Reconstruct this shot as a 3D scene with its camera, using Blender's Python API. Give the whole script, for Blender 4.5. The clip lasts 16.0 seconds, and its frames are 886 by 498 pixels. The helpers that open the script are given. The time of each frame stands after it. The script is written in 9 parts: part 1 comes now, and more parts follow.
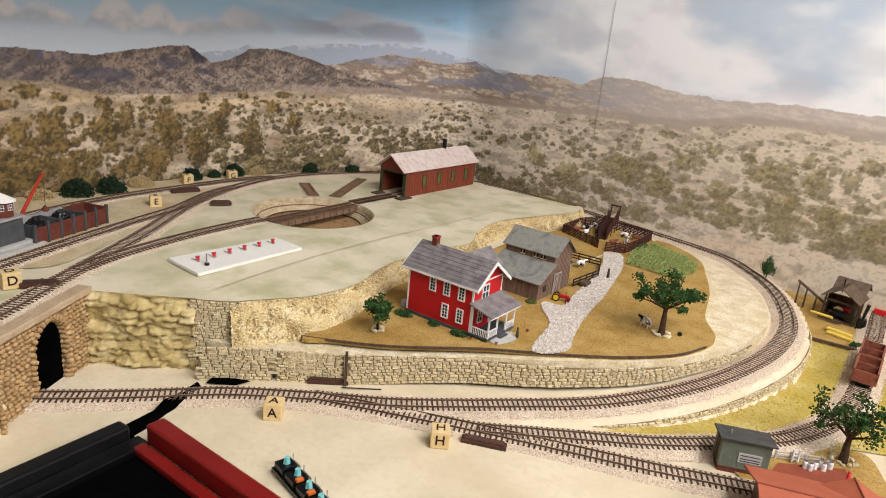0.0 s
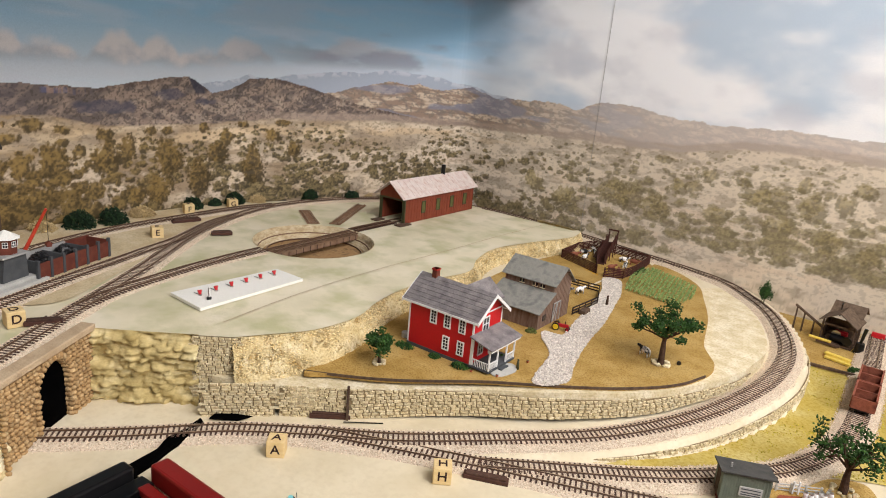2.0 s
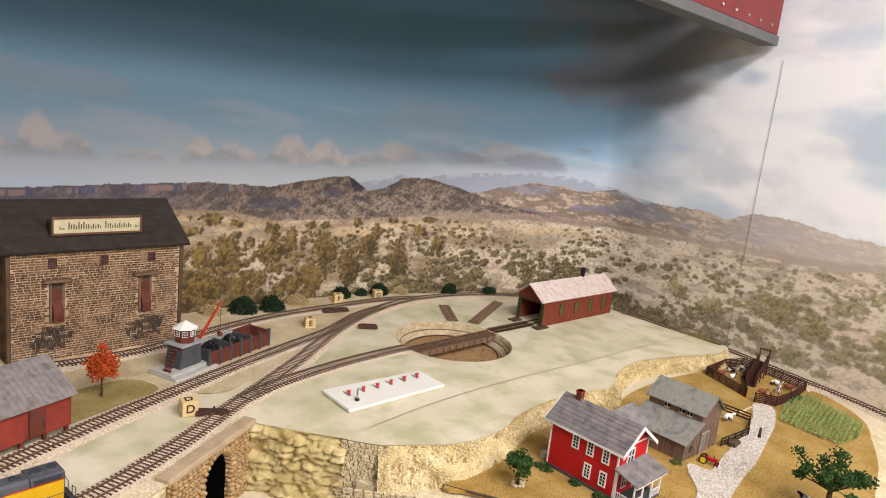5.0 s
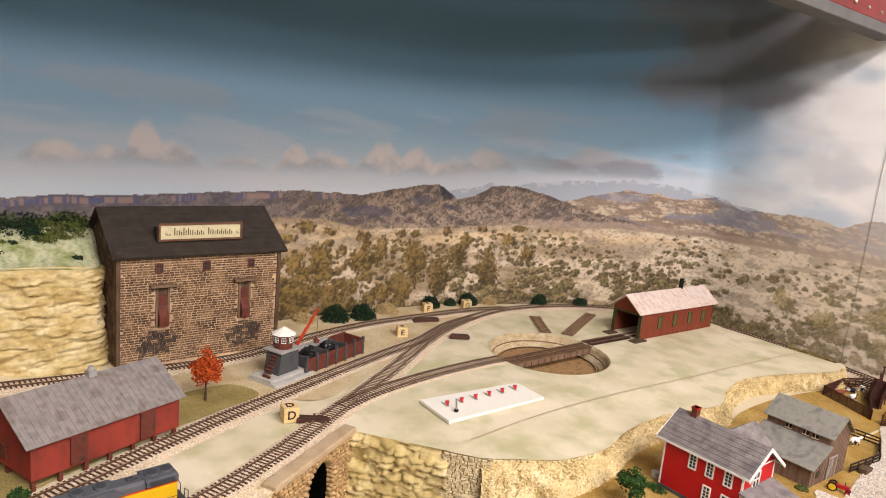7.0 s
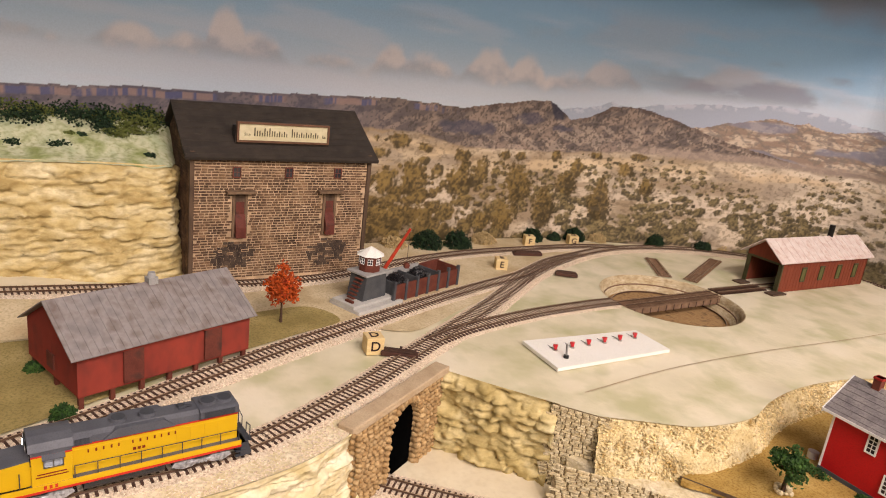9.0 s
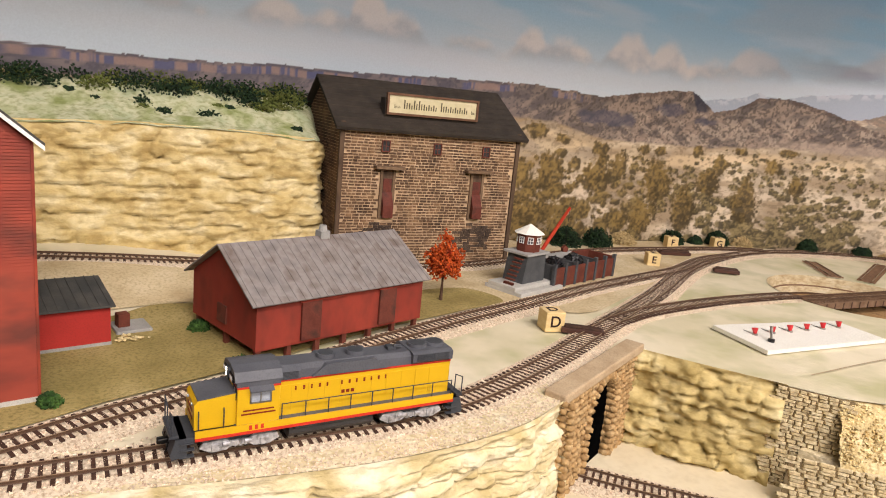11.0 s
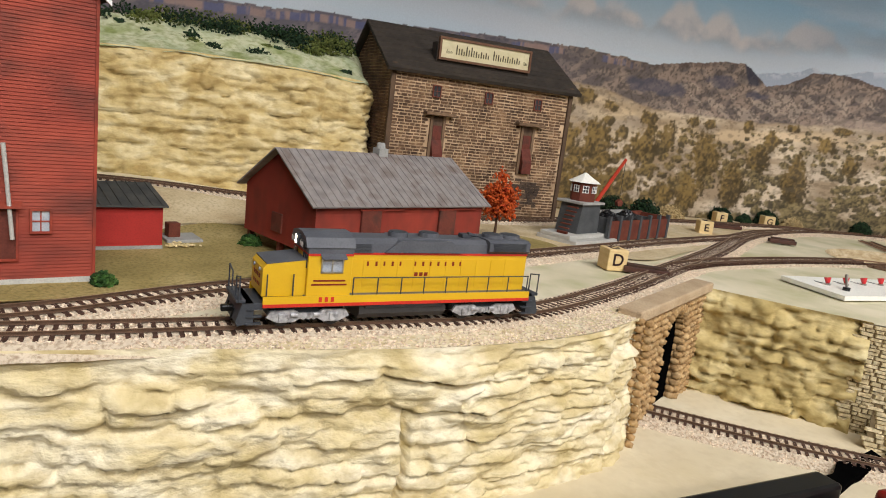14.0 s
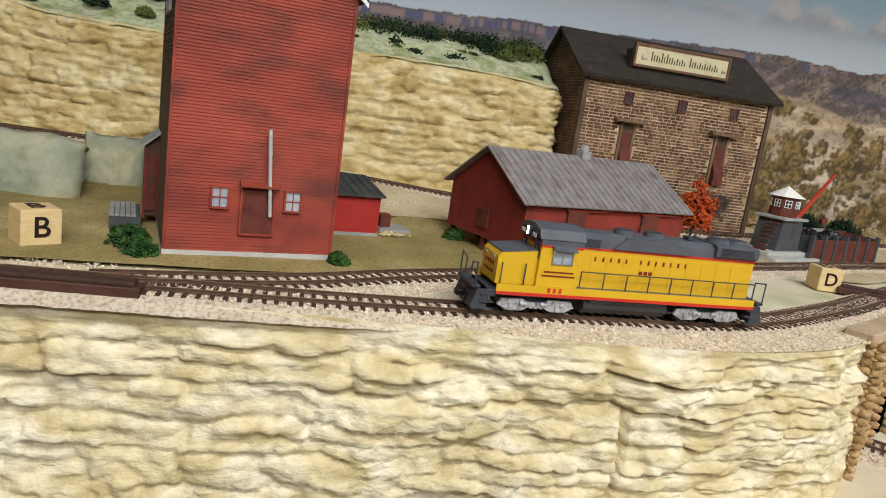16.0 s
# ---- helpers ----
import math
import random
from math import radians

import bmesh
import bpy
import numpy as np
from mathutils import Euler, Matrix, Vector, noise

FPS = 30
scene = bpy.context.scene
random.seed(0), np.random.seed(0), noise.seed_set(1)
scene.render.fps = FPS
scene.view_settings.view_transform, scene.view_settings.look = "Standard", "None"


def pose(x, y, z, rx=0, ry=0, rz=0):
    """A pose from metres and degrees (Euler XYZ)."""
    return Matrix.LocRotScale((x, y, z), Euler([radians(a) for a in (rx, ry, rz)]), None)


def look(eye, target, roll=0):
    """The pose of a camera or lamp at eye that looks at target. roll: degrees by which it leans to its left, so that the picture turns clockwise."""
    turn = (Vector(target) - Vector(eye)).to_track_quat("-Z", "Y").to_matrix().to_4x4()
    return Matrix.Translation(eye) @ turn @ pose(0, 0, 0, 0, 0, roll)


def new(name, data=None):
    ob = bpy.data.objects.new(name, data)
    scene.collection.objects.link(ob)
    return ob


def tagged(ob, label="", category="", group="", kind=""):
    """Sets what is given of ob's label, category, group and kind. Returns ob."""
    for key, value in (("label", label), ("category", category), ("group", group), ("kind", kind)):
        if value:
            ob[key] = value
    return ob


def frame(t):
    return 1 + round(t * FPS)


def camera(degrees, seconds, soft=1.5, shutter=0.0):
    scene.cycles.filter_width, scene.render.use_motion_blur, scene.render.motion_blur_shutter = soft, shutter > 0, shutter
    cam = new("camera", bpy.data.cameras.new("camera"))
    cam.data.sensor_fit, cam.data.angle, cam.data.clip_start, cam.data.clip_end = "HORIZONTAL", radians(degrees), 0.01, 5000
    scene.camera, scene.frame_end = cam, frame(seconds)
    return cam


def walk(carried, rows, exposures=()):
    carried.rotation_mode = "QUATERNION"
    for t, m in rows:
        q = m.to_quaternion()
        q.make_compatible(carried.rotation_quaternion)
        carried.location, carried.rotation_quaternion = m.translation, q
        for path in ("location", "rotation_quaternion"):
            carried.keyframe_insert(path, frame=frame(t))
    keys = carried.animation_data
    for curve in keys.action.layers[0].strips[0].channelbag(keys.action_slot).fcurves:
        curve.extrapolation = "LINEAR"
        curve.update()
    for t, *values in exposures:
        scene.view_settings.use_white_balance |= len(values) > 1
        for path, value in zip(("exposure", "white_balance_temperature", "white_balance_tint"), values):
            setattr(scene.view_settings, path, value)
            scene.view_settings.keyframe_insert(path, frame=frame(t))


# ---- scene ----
cam = camera(66.4, 16.0, soft=1.0)
PATH = [
    (0, (0.154, 0.098, 0.462), (-0.938, 1.664, -0.135), 5.9),
    (0.5, (0.154, 0.102, 0.463), (-0.909, 1.689, -0.13), 6.2),
    (1, (0.152, 0.099, 0.465), (-0.908, 1.688, -0.126), 5.5),
    (1.5, (0.151, 0.097, 0.474), (-0.928, 1.682, -0.095), 5.6),
    (2, (0.151, 0.094, 0.49), (-0.948, 1.67, -0.066), 5.4),
    (2.5, (0.138, 0.082, 0.531), (-1.045, 1.598, -0.02), 5.3),
    (3, (0.139, 0.085, 0.551), (-1.124, 1.538, 0.009), 4.4),
    (3.5, (0.15, 0.076, 0.561), (-1.166, 1.501, 0.075), 4.7),
    (6, (0.083, 0.057, 0.543), (-1.392, 1.357, 0.178), 6.8),
    (6.5, (0.073, 0.05, 0.536), (-1.443, 1.303, 0.173), 6.3),
    (7, (0.065, 0.048, 0.532), (-1.488, 1.254, 0.164), 5.5),
    (7.5, (0.04, 0.067, 0.515), (-1.558, 1.191, 0.089), 5.2),
    (8, (0.015, 0.101, 0.499), (-1.608, 1.168, 0.023), 5.5),
    (8.5, (-0.025, 0.116, 0.473), (-1.651, 1.15, -0.062), 7.4),
    (9, (-0.073, 0.113, 0.46), (-1.72, 1.101, -0.098), 7.2),
    (11.5, (-0.191, 0.017, 0.294), (-1.993, 0.784, -0.113), 6.4),
    (12, (-0.201, 0.005, 0.268), (-2.023, 0.715, -0.152), 7.2),
    (12.5, (-0.198, 0.0, 0.253), (-2.001, 0.758, -0.164), 6.9),
    (13, (-0.199, 0.01, 0.245), (-2.003, 0.768, -0.165), 6.7),
    (13.5, (-0.198, 0.023, 0.238), (-1.997, 0.805, -0.153), 6.6),
    (14, (-0.199, 0.014, 0.233), (-2.003, 0.787, -0.152), 6.9),
    (14.5, (-0.199, 0.011, 0.228), (-2.045, 0.678, -0.159), 6.5),
    (15, (-0.199, -0.002, 0.224), (-2.084, 0.542, -0.166), 6.9),
    (15.5, (-0.206, -0.02, 0.215), (-2.107, 0.462, -0.178), 7.7),
    (16, (-0.203, -0.037, 0.217), (-2.125, 0.341, -0.187), 8.2),
]
walk(cam, [(t, look(eye, target, roll)) for t, eye, target, roll in PATH],
     exposures=[(0.0, -0.12, 6250, 16), (0.5, -0.20, 6250, 16), (1.5, -0.14, 6230, 16), (2.5, -0.05, 6200, 15), (3.5, 0.0, 6200, 16), (6.0, 0.16, 6550, 19), (7.0, 0.19, 6750, 21), (8.0, 0.19, 6950, 22), (9.0, 0.05, 7100, 26), (11.5, 0.22, 6700, 18), (12.5, 0.0, 6550, 15), (14.0, -0.05, 6250, 13), (15.0, -0.07, 6200, 12), (16.0, -0.11, 6000, 11)])


# ---------------------------------------------------------------- world and lamps
world = bpy.data.worlds.new("room_air")
scene.world = world
world.use_nodes = True
world.node_tree.nodes["Background"].inputs[0].default_value = (1.0, 0.93, 0.84, 1)
world.node_tree.nodes["Background"].inputs[1].default_value = 0.06


def lamp(name, eye, target, sx, sy, watts, colour):
    data = bpy.data.lights.new(name, "AREA")
    data.shape, data.size, data.size_y, data.energy, data.color = "RECTANGLE", sx, sy, watts, colour
    ob = new(name, data)
    ob.matrix_world = look(eye, target)
    return ob


lamp("ceiling_light_main", (0.72, 0.75, 1.70), (-0.1, 0.75, 0.0), 1.3, 0.35, 34, (1.0, 0.975, 0.94))
lamp("ceiling_light_aisle", (0.75, -0.32, 1.70), (-0.5, 0.2, 0.0), 1.2, 0.35, 22, (1.0, 0.975, 0.94))
# unseen fill lamp, added to brighten the backdrop under the shelf
lamp("fill_light_far", (2.1, 0.3, 1.68), (-0.8, 0.6, 0.3), 1.3, 0.5, 66, (1.0, 0.975, 0.94))
scene.view_settings.exposure = 0.0


# ---------------------------------------------------------------- materials
def lin(c):
    return tuple(((v / 255) / 12.92 if v <= 10 else ((v / 255 + 0.055) / 1.055) ** 2.4) for v in c[:3]) + (1.0,)


def surf(name, cols, scale=60, rough=0.8, bump=0.0, bscale=None, metal=0.0, fine=None, fscale=900, famount=0.35,
         rand=0.0, island=0.0, stretch=(1, 1, 1), spec=0.3, warp=0.0):
    """A node material: colours mixed by large noise, a finer noise over it, bump; position in the world drives it."""
    m = bpy.data.materials.new(name)
    m.use_nodes = True
    n, l = m.node_tree.nodes, m.node_tree.links
    bsdf = n["Principled BSDF"]
    geo = n.new("ShaderNodeNewGeometry")
    mapping = n.new("ShaderNodeMapping")
    mapping.inputs["Scale"].default_value = stretch
    l.new(geo.outputs["Position"], mapping.inputs["Vector"])
    big = n.new("ShaderNodeTexNoise")
    big.inputs["Scale"].default_value, big.inputs["Detail"].default_value = scale, 5
    big.inputs["Distortion"].default_value = warp
    l.new(mapping.outputs[0], big.inputs["Vector"])
    ramp = n.new("ShaderNodeValToRGB")
    e = ramp.color_ramp.elements
    k = len(cols)
    for i, c in enumerate(cols):
        pos = 0.32 + 0.36 * i / max(1, k - 1)
        el = e[i] if i < 2 else e.new(pos)
        el.position, el.color = pos, lin(c)
    if k == 1:
        e[1].color = lin(cols[0])
    l.new(big.outputs["Fac"], ramp.inputs["Fac"])
    out = ramp.outputs["Color"]
    small = n.new("ShaderNodeTexNoise")
    small.inputs["Scale"].default_value, small.inputs["Detail"].default_value = fscale, 3
    l.new(mapping.outputs[0], small.inputs["Vector"])
    mix = n.new("ShaderNodeMix")
    mix.data_type, mix.blend_type = "RGBA", "MIX"
    mm = n.new("ShaderNodeMapRange")
    mm.inputs["From Min"].default_value, mm.inputs["From Max"].default_value = 0.45, 0.7
    mm.inputs["To Max"].default_value = famount
    l.new(small.outputs["Fac"], mm.inputs["Value"])
    l.new(mm.outputs[0], mix.inputs[0])
    l.new(out, mix.inputs[6])
    mix.inputs[7].default_value = lin(fine if fine else tuple(v * 0.72 for v in cols[0]))
    out = mix.outputs[2]
    if rand or island:
        hsv = n.new("ShaderNodeHueSaturation")
        r = n.new("ShaderNodeMapRange")
        amt = rand or island
        r.inputs["To Min"].default_value, r.inputs["To Max"].default_value = 1 - amt, 1 + amt
        if rand:
            info = n.new("ShaderNodeObjectInfo")
            l.new(info.outputs["Random"], r.inputs["Value"])
        else:
            l.new(geo.outputs["Random Per Island"], r.inputs["Value"])
        l.new(r.outputs[0], hsv.inputs["Value"])
        l.new(out, hsv.inputs["Color"])
        out = hsv.outputs[0]
    l.new(out, bsdf.inputs["Base Color"])
    bsdf.inputs["Roughness"].default_value = rough
    bsdf.inputs["Metallic"].default_value = metal
    bsdf.inputs["Specular IOR Level"].default_value = spec
    if bump:
        bt = n.new("ShaderNodeTexNoise")
        bt.inputs["Scale"].default_value, bt.inputs["Detail"].default_value = bscale or fscale, 4
        l.new(mapping.outputs[0], bt.inputs["Vector"])
        b = n.new("ShaderNodeBump")
        b.inputs["Strength"].default_value, b.inputs["Distance"].default_value = 0.7, bump
        l.new(bt.outputs["Fac"], b.inputs["Height"])
        l.new(b.outputs[0], bsdf.inputs["Normal"])
    return m


def glow(name, colour, strength):
    m = bpy.data.materials.new(name)
    m.use_nodes = True
    b = m.node_tree.nodes["Principled BSDF"]
    b.inputs["Base Color"].default_value = lin(colour)
    b.inputs["Emission Color"].default_value = lin(colour)
    b.inputs["Emission Strength"].default_value = strength
    return m


M = {}
M["plateau"] = surf("plateau_paint", [(204, 195, 163), (216, 206, 176), (224, 214, 188)], 9, 0.85, 0.0012, 150, fine=(150, 154, 92), fscale=17, famount=0.5)
M["sand"] = surf("plaster_sand", [(200, 186, 152), (212, 199, 168), (220, 209, 180)], 7, 0.85, 0.005, 22, fine=(196, 181, 148), fscale=120, famount=0.35)
M["dirt"] = surf("tan_dirt", [(186, 164, 126), (206, 188, 150), (216, 200, 166)], 18, 0.95, 0.0016, 340, fine=(160, 140, 104), fscale=360, famount=0.55)
M["bed"] = surf("ballast_bed", [(200, 184, 160), (214, 200, 176)], 60, 0.95, 0.002, 400, fine=(150, 128, 104), fscale=420, famount=0.85)
M["stone_bits"] = surf("ballast_stones", [(212, 194, 168), (226, 210, 186), (202, 176, 152)], 300, 0.9, island=0.22, fine=(150, 126, 102), fscale=900)
M["white_gravel"] = surf("white_gravel", [(196, 186, 172), (216, 208, 196)], 200, 0.9, island=0.26)
M["cliff"] = surf("cream_cliff", [(190, 172, 122), (212, 196, 151), (224, 212, 176), (233, 224, 196)], 26, 0.8, 0.0016, 240, fine=(164, 142, 92), fscale=80, famount=0.5, stretch=(1, 1, 2.0), warp=0.6)
M["cliff_tan"] = surf("tan_cliff", [(168, 144, 90), (194, 172, 116), (208, 190, 140), (220, 206, 162)], 26, 0.8, 0.0014, 240, fine=(146, 120, 70), fscale=75, famount=0.5, stretch=(1, 1, 2.0), warp=0.6)
M["terrace_cream"] = surf("speckled_cream_terrace", [(206, 190, 150), (220, 206, 170), (232, 222, 194)], 45, 0.9, 0.0026, 240, fine=(176, 154, 106), fscale=260, famount=0.55)
M["granules"] = surf("slope_granules", [(206, 182, 126), (224, 206, 158), (180, 150, 92)], 90, 0.95, island=0.28)
M["sign_board"] = surf("aged_sign_board", [(190, 180, 142), (206, 196, 160)], 60, 0.7, fine=(150, 138, 100), fscale=120)
M["bridge_wood"] = surf("weathered_bridge_timber", [(116, 90, 68), (142, 114, 90)], 120, 0.85, 0.0003, 900, rand=0.12)
M["cliff_top"] = surf("sage_cliff_top", [(170, 178, 140), (196, 196, 160), (140, 150, 92)], 26, 0.9, 0.001, 200, fine=(112, 120, 60), fscale=140, famount=0.6)
M["rock_olive"] = surf("olive_rock", [(164, 144, 90), (198, 178, 122), (218, 204, 156)], 22, 0.85, 0.0012, 200, fine=(136, 118, 66), fscale=90, famount=0.55, stretch=(1, 1, 1.8))
M["rough_tan"] = surf("rough_tan_slope", [(200, 176, 122), (216, 198, 150), (228, 214, 174)], 40, 0.95, 0.004, 300, fine=(160, 132, 80), fscale=300, famount=0.6)
M["grey_rock"] = surf("grey_green_rock", [(136, 140, 116), (162, 164, 138), (186, 178, 144)], 26, 0.85, 0.0016, 140, fine=(112, 122, 92), fscale=60, famount=0.5)
M["grass_tan"] = surf("dry_static_grass", [(158, 126, 62), (176, 144, 78), (186, 156, 92)], 25, 0.95, 0.002, 380, fine=(126, 94, 36), fscale=430, famount=0.75)
M["grass_olive"] = surf("olive_ground_turf", [(138, 122, 72), (160, 142, 88), (182, 162, 110)], 16, 0.95, 0.002, 360, fine=(110, 100, 52), fscale=380, famount=0.65)
M["grass_yellow"] = surf("yellow_turf", [(172, 150, 66), (180, 160, 82), (190, 174, 112)], 14, 0.95, 0.002, 300, fine=(150, 126, 34), fscale=200, famount=0.7)
M["motor_brown"] = surf("dark_brown_motor_case", [(66, 42, 33), (84, 54, 42)], 120, 0.6)
M["sleeper"] = surf("brown_sleepers", [(62, 43, 34), (86, 61, 48)], 300, 0.75, 0.0002, 1500, rand=0.2)
M["stone"] = surf("buff_stone", [(196, 178, 136), (214, 198, 158), (226, 214, 178)], 160, 0.9, 0.0006, 700, fine=(128, 110, 78), fscale=300, famount=0.65, rand=0.12)
M["stone_j"] = surf("buff_stone_joined", [(196, 178, 136), (214, 198, 158), (226, 214, 178)], 160, 0.9, 0.0006, 700, fine=(128, 110, 78), fscale=300, famount=0.65, island=0.12)
M["mortar"] = surf("dark_mortar", [(122, 106, 78), (144, 126, 94)], 120, 0.95)
M["portal_stone"] = surf("portal_stone", [(156, 124, 82), (178, 146, 100), (192, 164, 120)], 120, 0.9, 0.0008, 500, fine=(120, 92, 58), fscale=260, famount=0.5, rand=0.14)
M["portal_body"] = surf("portal_body", [(140, 112, 74), (160, 130, 90)], 120, 0.9, 0.001, 400)
M["cap"] = surf("portal_cap", [(178, 154, 122), (196, 174, 142)], 40, 0.9, 0.002, 220)
M["brick"] = surf("old_brick", [(66, 50, 38), (100, 76, 56), (136, 106, 78)], 45, 0.9, 0.0004, 900, fine=(84, 66, 52), fscale=250, famount=0.5, rand=0.22)
M["brick_j"] = surf("old_brick_joined", [(66, 50, 38), (100, 76, 56), (136, 106, 78)], 45, 0.9, 0.0004, 900, fine=(84, 66, 52), fscale=250, famount=0.5, island=0.22)
M["soot"] = surf("soot_stain", [(54, 44, 38), (92, 76, 62)], 90, 0.95)
M["mortar_pale"] = surf("pale_mortar", [(202, 174, 140), (174, 146, 114)], 60, 0.95, fine=(120, 98, 76), fscale=40, famount=0.45)
M["slate"] = surf("dark_roof_paper", [(46, 40, 34), (62, 54, 46)], 60, 0.8, 0.0004, 600)
M["wood_dark"] = surf("weathered_timber", [(70, 54, 42), (98, 78, 60)], 60, 0.85, 0.0002, 900, stretch=(3, 3, 0.6))
M["chute_wood"] = surf("brown_chute_timber", [(102, 80, 60), (128, 104, 80)], 60, 0.85, 0.0002, 900, stretch=(3, 3, 0.6))
M["siding_red"] = surf("red_clapboard", [(122, 49, 35), (146, 60, 42), (158, 69, 49)], 18, 0.7, 0.0001, 1500, fine=(86, 44, 34), fscale=26, famount=0.8, stretch=(0.8, 0.8, 1.8))
M["siding_red2"] = surf("barn_red_boards", [(122, 44, 32), (142, 54, 38)], 30, 0.75, 0.0001, 1500, fine=(72, 34, 26), fscale=60, famount=0.6, stretch=(1, 1, 0.5))
M["siding_red3"] = surf("annex_red_boards", [(158, 36, 26), (172, 42, 32)], 30, 0.7)
# brown for the mill's unlit side: its shade is put into the colour
M["shaded_side"] = surf("shaded_brown_boards", [(72, 54, 40), (92, 70, 50)], 40, 0.85, stretch=(1, 1, 0.5))
M["door_rust"] = surf("rusty_door", [(86, 40, 30), (104, 52, 40), (70, 44, 36)], 70, 0.75, 0.0001, 700)
M["roof_metal"] = surf("weathered_seam_roof", [(120, 114, 112), (140, 134, 130), (112, 100, 94)], 50, 0.6, 0.0002, 500, fine=(92, 76, 66), fscale=120, famount=0.25)
M["roof_dark"] = surf("dark_tarpaper_roof", [(60, 60, 58), (82, 80, 74)], 60, 0.8, 0.0002, 600)
M["roof_pink"] = surf("rusted_white_roof", [(208, 192, 182), (216, 203, 194), (200, 175, 161)], 90, 0.6, 0.0002, 500, fine=(176, 128, 108), fscale=60, famount=0.30)
M["engine_red"] = surf("engine_house_boards", [(116, 54, 34), (132, 64, 42)], 60, 0.75, 0.0002, 900, stretch=(3, 3, 0.4))
M["green_trim"] = surf("green_trim", [(60, 60, 36), (72, 70, 44)], 80, 0.6)
M["window_olive"] = surf("olive_shutters", [(80, 84, 44), (94, 96, 54)], 80, 0.7)
M["house_red"] = surf("bright_red_walls", [(184, 22, 26), (196, 28, 30)], 20, 0.55)
M["white"] = surf("white_paint", [(226, 226, 222), (236, 236, 232)], 60, 0.5)
M["grey_roof"] = surf("grey_shingles", [(104, 98, 98), (126, 120, 118), (140, 134, 130)], 70, 0.8, 0.0003, 900, fine=(80, 74, 76), fscale=500, famount=0.5)
M["barn_wall"] = surf("aged_barn_boards", [(104, 80, 66), (124, 100, 84), (132, 112, 96)], 60, 0.85, 0.0002, 900, stretch=(4, 4, 0.5))
M["barn_roof"] = surf("faded_barn_roof", [(122, 122, 114), (142, 140, 130), (104, 104, 100)], 50, 0.75, 0.0002, 700)
M["concrete"] = surf("grey_concrete", [(146, 146, 142), (168, 166, 160)], 60, 0.85, 0.0002, 700)
M["concrete_d"] = surf("dark_concrete", [(66, 68, 70), (84, 86, 86)], 60, 0.85, 0.0002, 700)
M["brown_red"] = surf("brown_red_panels", [(94, 46, 34), (114, 60, 44)], 70, 0.8, 0.0001, 900)
M["coal"] = surf("black_coal", [(14, 14, 15), (26, 26, 27)], 400, 0.35, 0.0008, 600, spec=0.6)
M["crane"] = surf("orange_crane", [(178, 52, 30), (190, 64, 38)], 100, 0.55)
M["black"] = surf("black_paint", [(5, 5, 6), (11, 11, 12)], 40, 0.35, spec=0.5)
M["void"] = surf("tunnel_dark", [(5, 5, 5), (8, 8, 8)], 40, 0.95, spec=0.0)
M["box_red"] = surf("red_lacquer", [(112, 20, 16), (128, 26, 20)], 20, 0.35, spec=0.5)
M["foam"] = surf("white_foam_board", [(236, 234, 222), (240, 238, 228)], 30, 0.7)
M["knob_red"] = surf("red_knob", [(196, 24, 34), (206, 34, 40)], 40, 0.3, spec=0.6)
M["steel"] = surf("bare_steel", [(170, 168, 160), (190, 186, 178)], 200, 0.3, metal=0.9)
M["block"] = surf("maple_block", [(212, 184, 128), (224, 200, 148)], 60, 0.6, stretch=(1, 1, 4), fine=(190, 156, 100), fscale=400)
M["letter"] = surf("dark_letter", [(34, 16, 16), (46, 22, 20)], 100, 0.6)
M["leaf"] = surf("dark_green_foliage", [(24, 50, 17), (42, 74, 26), (70, 102, 42)], 120, 0.8, 0.0, island=0.35, fine=(8, 26, 12), fscale=600)
M["leaf_dark"] = surf("blackish_green_foliage", [(18, 34, 20), (28, 50, 28), (44, 66, 36)], 120, 0.85, 0.0, island=0.35, fine=(10, 22, 12), fscale=600)
M["sign_letter"] = surf("faded_sign_paint", [(74, 66, 46), (90, 82, 58)], 100, 0.7)
M["leaf_olive"] = surf("olive_foliage", [(80, 92, 40), (100, 104, 52)], 120, 0.85, island=0.3)
M["leaf_orange"] = surf("autumn_foliage", [(168, 62, 18), (190, 84, 28), (150, 44, 16)], 120, 0.8, island=0.3)
M["leaf_yellow"] = surf("yellow_green_clumps", [(190, 168, 40), (170, 160, 60)], 200, 0.9, island=0.3)
M["straw"] = surf("golden_straw", [(206, 156, 40), (190, 136, 30)], 200, 0.9, island=0.25)
M["dry_bush"] = surf("dry_bush", [(176, 152, 104), (196, 174, 128)], 200, 0.95, island=0.25)
M["bark"] = surf("brown_bark", [(62, 44, 32), (84, 62, 46)], 200, 0.9, 0.0004, 700)
M["pen_wood"] = surf("dark_brown_pen_wood", [(58, 30, 22), (78, 42, 32)], 150, 0.8, island=0.15)
M["fence_black"] = surf("dark_fence", [(38, 28, 24), (52, 38, 32)], 150, 0.8)
M["crop_green"] = surf("crop_leaves", [(104, 134, 62), (140, 160, 92), (176, 186, 128)], 200, 0.85, island=0.3)
M["cow"] = surf("black_white_hide", [(238, 234, 228), (238, 234, 228), (18, 16, 16), (18, 16, 16)], 110, 0.7, famount=0.0)
M["cow_brown"] = surf("brown_hide", [(120, 66, 44), (140, 84, 60)], 120, 0.7)
M["tractor_red"] = surf("tractor_red", [(160, 22, 30), (176, 30, 36)], 100, 0.4)
M["yellow_wheel"] = surf("yellow_wheel", [(214, 178, 30), (222, 190, 44)], 100, 0.5)
M["pad"] = surf("pale_flagstone", [(176, 174, 166), (192, 190, 182)], 80, 0.85)
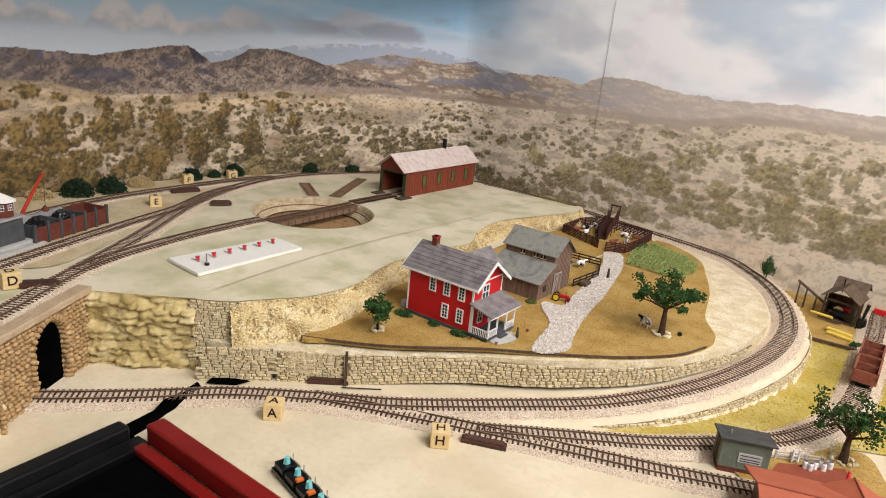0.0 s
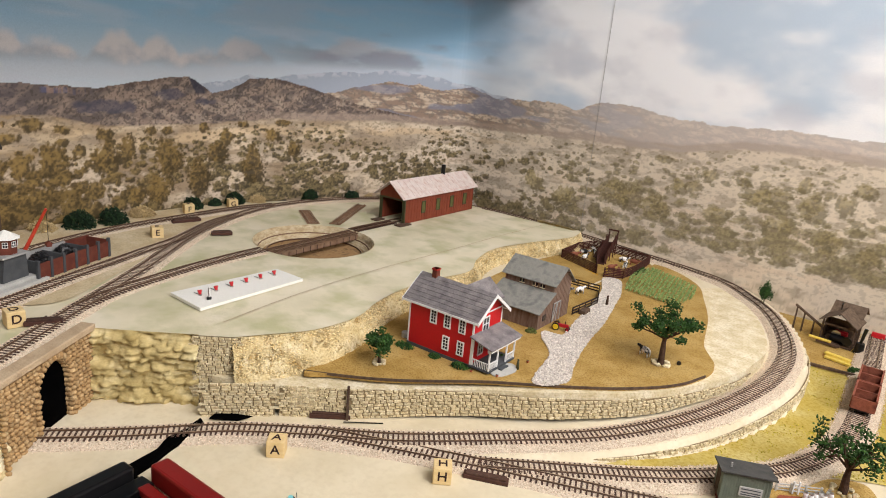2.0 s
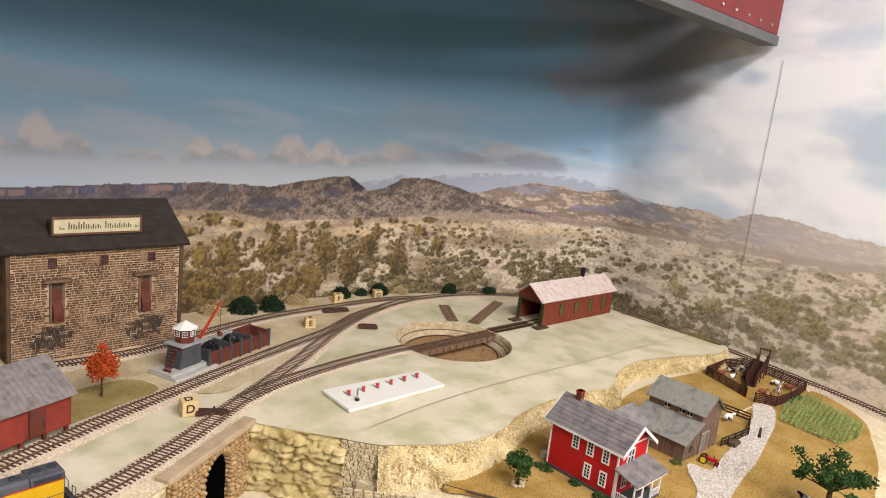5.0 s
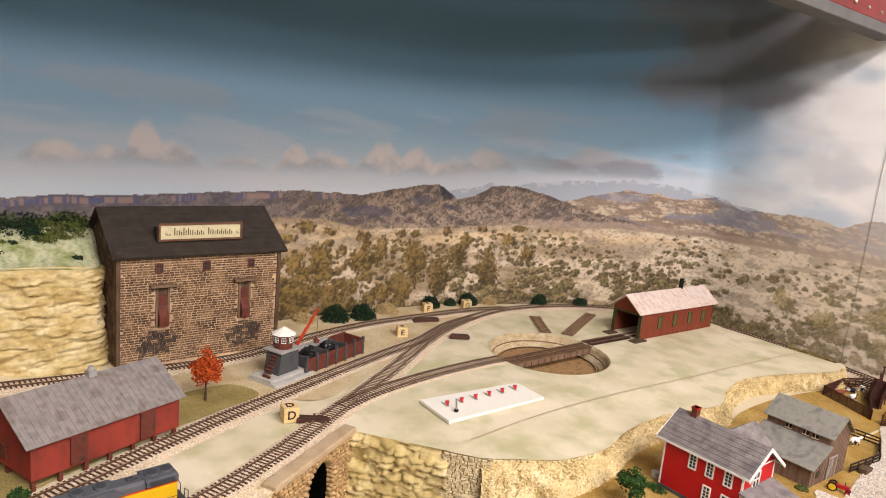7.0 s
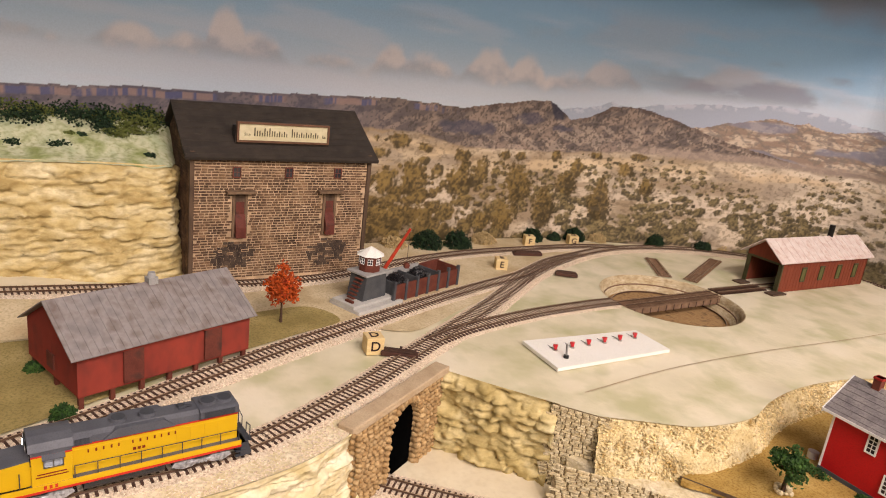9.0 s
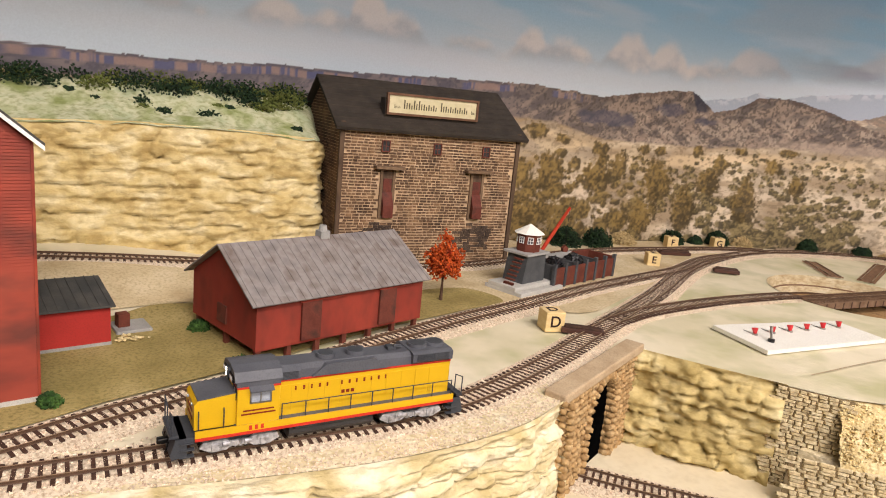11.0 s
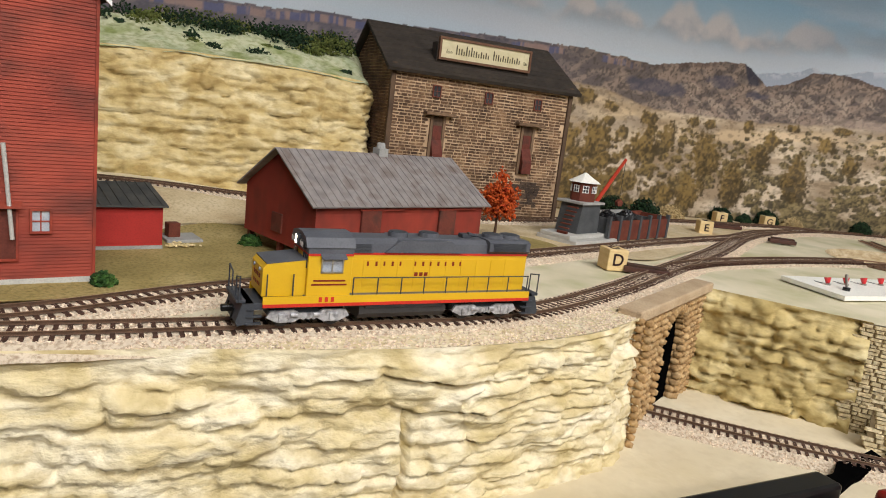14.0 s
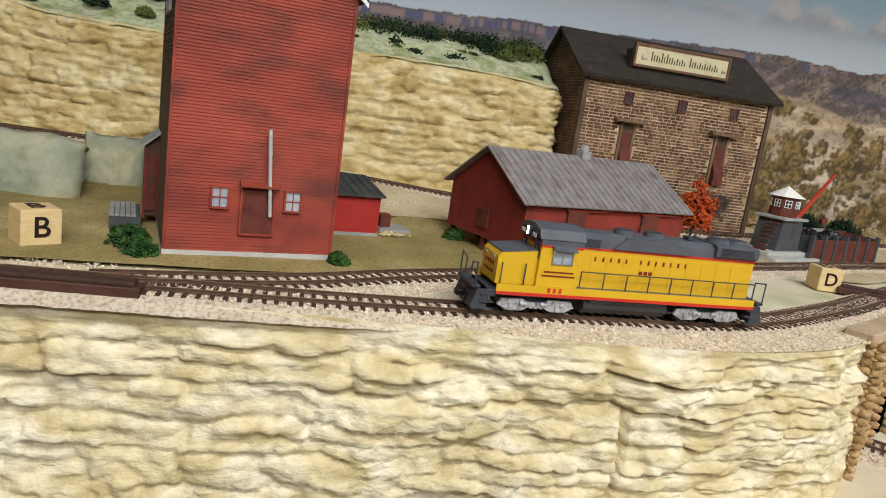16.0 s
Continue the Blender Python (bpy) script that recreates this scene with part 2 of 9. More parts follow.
M["milk_wall"] = surf("grey_green_boards", [(112, 120, 104), (128, 134, 116)], 60, 0.8, 0.0002, 900)
M["brown_deck"] = surf("brown_red_deck", [(128, 62, 40), (144, 74, 50)], 50, 0.75, 0.0002, 600)
M["terracotta"] = surf("terracotta_roof", [(160, 82, 56), (172, 94, 66)], 30, 0.7, 0.0002, 500)
M["glass"] = surf("dusty_panes", [(150, 158, 168), (176, 182, 188)], 90, 0.2, spec=0.6)
M["glass_dark"] = surf("dark_panes", [(34, 34, 40), (60, 58, 60)], 90, 0.2, spec=0.6)
M["loco_yellow"] = surf("armour_yellow", [(208, 164, 20), (214, 172, 26)], 30, 0.4, spec=0.5, famount=0.06)
M["loco_grey"] = surf("harbour_grey", [(78, 80, 86), (90, 92, 97)], 60, 0.5)
M["loco_dark"] = surf("dark_grey_frame", [(56, 59, 64), (68, 71, 75)], 60, 0.5)
M["loco_letter"] = surf("dark_red_lettering", [(120, 36, 24), (130, 42, 28)], 60, 0.5)
M["loco_red"] = surf("signal_red_stripe", [(190, 48, 34), (200, 56, 40)], 60, 0.45)
M["loco_silver"] = surf("silver_trucks", [(150, 150, 152), (190, 190, 190)], 400, 0.4, metal=0.2, fine=(70, 68, 66), fscale=300, famount=0.7)
M["tank"] = surf("dark_tank", [(52, 50, 50), (66, 64, 62)], 60, 0.4)
M["lens_light"] = glow("lit_headlight", (255, 244, 214), 6)
M["rust_rail"] = surf("rusty_ties", [(112, 84, 64), (136, 106, 82)], 200, 0.8)
M["teal"] = surf("teal_button", [(120, 190, 190), (132, 200, 198)], 60, 0.4)
M["orange"] = surf("orange_relay", [(206, 104, 40), (214, 116, 50)], 60, 0.5)
M["shelf_grey"] = surf("grey_shelf_underside", [(92, 92, 92), (104, 104, 104)], 20, 0.7)
M["wall_paint"] = surf("room_wall_paint", [(176, 170, 158), (184, 178, 166)], 4, 0.9)
M["floor_board"] = surf("room_floor", [(92, 74, 56), (110, 90, 70)], 8, 0.7)
M["ceiling_paint"] = surf("room_ceiling", [(186, 182, 172), (194, 190, 180)], 4, 0.9)
M["lumber"] = surf("fresh_yellow_lumber", [(214, 186, 70), (222, 196, 96)], 150, 0.8)
M["wagon"] = surf("rust_brown_wagon", [(124, 66, 46), (146, 84, 62), (100, 54, 40)], 70, 0.8, 0.0001, 900)
M["sign_cream"] = surf("cream_sign", [(214, 200, 156), (222, 210, 170)], 60, 0.6)
M["gold_trim"] = surf("brown_sign_frame", [(92, 62, 44), (110, 78, 56)], 60, 0.6)
M["mill_roof"] = surf("brown_mill_roof", [(86, 70, 56), (112, 94, 76)], 160, 0.9, 0.0008, 500)


def rail_metal():
    """Rail: brown painted sides and a worn bright head, told apart by the way the surface faces."""
    m = surf("rail", [(78, 58, 44), (100, 76, 58)], 200, 0.5)
    n, l = m.node_tree.nodes, m.node_tree.links
    b = n["Principled BSDF"]
    geo, sep, gt = n.new("ShaderNodeNewGeometry"), n.new("ShaderNodeSeparateXYZ"), n.new("ShaderNodeMath")
    gt.operation, gt.inputs[1].default_value = "GREATER_THAN", 0.8
    l.new(geo.outputs["Normal"], sep.inputs[0])
    l.new(sep.outputs[2], gt.inputs[0])
    mix = n.new("ShaderNodeMix")
    mix.data_type = "RGBA"
    l.new(gt.outputs[0], mix.inputs[0])
    l.new(b.inputs["Base Color"].links[0].from_socket, mix.inputs[6])
    mix.inputs[7].default_value = lin((170, 146, 118))
    l.new(mix.outputs[2], b.inputs["Base Color"])
    sc = n.new("ShaderNodeMath")
    sc.operation, sc.inputs[1].default_value = "MULTIPLY", 0.5
    l.new(gt.outputs[0], sc.inputs[0])
    l.new(sc.outputs[0], b.inputs["Metallic"])
    return m


M["rail"] = rail_metal()


# ---------------------------------------------------------------- mesh helpers
def thing(name, m=None, label="", category="", group="", kind=""):
    ob = new(name)
    ob.empty_display_size = 0.01
    if m is not None:
        ob.matrix_world = m
    return tagged(ob, label, category, group, kind)


def mesh_ob(name, bm, material, m=None, label="", category="", group="", kind="", smooth=False):
    me = bpy.data.meshes.new(name)
    if smooth:
        for f in bm.faces:
            f.smooth = True
    bm.to_mesh(me)
    bm.free()
    me.materials.append(M[material] if isinstance(material, str) else material)
    ob = new(name, me)
    if m is not None:
        ob.matrix_world = m
    return tagged(ob, label, category, group, kind)


def part(name, bm, material, parent, label="", m=None, smooth=False):
    me = bpy.data.meshes.new(name)
    if smooth:
        for f in bm.faces:
            f.smooth = True
    bm.to_mesh(me)
    bm.free()
    me.materials.append(M[material] if isinstance(material, str) else material)
    ob = new(name, me)
    ob.parent = parent
    if m is not None:
        ob.matrix_local = m
    return tagged(ob, label)


def share(name, me, parent, m):
    ob = new(name, me)
    ob.parent = parent
    ob.matrix_local = m
    return ob


def box(x0, x1, y0, y1, z0, z1, bm=None, m=None, bevel=0.0):
    bm = bm or bmesh.new()
    mat = Matrix.Translation(((x0 + x1) / 2, (y0 + y1) / 2, (z0 + z1) / 2)) @ Matrix.Diagonal((x1 - x0, y1 - y0, z1 - z0, 1))
    if m is not None:
        mat = m @ mat
    r = bmesh.ops.create_cube(bm, size=1, matrix=mat)
    if bevel:
        edges = list({e for v in r["verts"] for e in v.link_edges})
        bmesh.ops.bevel(bm, geom=edges, offset=bevel, segments=2, affect="EDGES", profile=0.5)
    return bm


def cyl(p, q, r0, r1=None, bm=None, n=10):
    """A tapered rod from p to q."""
    bm = bm or bmesh.new()
    p, q = Vector(p), Vector(q)
    d = q - p
    mat = Matrix.Translation((p + q) / 2) @ d.to_track_quat("Z", "Y").to_matrix().to_4x4()
    bmesh.ops.create_cone(bm, cap_ends=True, segments=n, radius1=r0, radius2=r0 if r1 is None else r1, depth=d.length, matrix=mat)
    return bm


def ball(c, r, bm=None, sub=1, squash=(1, 1, 1)):
    bm = bm or bmesh.new()
    bmesh.ops.create_icosphere(bm, subdivisions=sub, radius=r, matrix=Matrix.Translation(c) @ Matrix.Diagonal((*squash, 1)))
    return bm


def prism(outline, axis, a, b, bm=None):
    """An outline of (u, v) pushed along an axis: 'x' takes (y, z), 'y' takes (x, z), 'z' takes (x, y)."""
    bm = bm or bmesh.new()

    def p(u, v, w):
        return {"x": (w, u, v), "y": (u, w, v), "z": (u, v, w)}[axis]
    lo = [bm.verts.new(p(u, v, a)) for u, v in outline]
    hi = [bm.verts.new(p(u, v, b)) for u, v in outline]
    bm.faces.new(lo)
    bm.faces.new(hi)
    k = len(outline)
    for i in range(k):
        bm.faces.new((lo[i], lo[(i + 1) % k], hi[(i + 1) % k], hi[i]))
    bmesh.ops.recalc_face_normals(bm, faces=bm.faces[:])
    return bm


def smooth_path(pts, step):
    """A smooth curve (Catmull-Rom) through the points, at even steps. Returns an array."""
    p = np.array(pts, float)
    p = np.vstack([2 * p[0] - p[1], p, 2 * p[-1] - p[-2]])
    out = []
    for i in range(1, len(p) - 2):
        a, b, c, d = p[i - 1], p[i], p[i + 1], p[i + 2]
        for t in np.linspace(0, 1, 24, endpoint=False):
            out.append(0.5 * (2 * b + (c - a) * t + (2 * a - 5 * b + 4 * c - d) * t * t + (3 * b - a - 3 * c + d) * t ** 3))
    out.append(p[-2])
    out = np.array(out)
    s = np.r_[0, np.cumsum(np.linalg.norm(np.diff(out, axis=0), axis=1))]
    n = max(2, int(round(s[-1] / step)) + 1)
    q = np.linspace(0, s[-1], n)
    return np.stack([np.interp(q, s, out[:, k]) for k in range(out.shape[1])], 1)


def normals2(p):
    """The level direction to the left of a path, at each of its points."""
    d = np.gradient(p[:, :2], axis=0)
    d /= np.linalg.norm(d, axis=1)[:, None] + 1e-12
    return np.stack([-d[:, 1], d[:, 0]], 1)


def grid_mesh(name, P, material, label="", category="", kind="structure", smooth=True, parent=None, colours=None):
    """A sheet from an array of places (rows, columns, 3)."""
    h, w = P.shape[:2]
    me = bpy.data.meshes.new(name)
    i = np.arange(h * w).reshape(h, w)
    f = np.stack([i[:-1, :-1], i[:-1, 1:], i[1:, 1:], i[1:, :-1]], -1).reshape(-1, 4)
    me.vertices.add(h * w)
    me.vertices.foreach_set("co", P.reshape(-1).astype(np.float32))
    me.loops.add(f.size)
    me.loops.foreach_set("vertex_index", f.reshape(-1).astype(np.int32))
    me.polygons.add(len(f))
    me.polygons.foreach_set("loop_start", np.arange(0, f.size, 4, dtype=np.int32))
    me.polygons.foreach_set("use_smooth", np.full(len(f), smooth))
    me.update(calc_edges=True)
    if colours is not None:
        at = me.color_attributes.new("print", "FLOAT_COLOR", "POINT")
        c = np.ones((h * w, 4), np.float32)
        c[:, :3] = colours.reshape(-1, 3)
        at.data.foreach_set("color", c.reshape(-1))
    me.materials.append(M[material] if isinstance(material, str) else material)
    ob = new(name, me)
    if parent is not None:
        ob.parent = parent
    return tagged(ob, label, category, "", kind)


def soup(name, verts, faces, material, label="", category="", kind="stuff", parent=None, smooth=False):
    me = bpy.data.meshes.new(name)
    v, f = np.asarray(verts, np.float32), np.asarray(faces, np.int32)
    k = f.shape[1]
    me.vertices.add(len(v))
    me.vertices.foreach_set("co", v.reshape(-1))
    me.loops.add(f.size)
    me.loops.foreach_set("vertex_index", f.reshape(-1))
    me.polygons.add(len(f))
    me.polygons.foreach_set("loop_start", np.arange(0, f.size, k, dtype=np.int32))
    me.polygons.foreach_set("use_smooth", np.full(len(f), smooth))
    me.update(calc_edges=True)
    me.materials.append(M[material])
    ob = new(name, me)
    if parent is not None:
        ob.parent = parent
    return tagged(ob, label, category, "", kind)


OCTA_V = np.array([(1, 0, 0), (-1, 0, 0), (0, 1, 0), (0, -1, 0), (0, 0, 1), (0, 0, -1)], float)
OCTA_F = np.array([(0, 2, 4), (2, 1, 4), (1, 3, 4), (3, 0, 4), (2, 0, 5), (1, 2, 5), (3, 1, 5), (0, 3, 5)])

TETRA_V = np.array([(1, 1, 1), (1, -1, -1), (-1, 1, -1), (-1, -1, 1)], float) * 0.8
TETRA_F = np.array([(0, 1, 2), (0, 3, 1), (0, 2, 3), (1, 3, 2)])


def pebbles(name, places, size, material, rng, label="", category="", squash=0.75, parent=None, kind="stuff", shape=None):
    """Small angular stones or leaf clumps at the given places, each turned and sized by chance."""
    V, F = shape if shape else (OCTA_V, OCTA_F)
    n, k = len(places), len(V)
    q = rng.normal(size=(n, 4))
    q /= np.linalg.norm(q, axis=1)[:, None]
    w, x, y, z = q.T
    R = np.stack([1 - 2 * (y * y + z * z), 2 * (x * y - z * w), 2 * (x * z + y * w), 2 * (x * y + z * w), 1 - 2 * (x * x + z * z),
                  2 * (y * z - x * w), 2 * (x * z - y * w), 2 * (y * z + x * w), 1 - 2 * (x * x + y * y)], 1).reshape(n, 3, 3)
    s = size * rng.uniform(0.6, 1.4, (n, 1, 3))
    v = np.einsum("nij,nkj->nki", R, V[None] * s)
    v[:, :, 2] *= squash
    v += np.asarray(places)[:, None, :]
    f = (F[None] + (np.arange(n) * k)[:, None, None]).reshape(-1, 3)
    return soup(name, v.reshape(-1, 3), f, material, label, category, kind, parent)


class Noise2:
    """Smooth value noise over the plane, for whole arrays."""

    def __init__(self, seed):
        self.t = np.random.default_rng(seed).random((256, 256))

    def at(self, x, y):
        xi, yi = np.floor(x).astype(int), np.floor(y).astype(int)
        fx, fy = x - xi, y - yi
        fx, fy = fx * fx * (3 - 2 * fx), fy * fy * (3 - 2 * fy)
        t = self.t
        a, b = t[yi % 256, xi % 256], t[yi % 256, (xi + 1) % 256]
        c, d = t[(yi + 1) % 256, xi % 256], t[(yi + 1) % 256, (xi + 1) % 256]
        return (a * (1 - fx) + b * fx) * (1 - fy) + (c * (1 - fx) + d * fx) * fy

    def fbm(self, x, y, octaves=4):
        out, amp, tot = 0, 1.0, 0
        for k in range(octaves):
            out = out + amp * self.at(x * 2 ** k + 17.3 * k, y * 2 ** k + 9.1 * k)
            tot, amp = tot + amp, amp * 0.5
        return out / tot


NZ = Noise2(5)
# ---------------------------------------------------------------- plan of the lines
UP = 0.100
MAIN_UP = [(-0.570, -0.62, UP), (-0.570, -0.30, UP), (-0.571, -0.083, UP), (-0.576, 0.024, UP), (-0.584, 0.125, UP), (-0.602, 0.252, UP), (-0.664, 0.378, UP),
           (-0.735, 0.490, UP), (-0.851, 0.670, UP), (-0.972, 0.842, UP), (-1.054, 1.010, UP), (-1.085, 1.159, UP), (-1.062, 1.315, UP),
           (-0.997, 1.445, UP), (-0.900, 1.555, 0.097), (-0.760, 1.632, 0.090), (-0.560, 1.660, 0.077), (-0.380, 1.655, 0.068)]
MAIN_LOW = [(-0.380, 1.655, 0.068), (-0.174, 1.622, 0.062), (-0.088, 1.560, 0.058), (-0.022, 1.475, 0.053), (0.025, 1.345, 0.046), (0.028, 1.222, 0.038),
            (-0.002, 1.098, 0.030), (-0.050, 0.985, 0.025), (-0.120, 0.885, 0.018), (-0.208, 0.801, 0.012), (-0.314, 0.708, 0.006),
            (-0.404, 0.645, 0.003), (-0.491, 0.575, 0.001), (-0.560, 0.495, 0.0), (-0.630, 0.418, 0.0), (-0.74, 0.31, 0.0)]
SECOND = [(-0.575, -0.15, UP), (-0.603, -0.050, UP), (-0.643, 0.030, UP), (-0.690, 0.140, UP), (-0.740, 0.243, UP), (-0.790, 0.350, UP), (-0.838, 0.470, UP),
          (-0.890, 0.596, UP), (-0.930, 0.706, UP), (-0.972, 0.823, UP), (-1.030, 0.930, UP), (-1.058, 1.020, UP)]
LEAD = [(-0.760, 0.530, UP), (-0.786, 0.600, UP), (-0.811, 0.726, UP), (-0.822, 0.840, UP), (-0.824, 0.900, UP)]
BACK = [(-1.040, -0.60, 0.128), (-0.985, -0.25, 0.128), (-0.972, -0.02, 0.124), (-0.985, 0.117, 0.114), (-1.000, 0.338, 0.102), (-1.008, 0.441, UP), (-1.022, 0.505, UP),
        (-1.068, 0.641, UP), (-1.095, 0.769, UP), (-1.104, 0.902, UP), (-1.106, 1.052, UP), (-1.090, 1.150, UP)]
SIDE_A = [(-0.404, 0.645, 0.003), (-0.305, 0.692, 0.003), (-0.207, 0.736, 0.003), (-0.110, 0.776, 0.003), (-0.018, 0.812, 0.004), (0.062, 0.849, 0.004), (0.100, 0.866, 0.004)]
SIDE_B = [(-0.209, 0.736, 0.003), (-0.123, 0.799, 0.004), (-0.038, 0.863, 0.005), (0.025, 0.922, 0.006), (0.087, 0.996, 0.006), (0.122, 1.065, 0.006), (0.143, 1.14, 0.006),
          (0.152, 1.25, 0.007), (0.150, 1.45, 0.008), (0.146, 1.62, 0.010), (0.146, 1.68, 0.010)]
LOW = smooth_path(MAIN_LOW, 0.01)
LOW_N = normals2(LOW)


def smoothstep(t):
    t = np.clip(t, 0, 1)
    return t * t * (3 - 2 * t)


def low_ground(x, y):
    """The lower board: level in front, rising with the line round the bend; outside the bend it falls to the yard."""
    x, y = np.asarray(x, float), np.asarray(y, float)
    d2 = (x[..., None] - LOW[:, 0]) ** 2 + (y[..., None] - LOW[:, 1]) ** 2
    i = d2.argmin(-1)
    out = (x - LOW[i, 0]) * LOW_N[i, 0] + (y - LOW[i, 1]) * LOW_N[i, 1]
    ztr = LOW[i, 2] - 0.0015
    yard = np.minimum(ztr, 0.004)
    z = ztr + (yard - ztr) * smoothstep((out - 0.034) / 0.006)
    lump = 0.006 * (NZ.fbm(x * 9, y * 9) - 0.5) * smoothstep((out - 0.05) / 0.05) * smoothstep((0.72 - y) / 0.1)
    return z + lump - 0.001


def up_ground(x, y):
    x, y = np.asarray(x, float), np.asarray(y, float)
    rise = 0.028 * smoothstep((-0.80 - x) / 0.16) * smoothstep((0.26 - y) / 0.30)
    drop = 0.028 * smoothstep((y - 1.50) / 0.13) * smoothstep((x + 1.0) / 0.3) * smoothstep((y - 1.62) / 0.02)
    return UP - 0.001 + rise - drop + 0.0015 * (NZ.fbm(x * 14, y * 14, 3) - 0.5)


def inside(poly, x, y):
    poly = np.asarray(poly)
    x, y = np.asarray(x), np.asarray(y)
    hit = np.zeros(x.shape, bool)
    for (ax, ay), (bx, by) in zip(poly, np.roll(poly, -1, 0)):
        hit ^= ((ay > y) != (by > y)) & (x < (bx - ax) * (y - ay) / (by - ay + 1e-12) + ax)
    return hit


def closed(pts, step=0.006):
    """A smooth closed outline through the points."""
    p = [tuple(a) for a in pts]
    q = smooth_path(p[-2:] + p + p[:2], step)
    a, b = np.array(p[0]), np.array(p[0])
    start = int(np.argmin(((q - a) ** 2).sum(1)[:len(q) // 2]))
    end = len(q) // 2 + int(np.argmin(((q - b) ** 2).sum(1)[len(q) // 2:]))
    return q[start:end]


def patch(name, outline, height, dz, material, label, category="ground", kind="structure", cell=0.02, holes=(), skirt=0.0):
    """A sheet over the ground within an outline, laid dz above it; skirt: how far its rim goes down."""
    from mathutils.geometry import delaunay_2d_cdt
    o = np.asarray(outline, float)
    pts = [tuple(p) for p in o]
    edges = [(i, (i + 1) % len(o)) for i in range(len(o))]
    for c, r in holes:
        k = len(pts)
        ring = [(c[0] + r * math.cos(a), c[1] + r * math.sin(a)) for a in np.linspace(0, 2 * math.pi, 72, endpoint=False)]
        pts += ring
        edges += [(k + i, k + (i + 1) % 72) for i in range(72)]
    x, y = np.meshgrid(np.arange(o[:, 0].min(), o[:, 0].max(), cell), np.arange(o[:, 1].min(), o[:, 1].max(), cell))
    keep = inside(o, x, y)
    pts += list(zip(x[keep], y[keep]))
    v, _, f, *_ = delaunay_2d_cdt([Vector(p) for p in pts], edges, [], 1 if not holes else 0, 1e-5)
    v = np.array([(a[0], a[1]) for a in v])
    f = np.array([t for t in f])
    mid = v[f].mean(1)
    ok = inside(o, mid[:, 0], mid[:, 1])
    for c, r in holes:
        ok &= ((mid - np.array(c)) ** 2).sum(1) > (r * 0.999) ** 2
    f = f[ok]
    z = height(v[:, 0], v[:, 1]) + dz
    V = np.column_stack([v, z])
    # faces look up
    a, b, c = V[f[:, 0]], V[f[:, 1]], V[f[:, 2]]
    flip = np.cross(b - a, c - a)[:, 2] < 0
    f[flip] = f[flip][:, ::-1]
    if skirt:
        n, base = len(o), len(V)
        zo = height(o[:, 0], o[:, 1]) + dz
        V = np.vstack([V, np.column_stack([o, zo]), np.column_stack([o, zo - skirt])])
        q = []
        for i in range(n):
            j = (i + 1) % n
            q += [(base + i, base + n + i, base + j), (base + j, base + n + i, base + n + j)]
        f = np.vstack([f, q])
    return soup(name, V, f, material, label, category, kind, smooth=not skirt)


# ---------------------------------------------------------------- the room
room = box(-1.35, 2.6, -2.6, 1.95, -0.92, -0.90)
mesh_ob("floor", room, "floor_board", label="plain brown room floor under the layout", category="floor", kind="structure")
mesh_ob("ceiling", box(-1.35, 2.6, -2.6, 1.95, 1.75, 1.78), "ceiling_paint", label="plain white room ceiling", category="ceiling", kind="structure")
mesh_ob("wall_west", box(-1.35, -1.31, -2.6, 1.95, -0.90, 1.75), "wall_paint", label="plain cream room wall behind the backdrop", category="wall", kind="structure")
mesh_ob("wall_north", box(-1.31, 2.6, 1.91, 1.95, -0.90, 1.75), "wall_paint", label="plain cream room wall behind the backdrop", category="wall", kind="structure")
mesh_ob("wall_east", box(2.56, 2.6, -2.6, 1.91, -0.90, 1.75), "wall_paint", label="plain cream room wall", category="wall", kind="structure")
mesh_ob("wall_south", box(-1.31, 2.56, -2.6, -2.56, -0.90, 1.75), "wall_paint", label="plain cream room wall", category="wall", kind="structure")

# the shelf high over the back of the layout
shelf = thing("wall_shelf", None, "high grey shelf with a red front board along the wall", "shelf")
part("shelf_board", box(-1.30, -0.600, -1.6, 1.69, 0.955, 0.975), "shelf_grey", shelf)
part("front_board", box(-0.575, -0.560, -1.6, 1.685, 0.812, 0.955, bevel=0.002), "box_red", shelf, "red front board with small bright screws")
part("edge_strip", box(-0.600, -0.556, -1.6, 1.688, 0.790, 0.811, bevel=0.002), "shelf_grey", shelf)
for k in range(14):
    part("screw", ball((-0.559, 1.64 - k * 0.06, 0.828), 0.004), "steel", shelf)

# ---------------------------------------------------------------- printed backdrop
BP = np.vstack([[(-1.20, -1.0)], smooth_path([(-1.195, 0.3), (-1.192, 0.85), (-1.172, 1.08), (-1.105, 1.28), (-1.02, 1.49), (-0.962, 1.64)], 0.02), smooth_path([(-0.962, 1.64), (-0.940, 1.682), (-0.885, 1.699), (-0.80, 1.70)], 0.01)[1:], [(1.5, 1.70)]])
BS = np.r_[0, np.cumsum(np.linalg.norm(np.diff(BP, axis=0), axis=1))]
RIDGE_A = [(0.0, 0.345), (1.0, 0.347), (1.138, 0.349), (1.228, 0.355), (1.355, 0.357), (1.496, 0.364), (1.658, 0.369), (1.79, 0.362), (1.875, 0.376), (1.945, 0.386), (1.99, 0.390),
           (2.005, 0.384), (2.044, 0.356), (2.080, 0.362), (2.110, 0.376), (2.134, 0.391), (2.19, 0.394), (2.222, 0.390), (2.28, 0.378), (2.332, 0.365), (2.40, 0.345), (2.6, 0.31), (6, 0.2)]
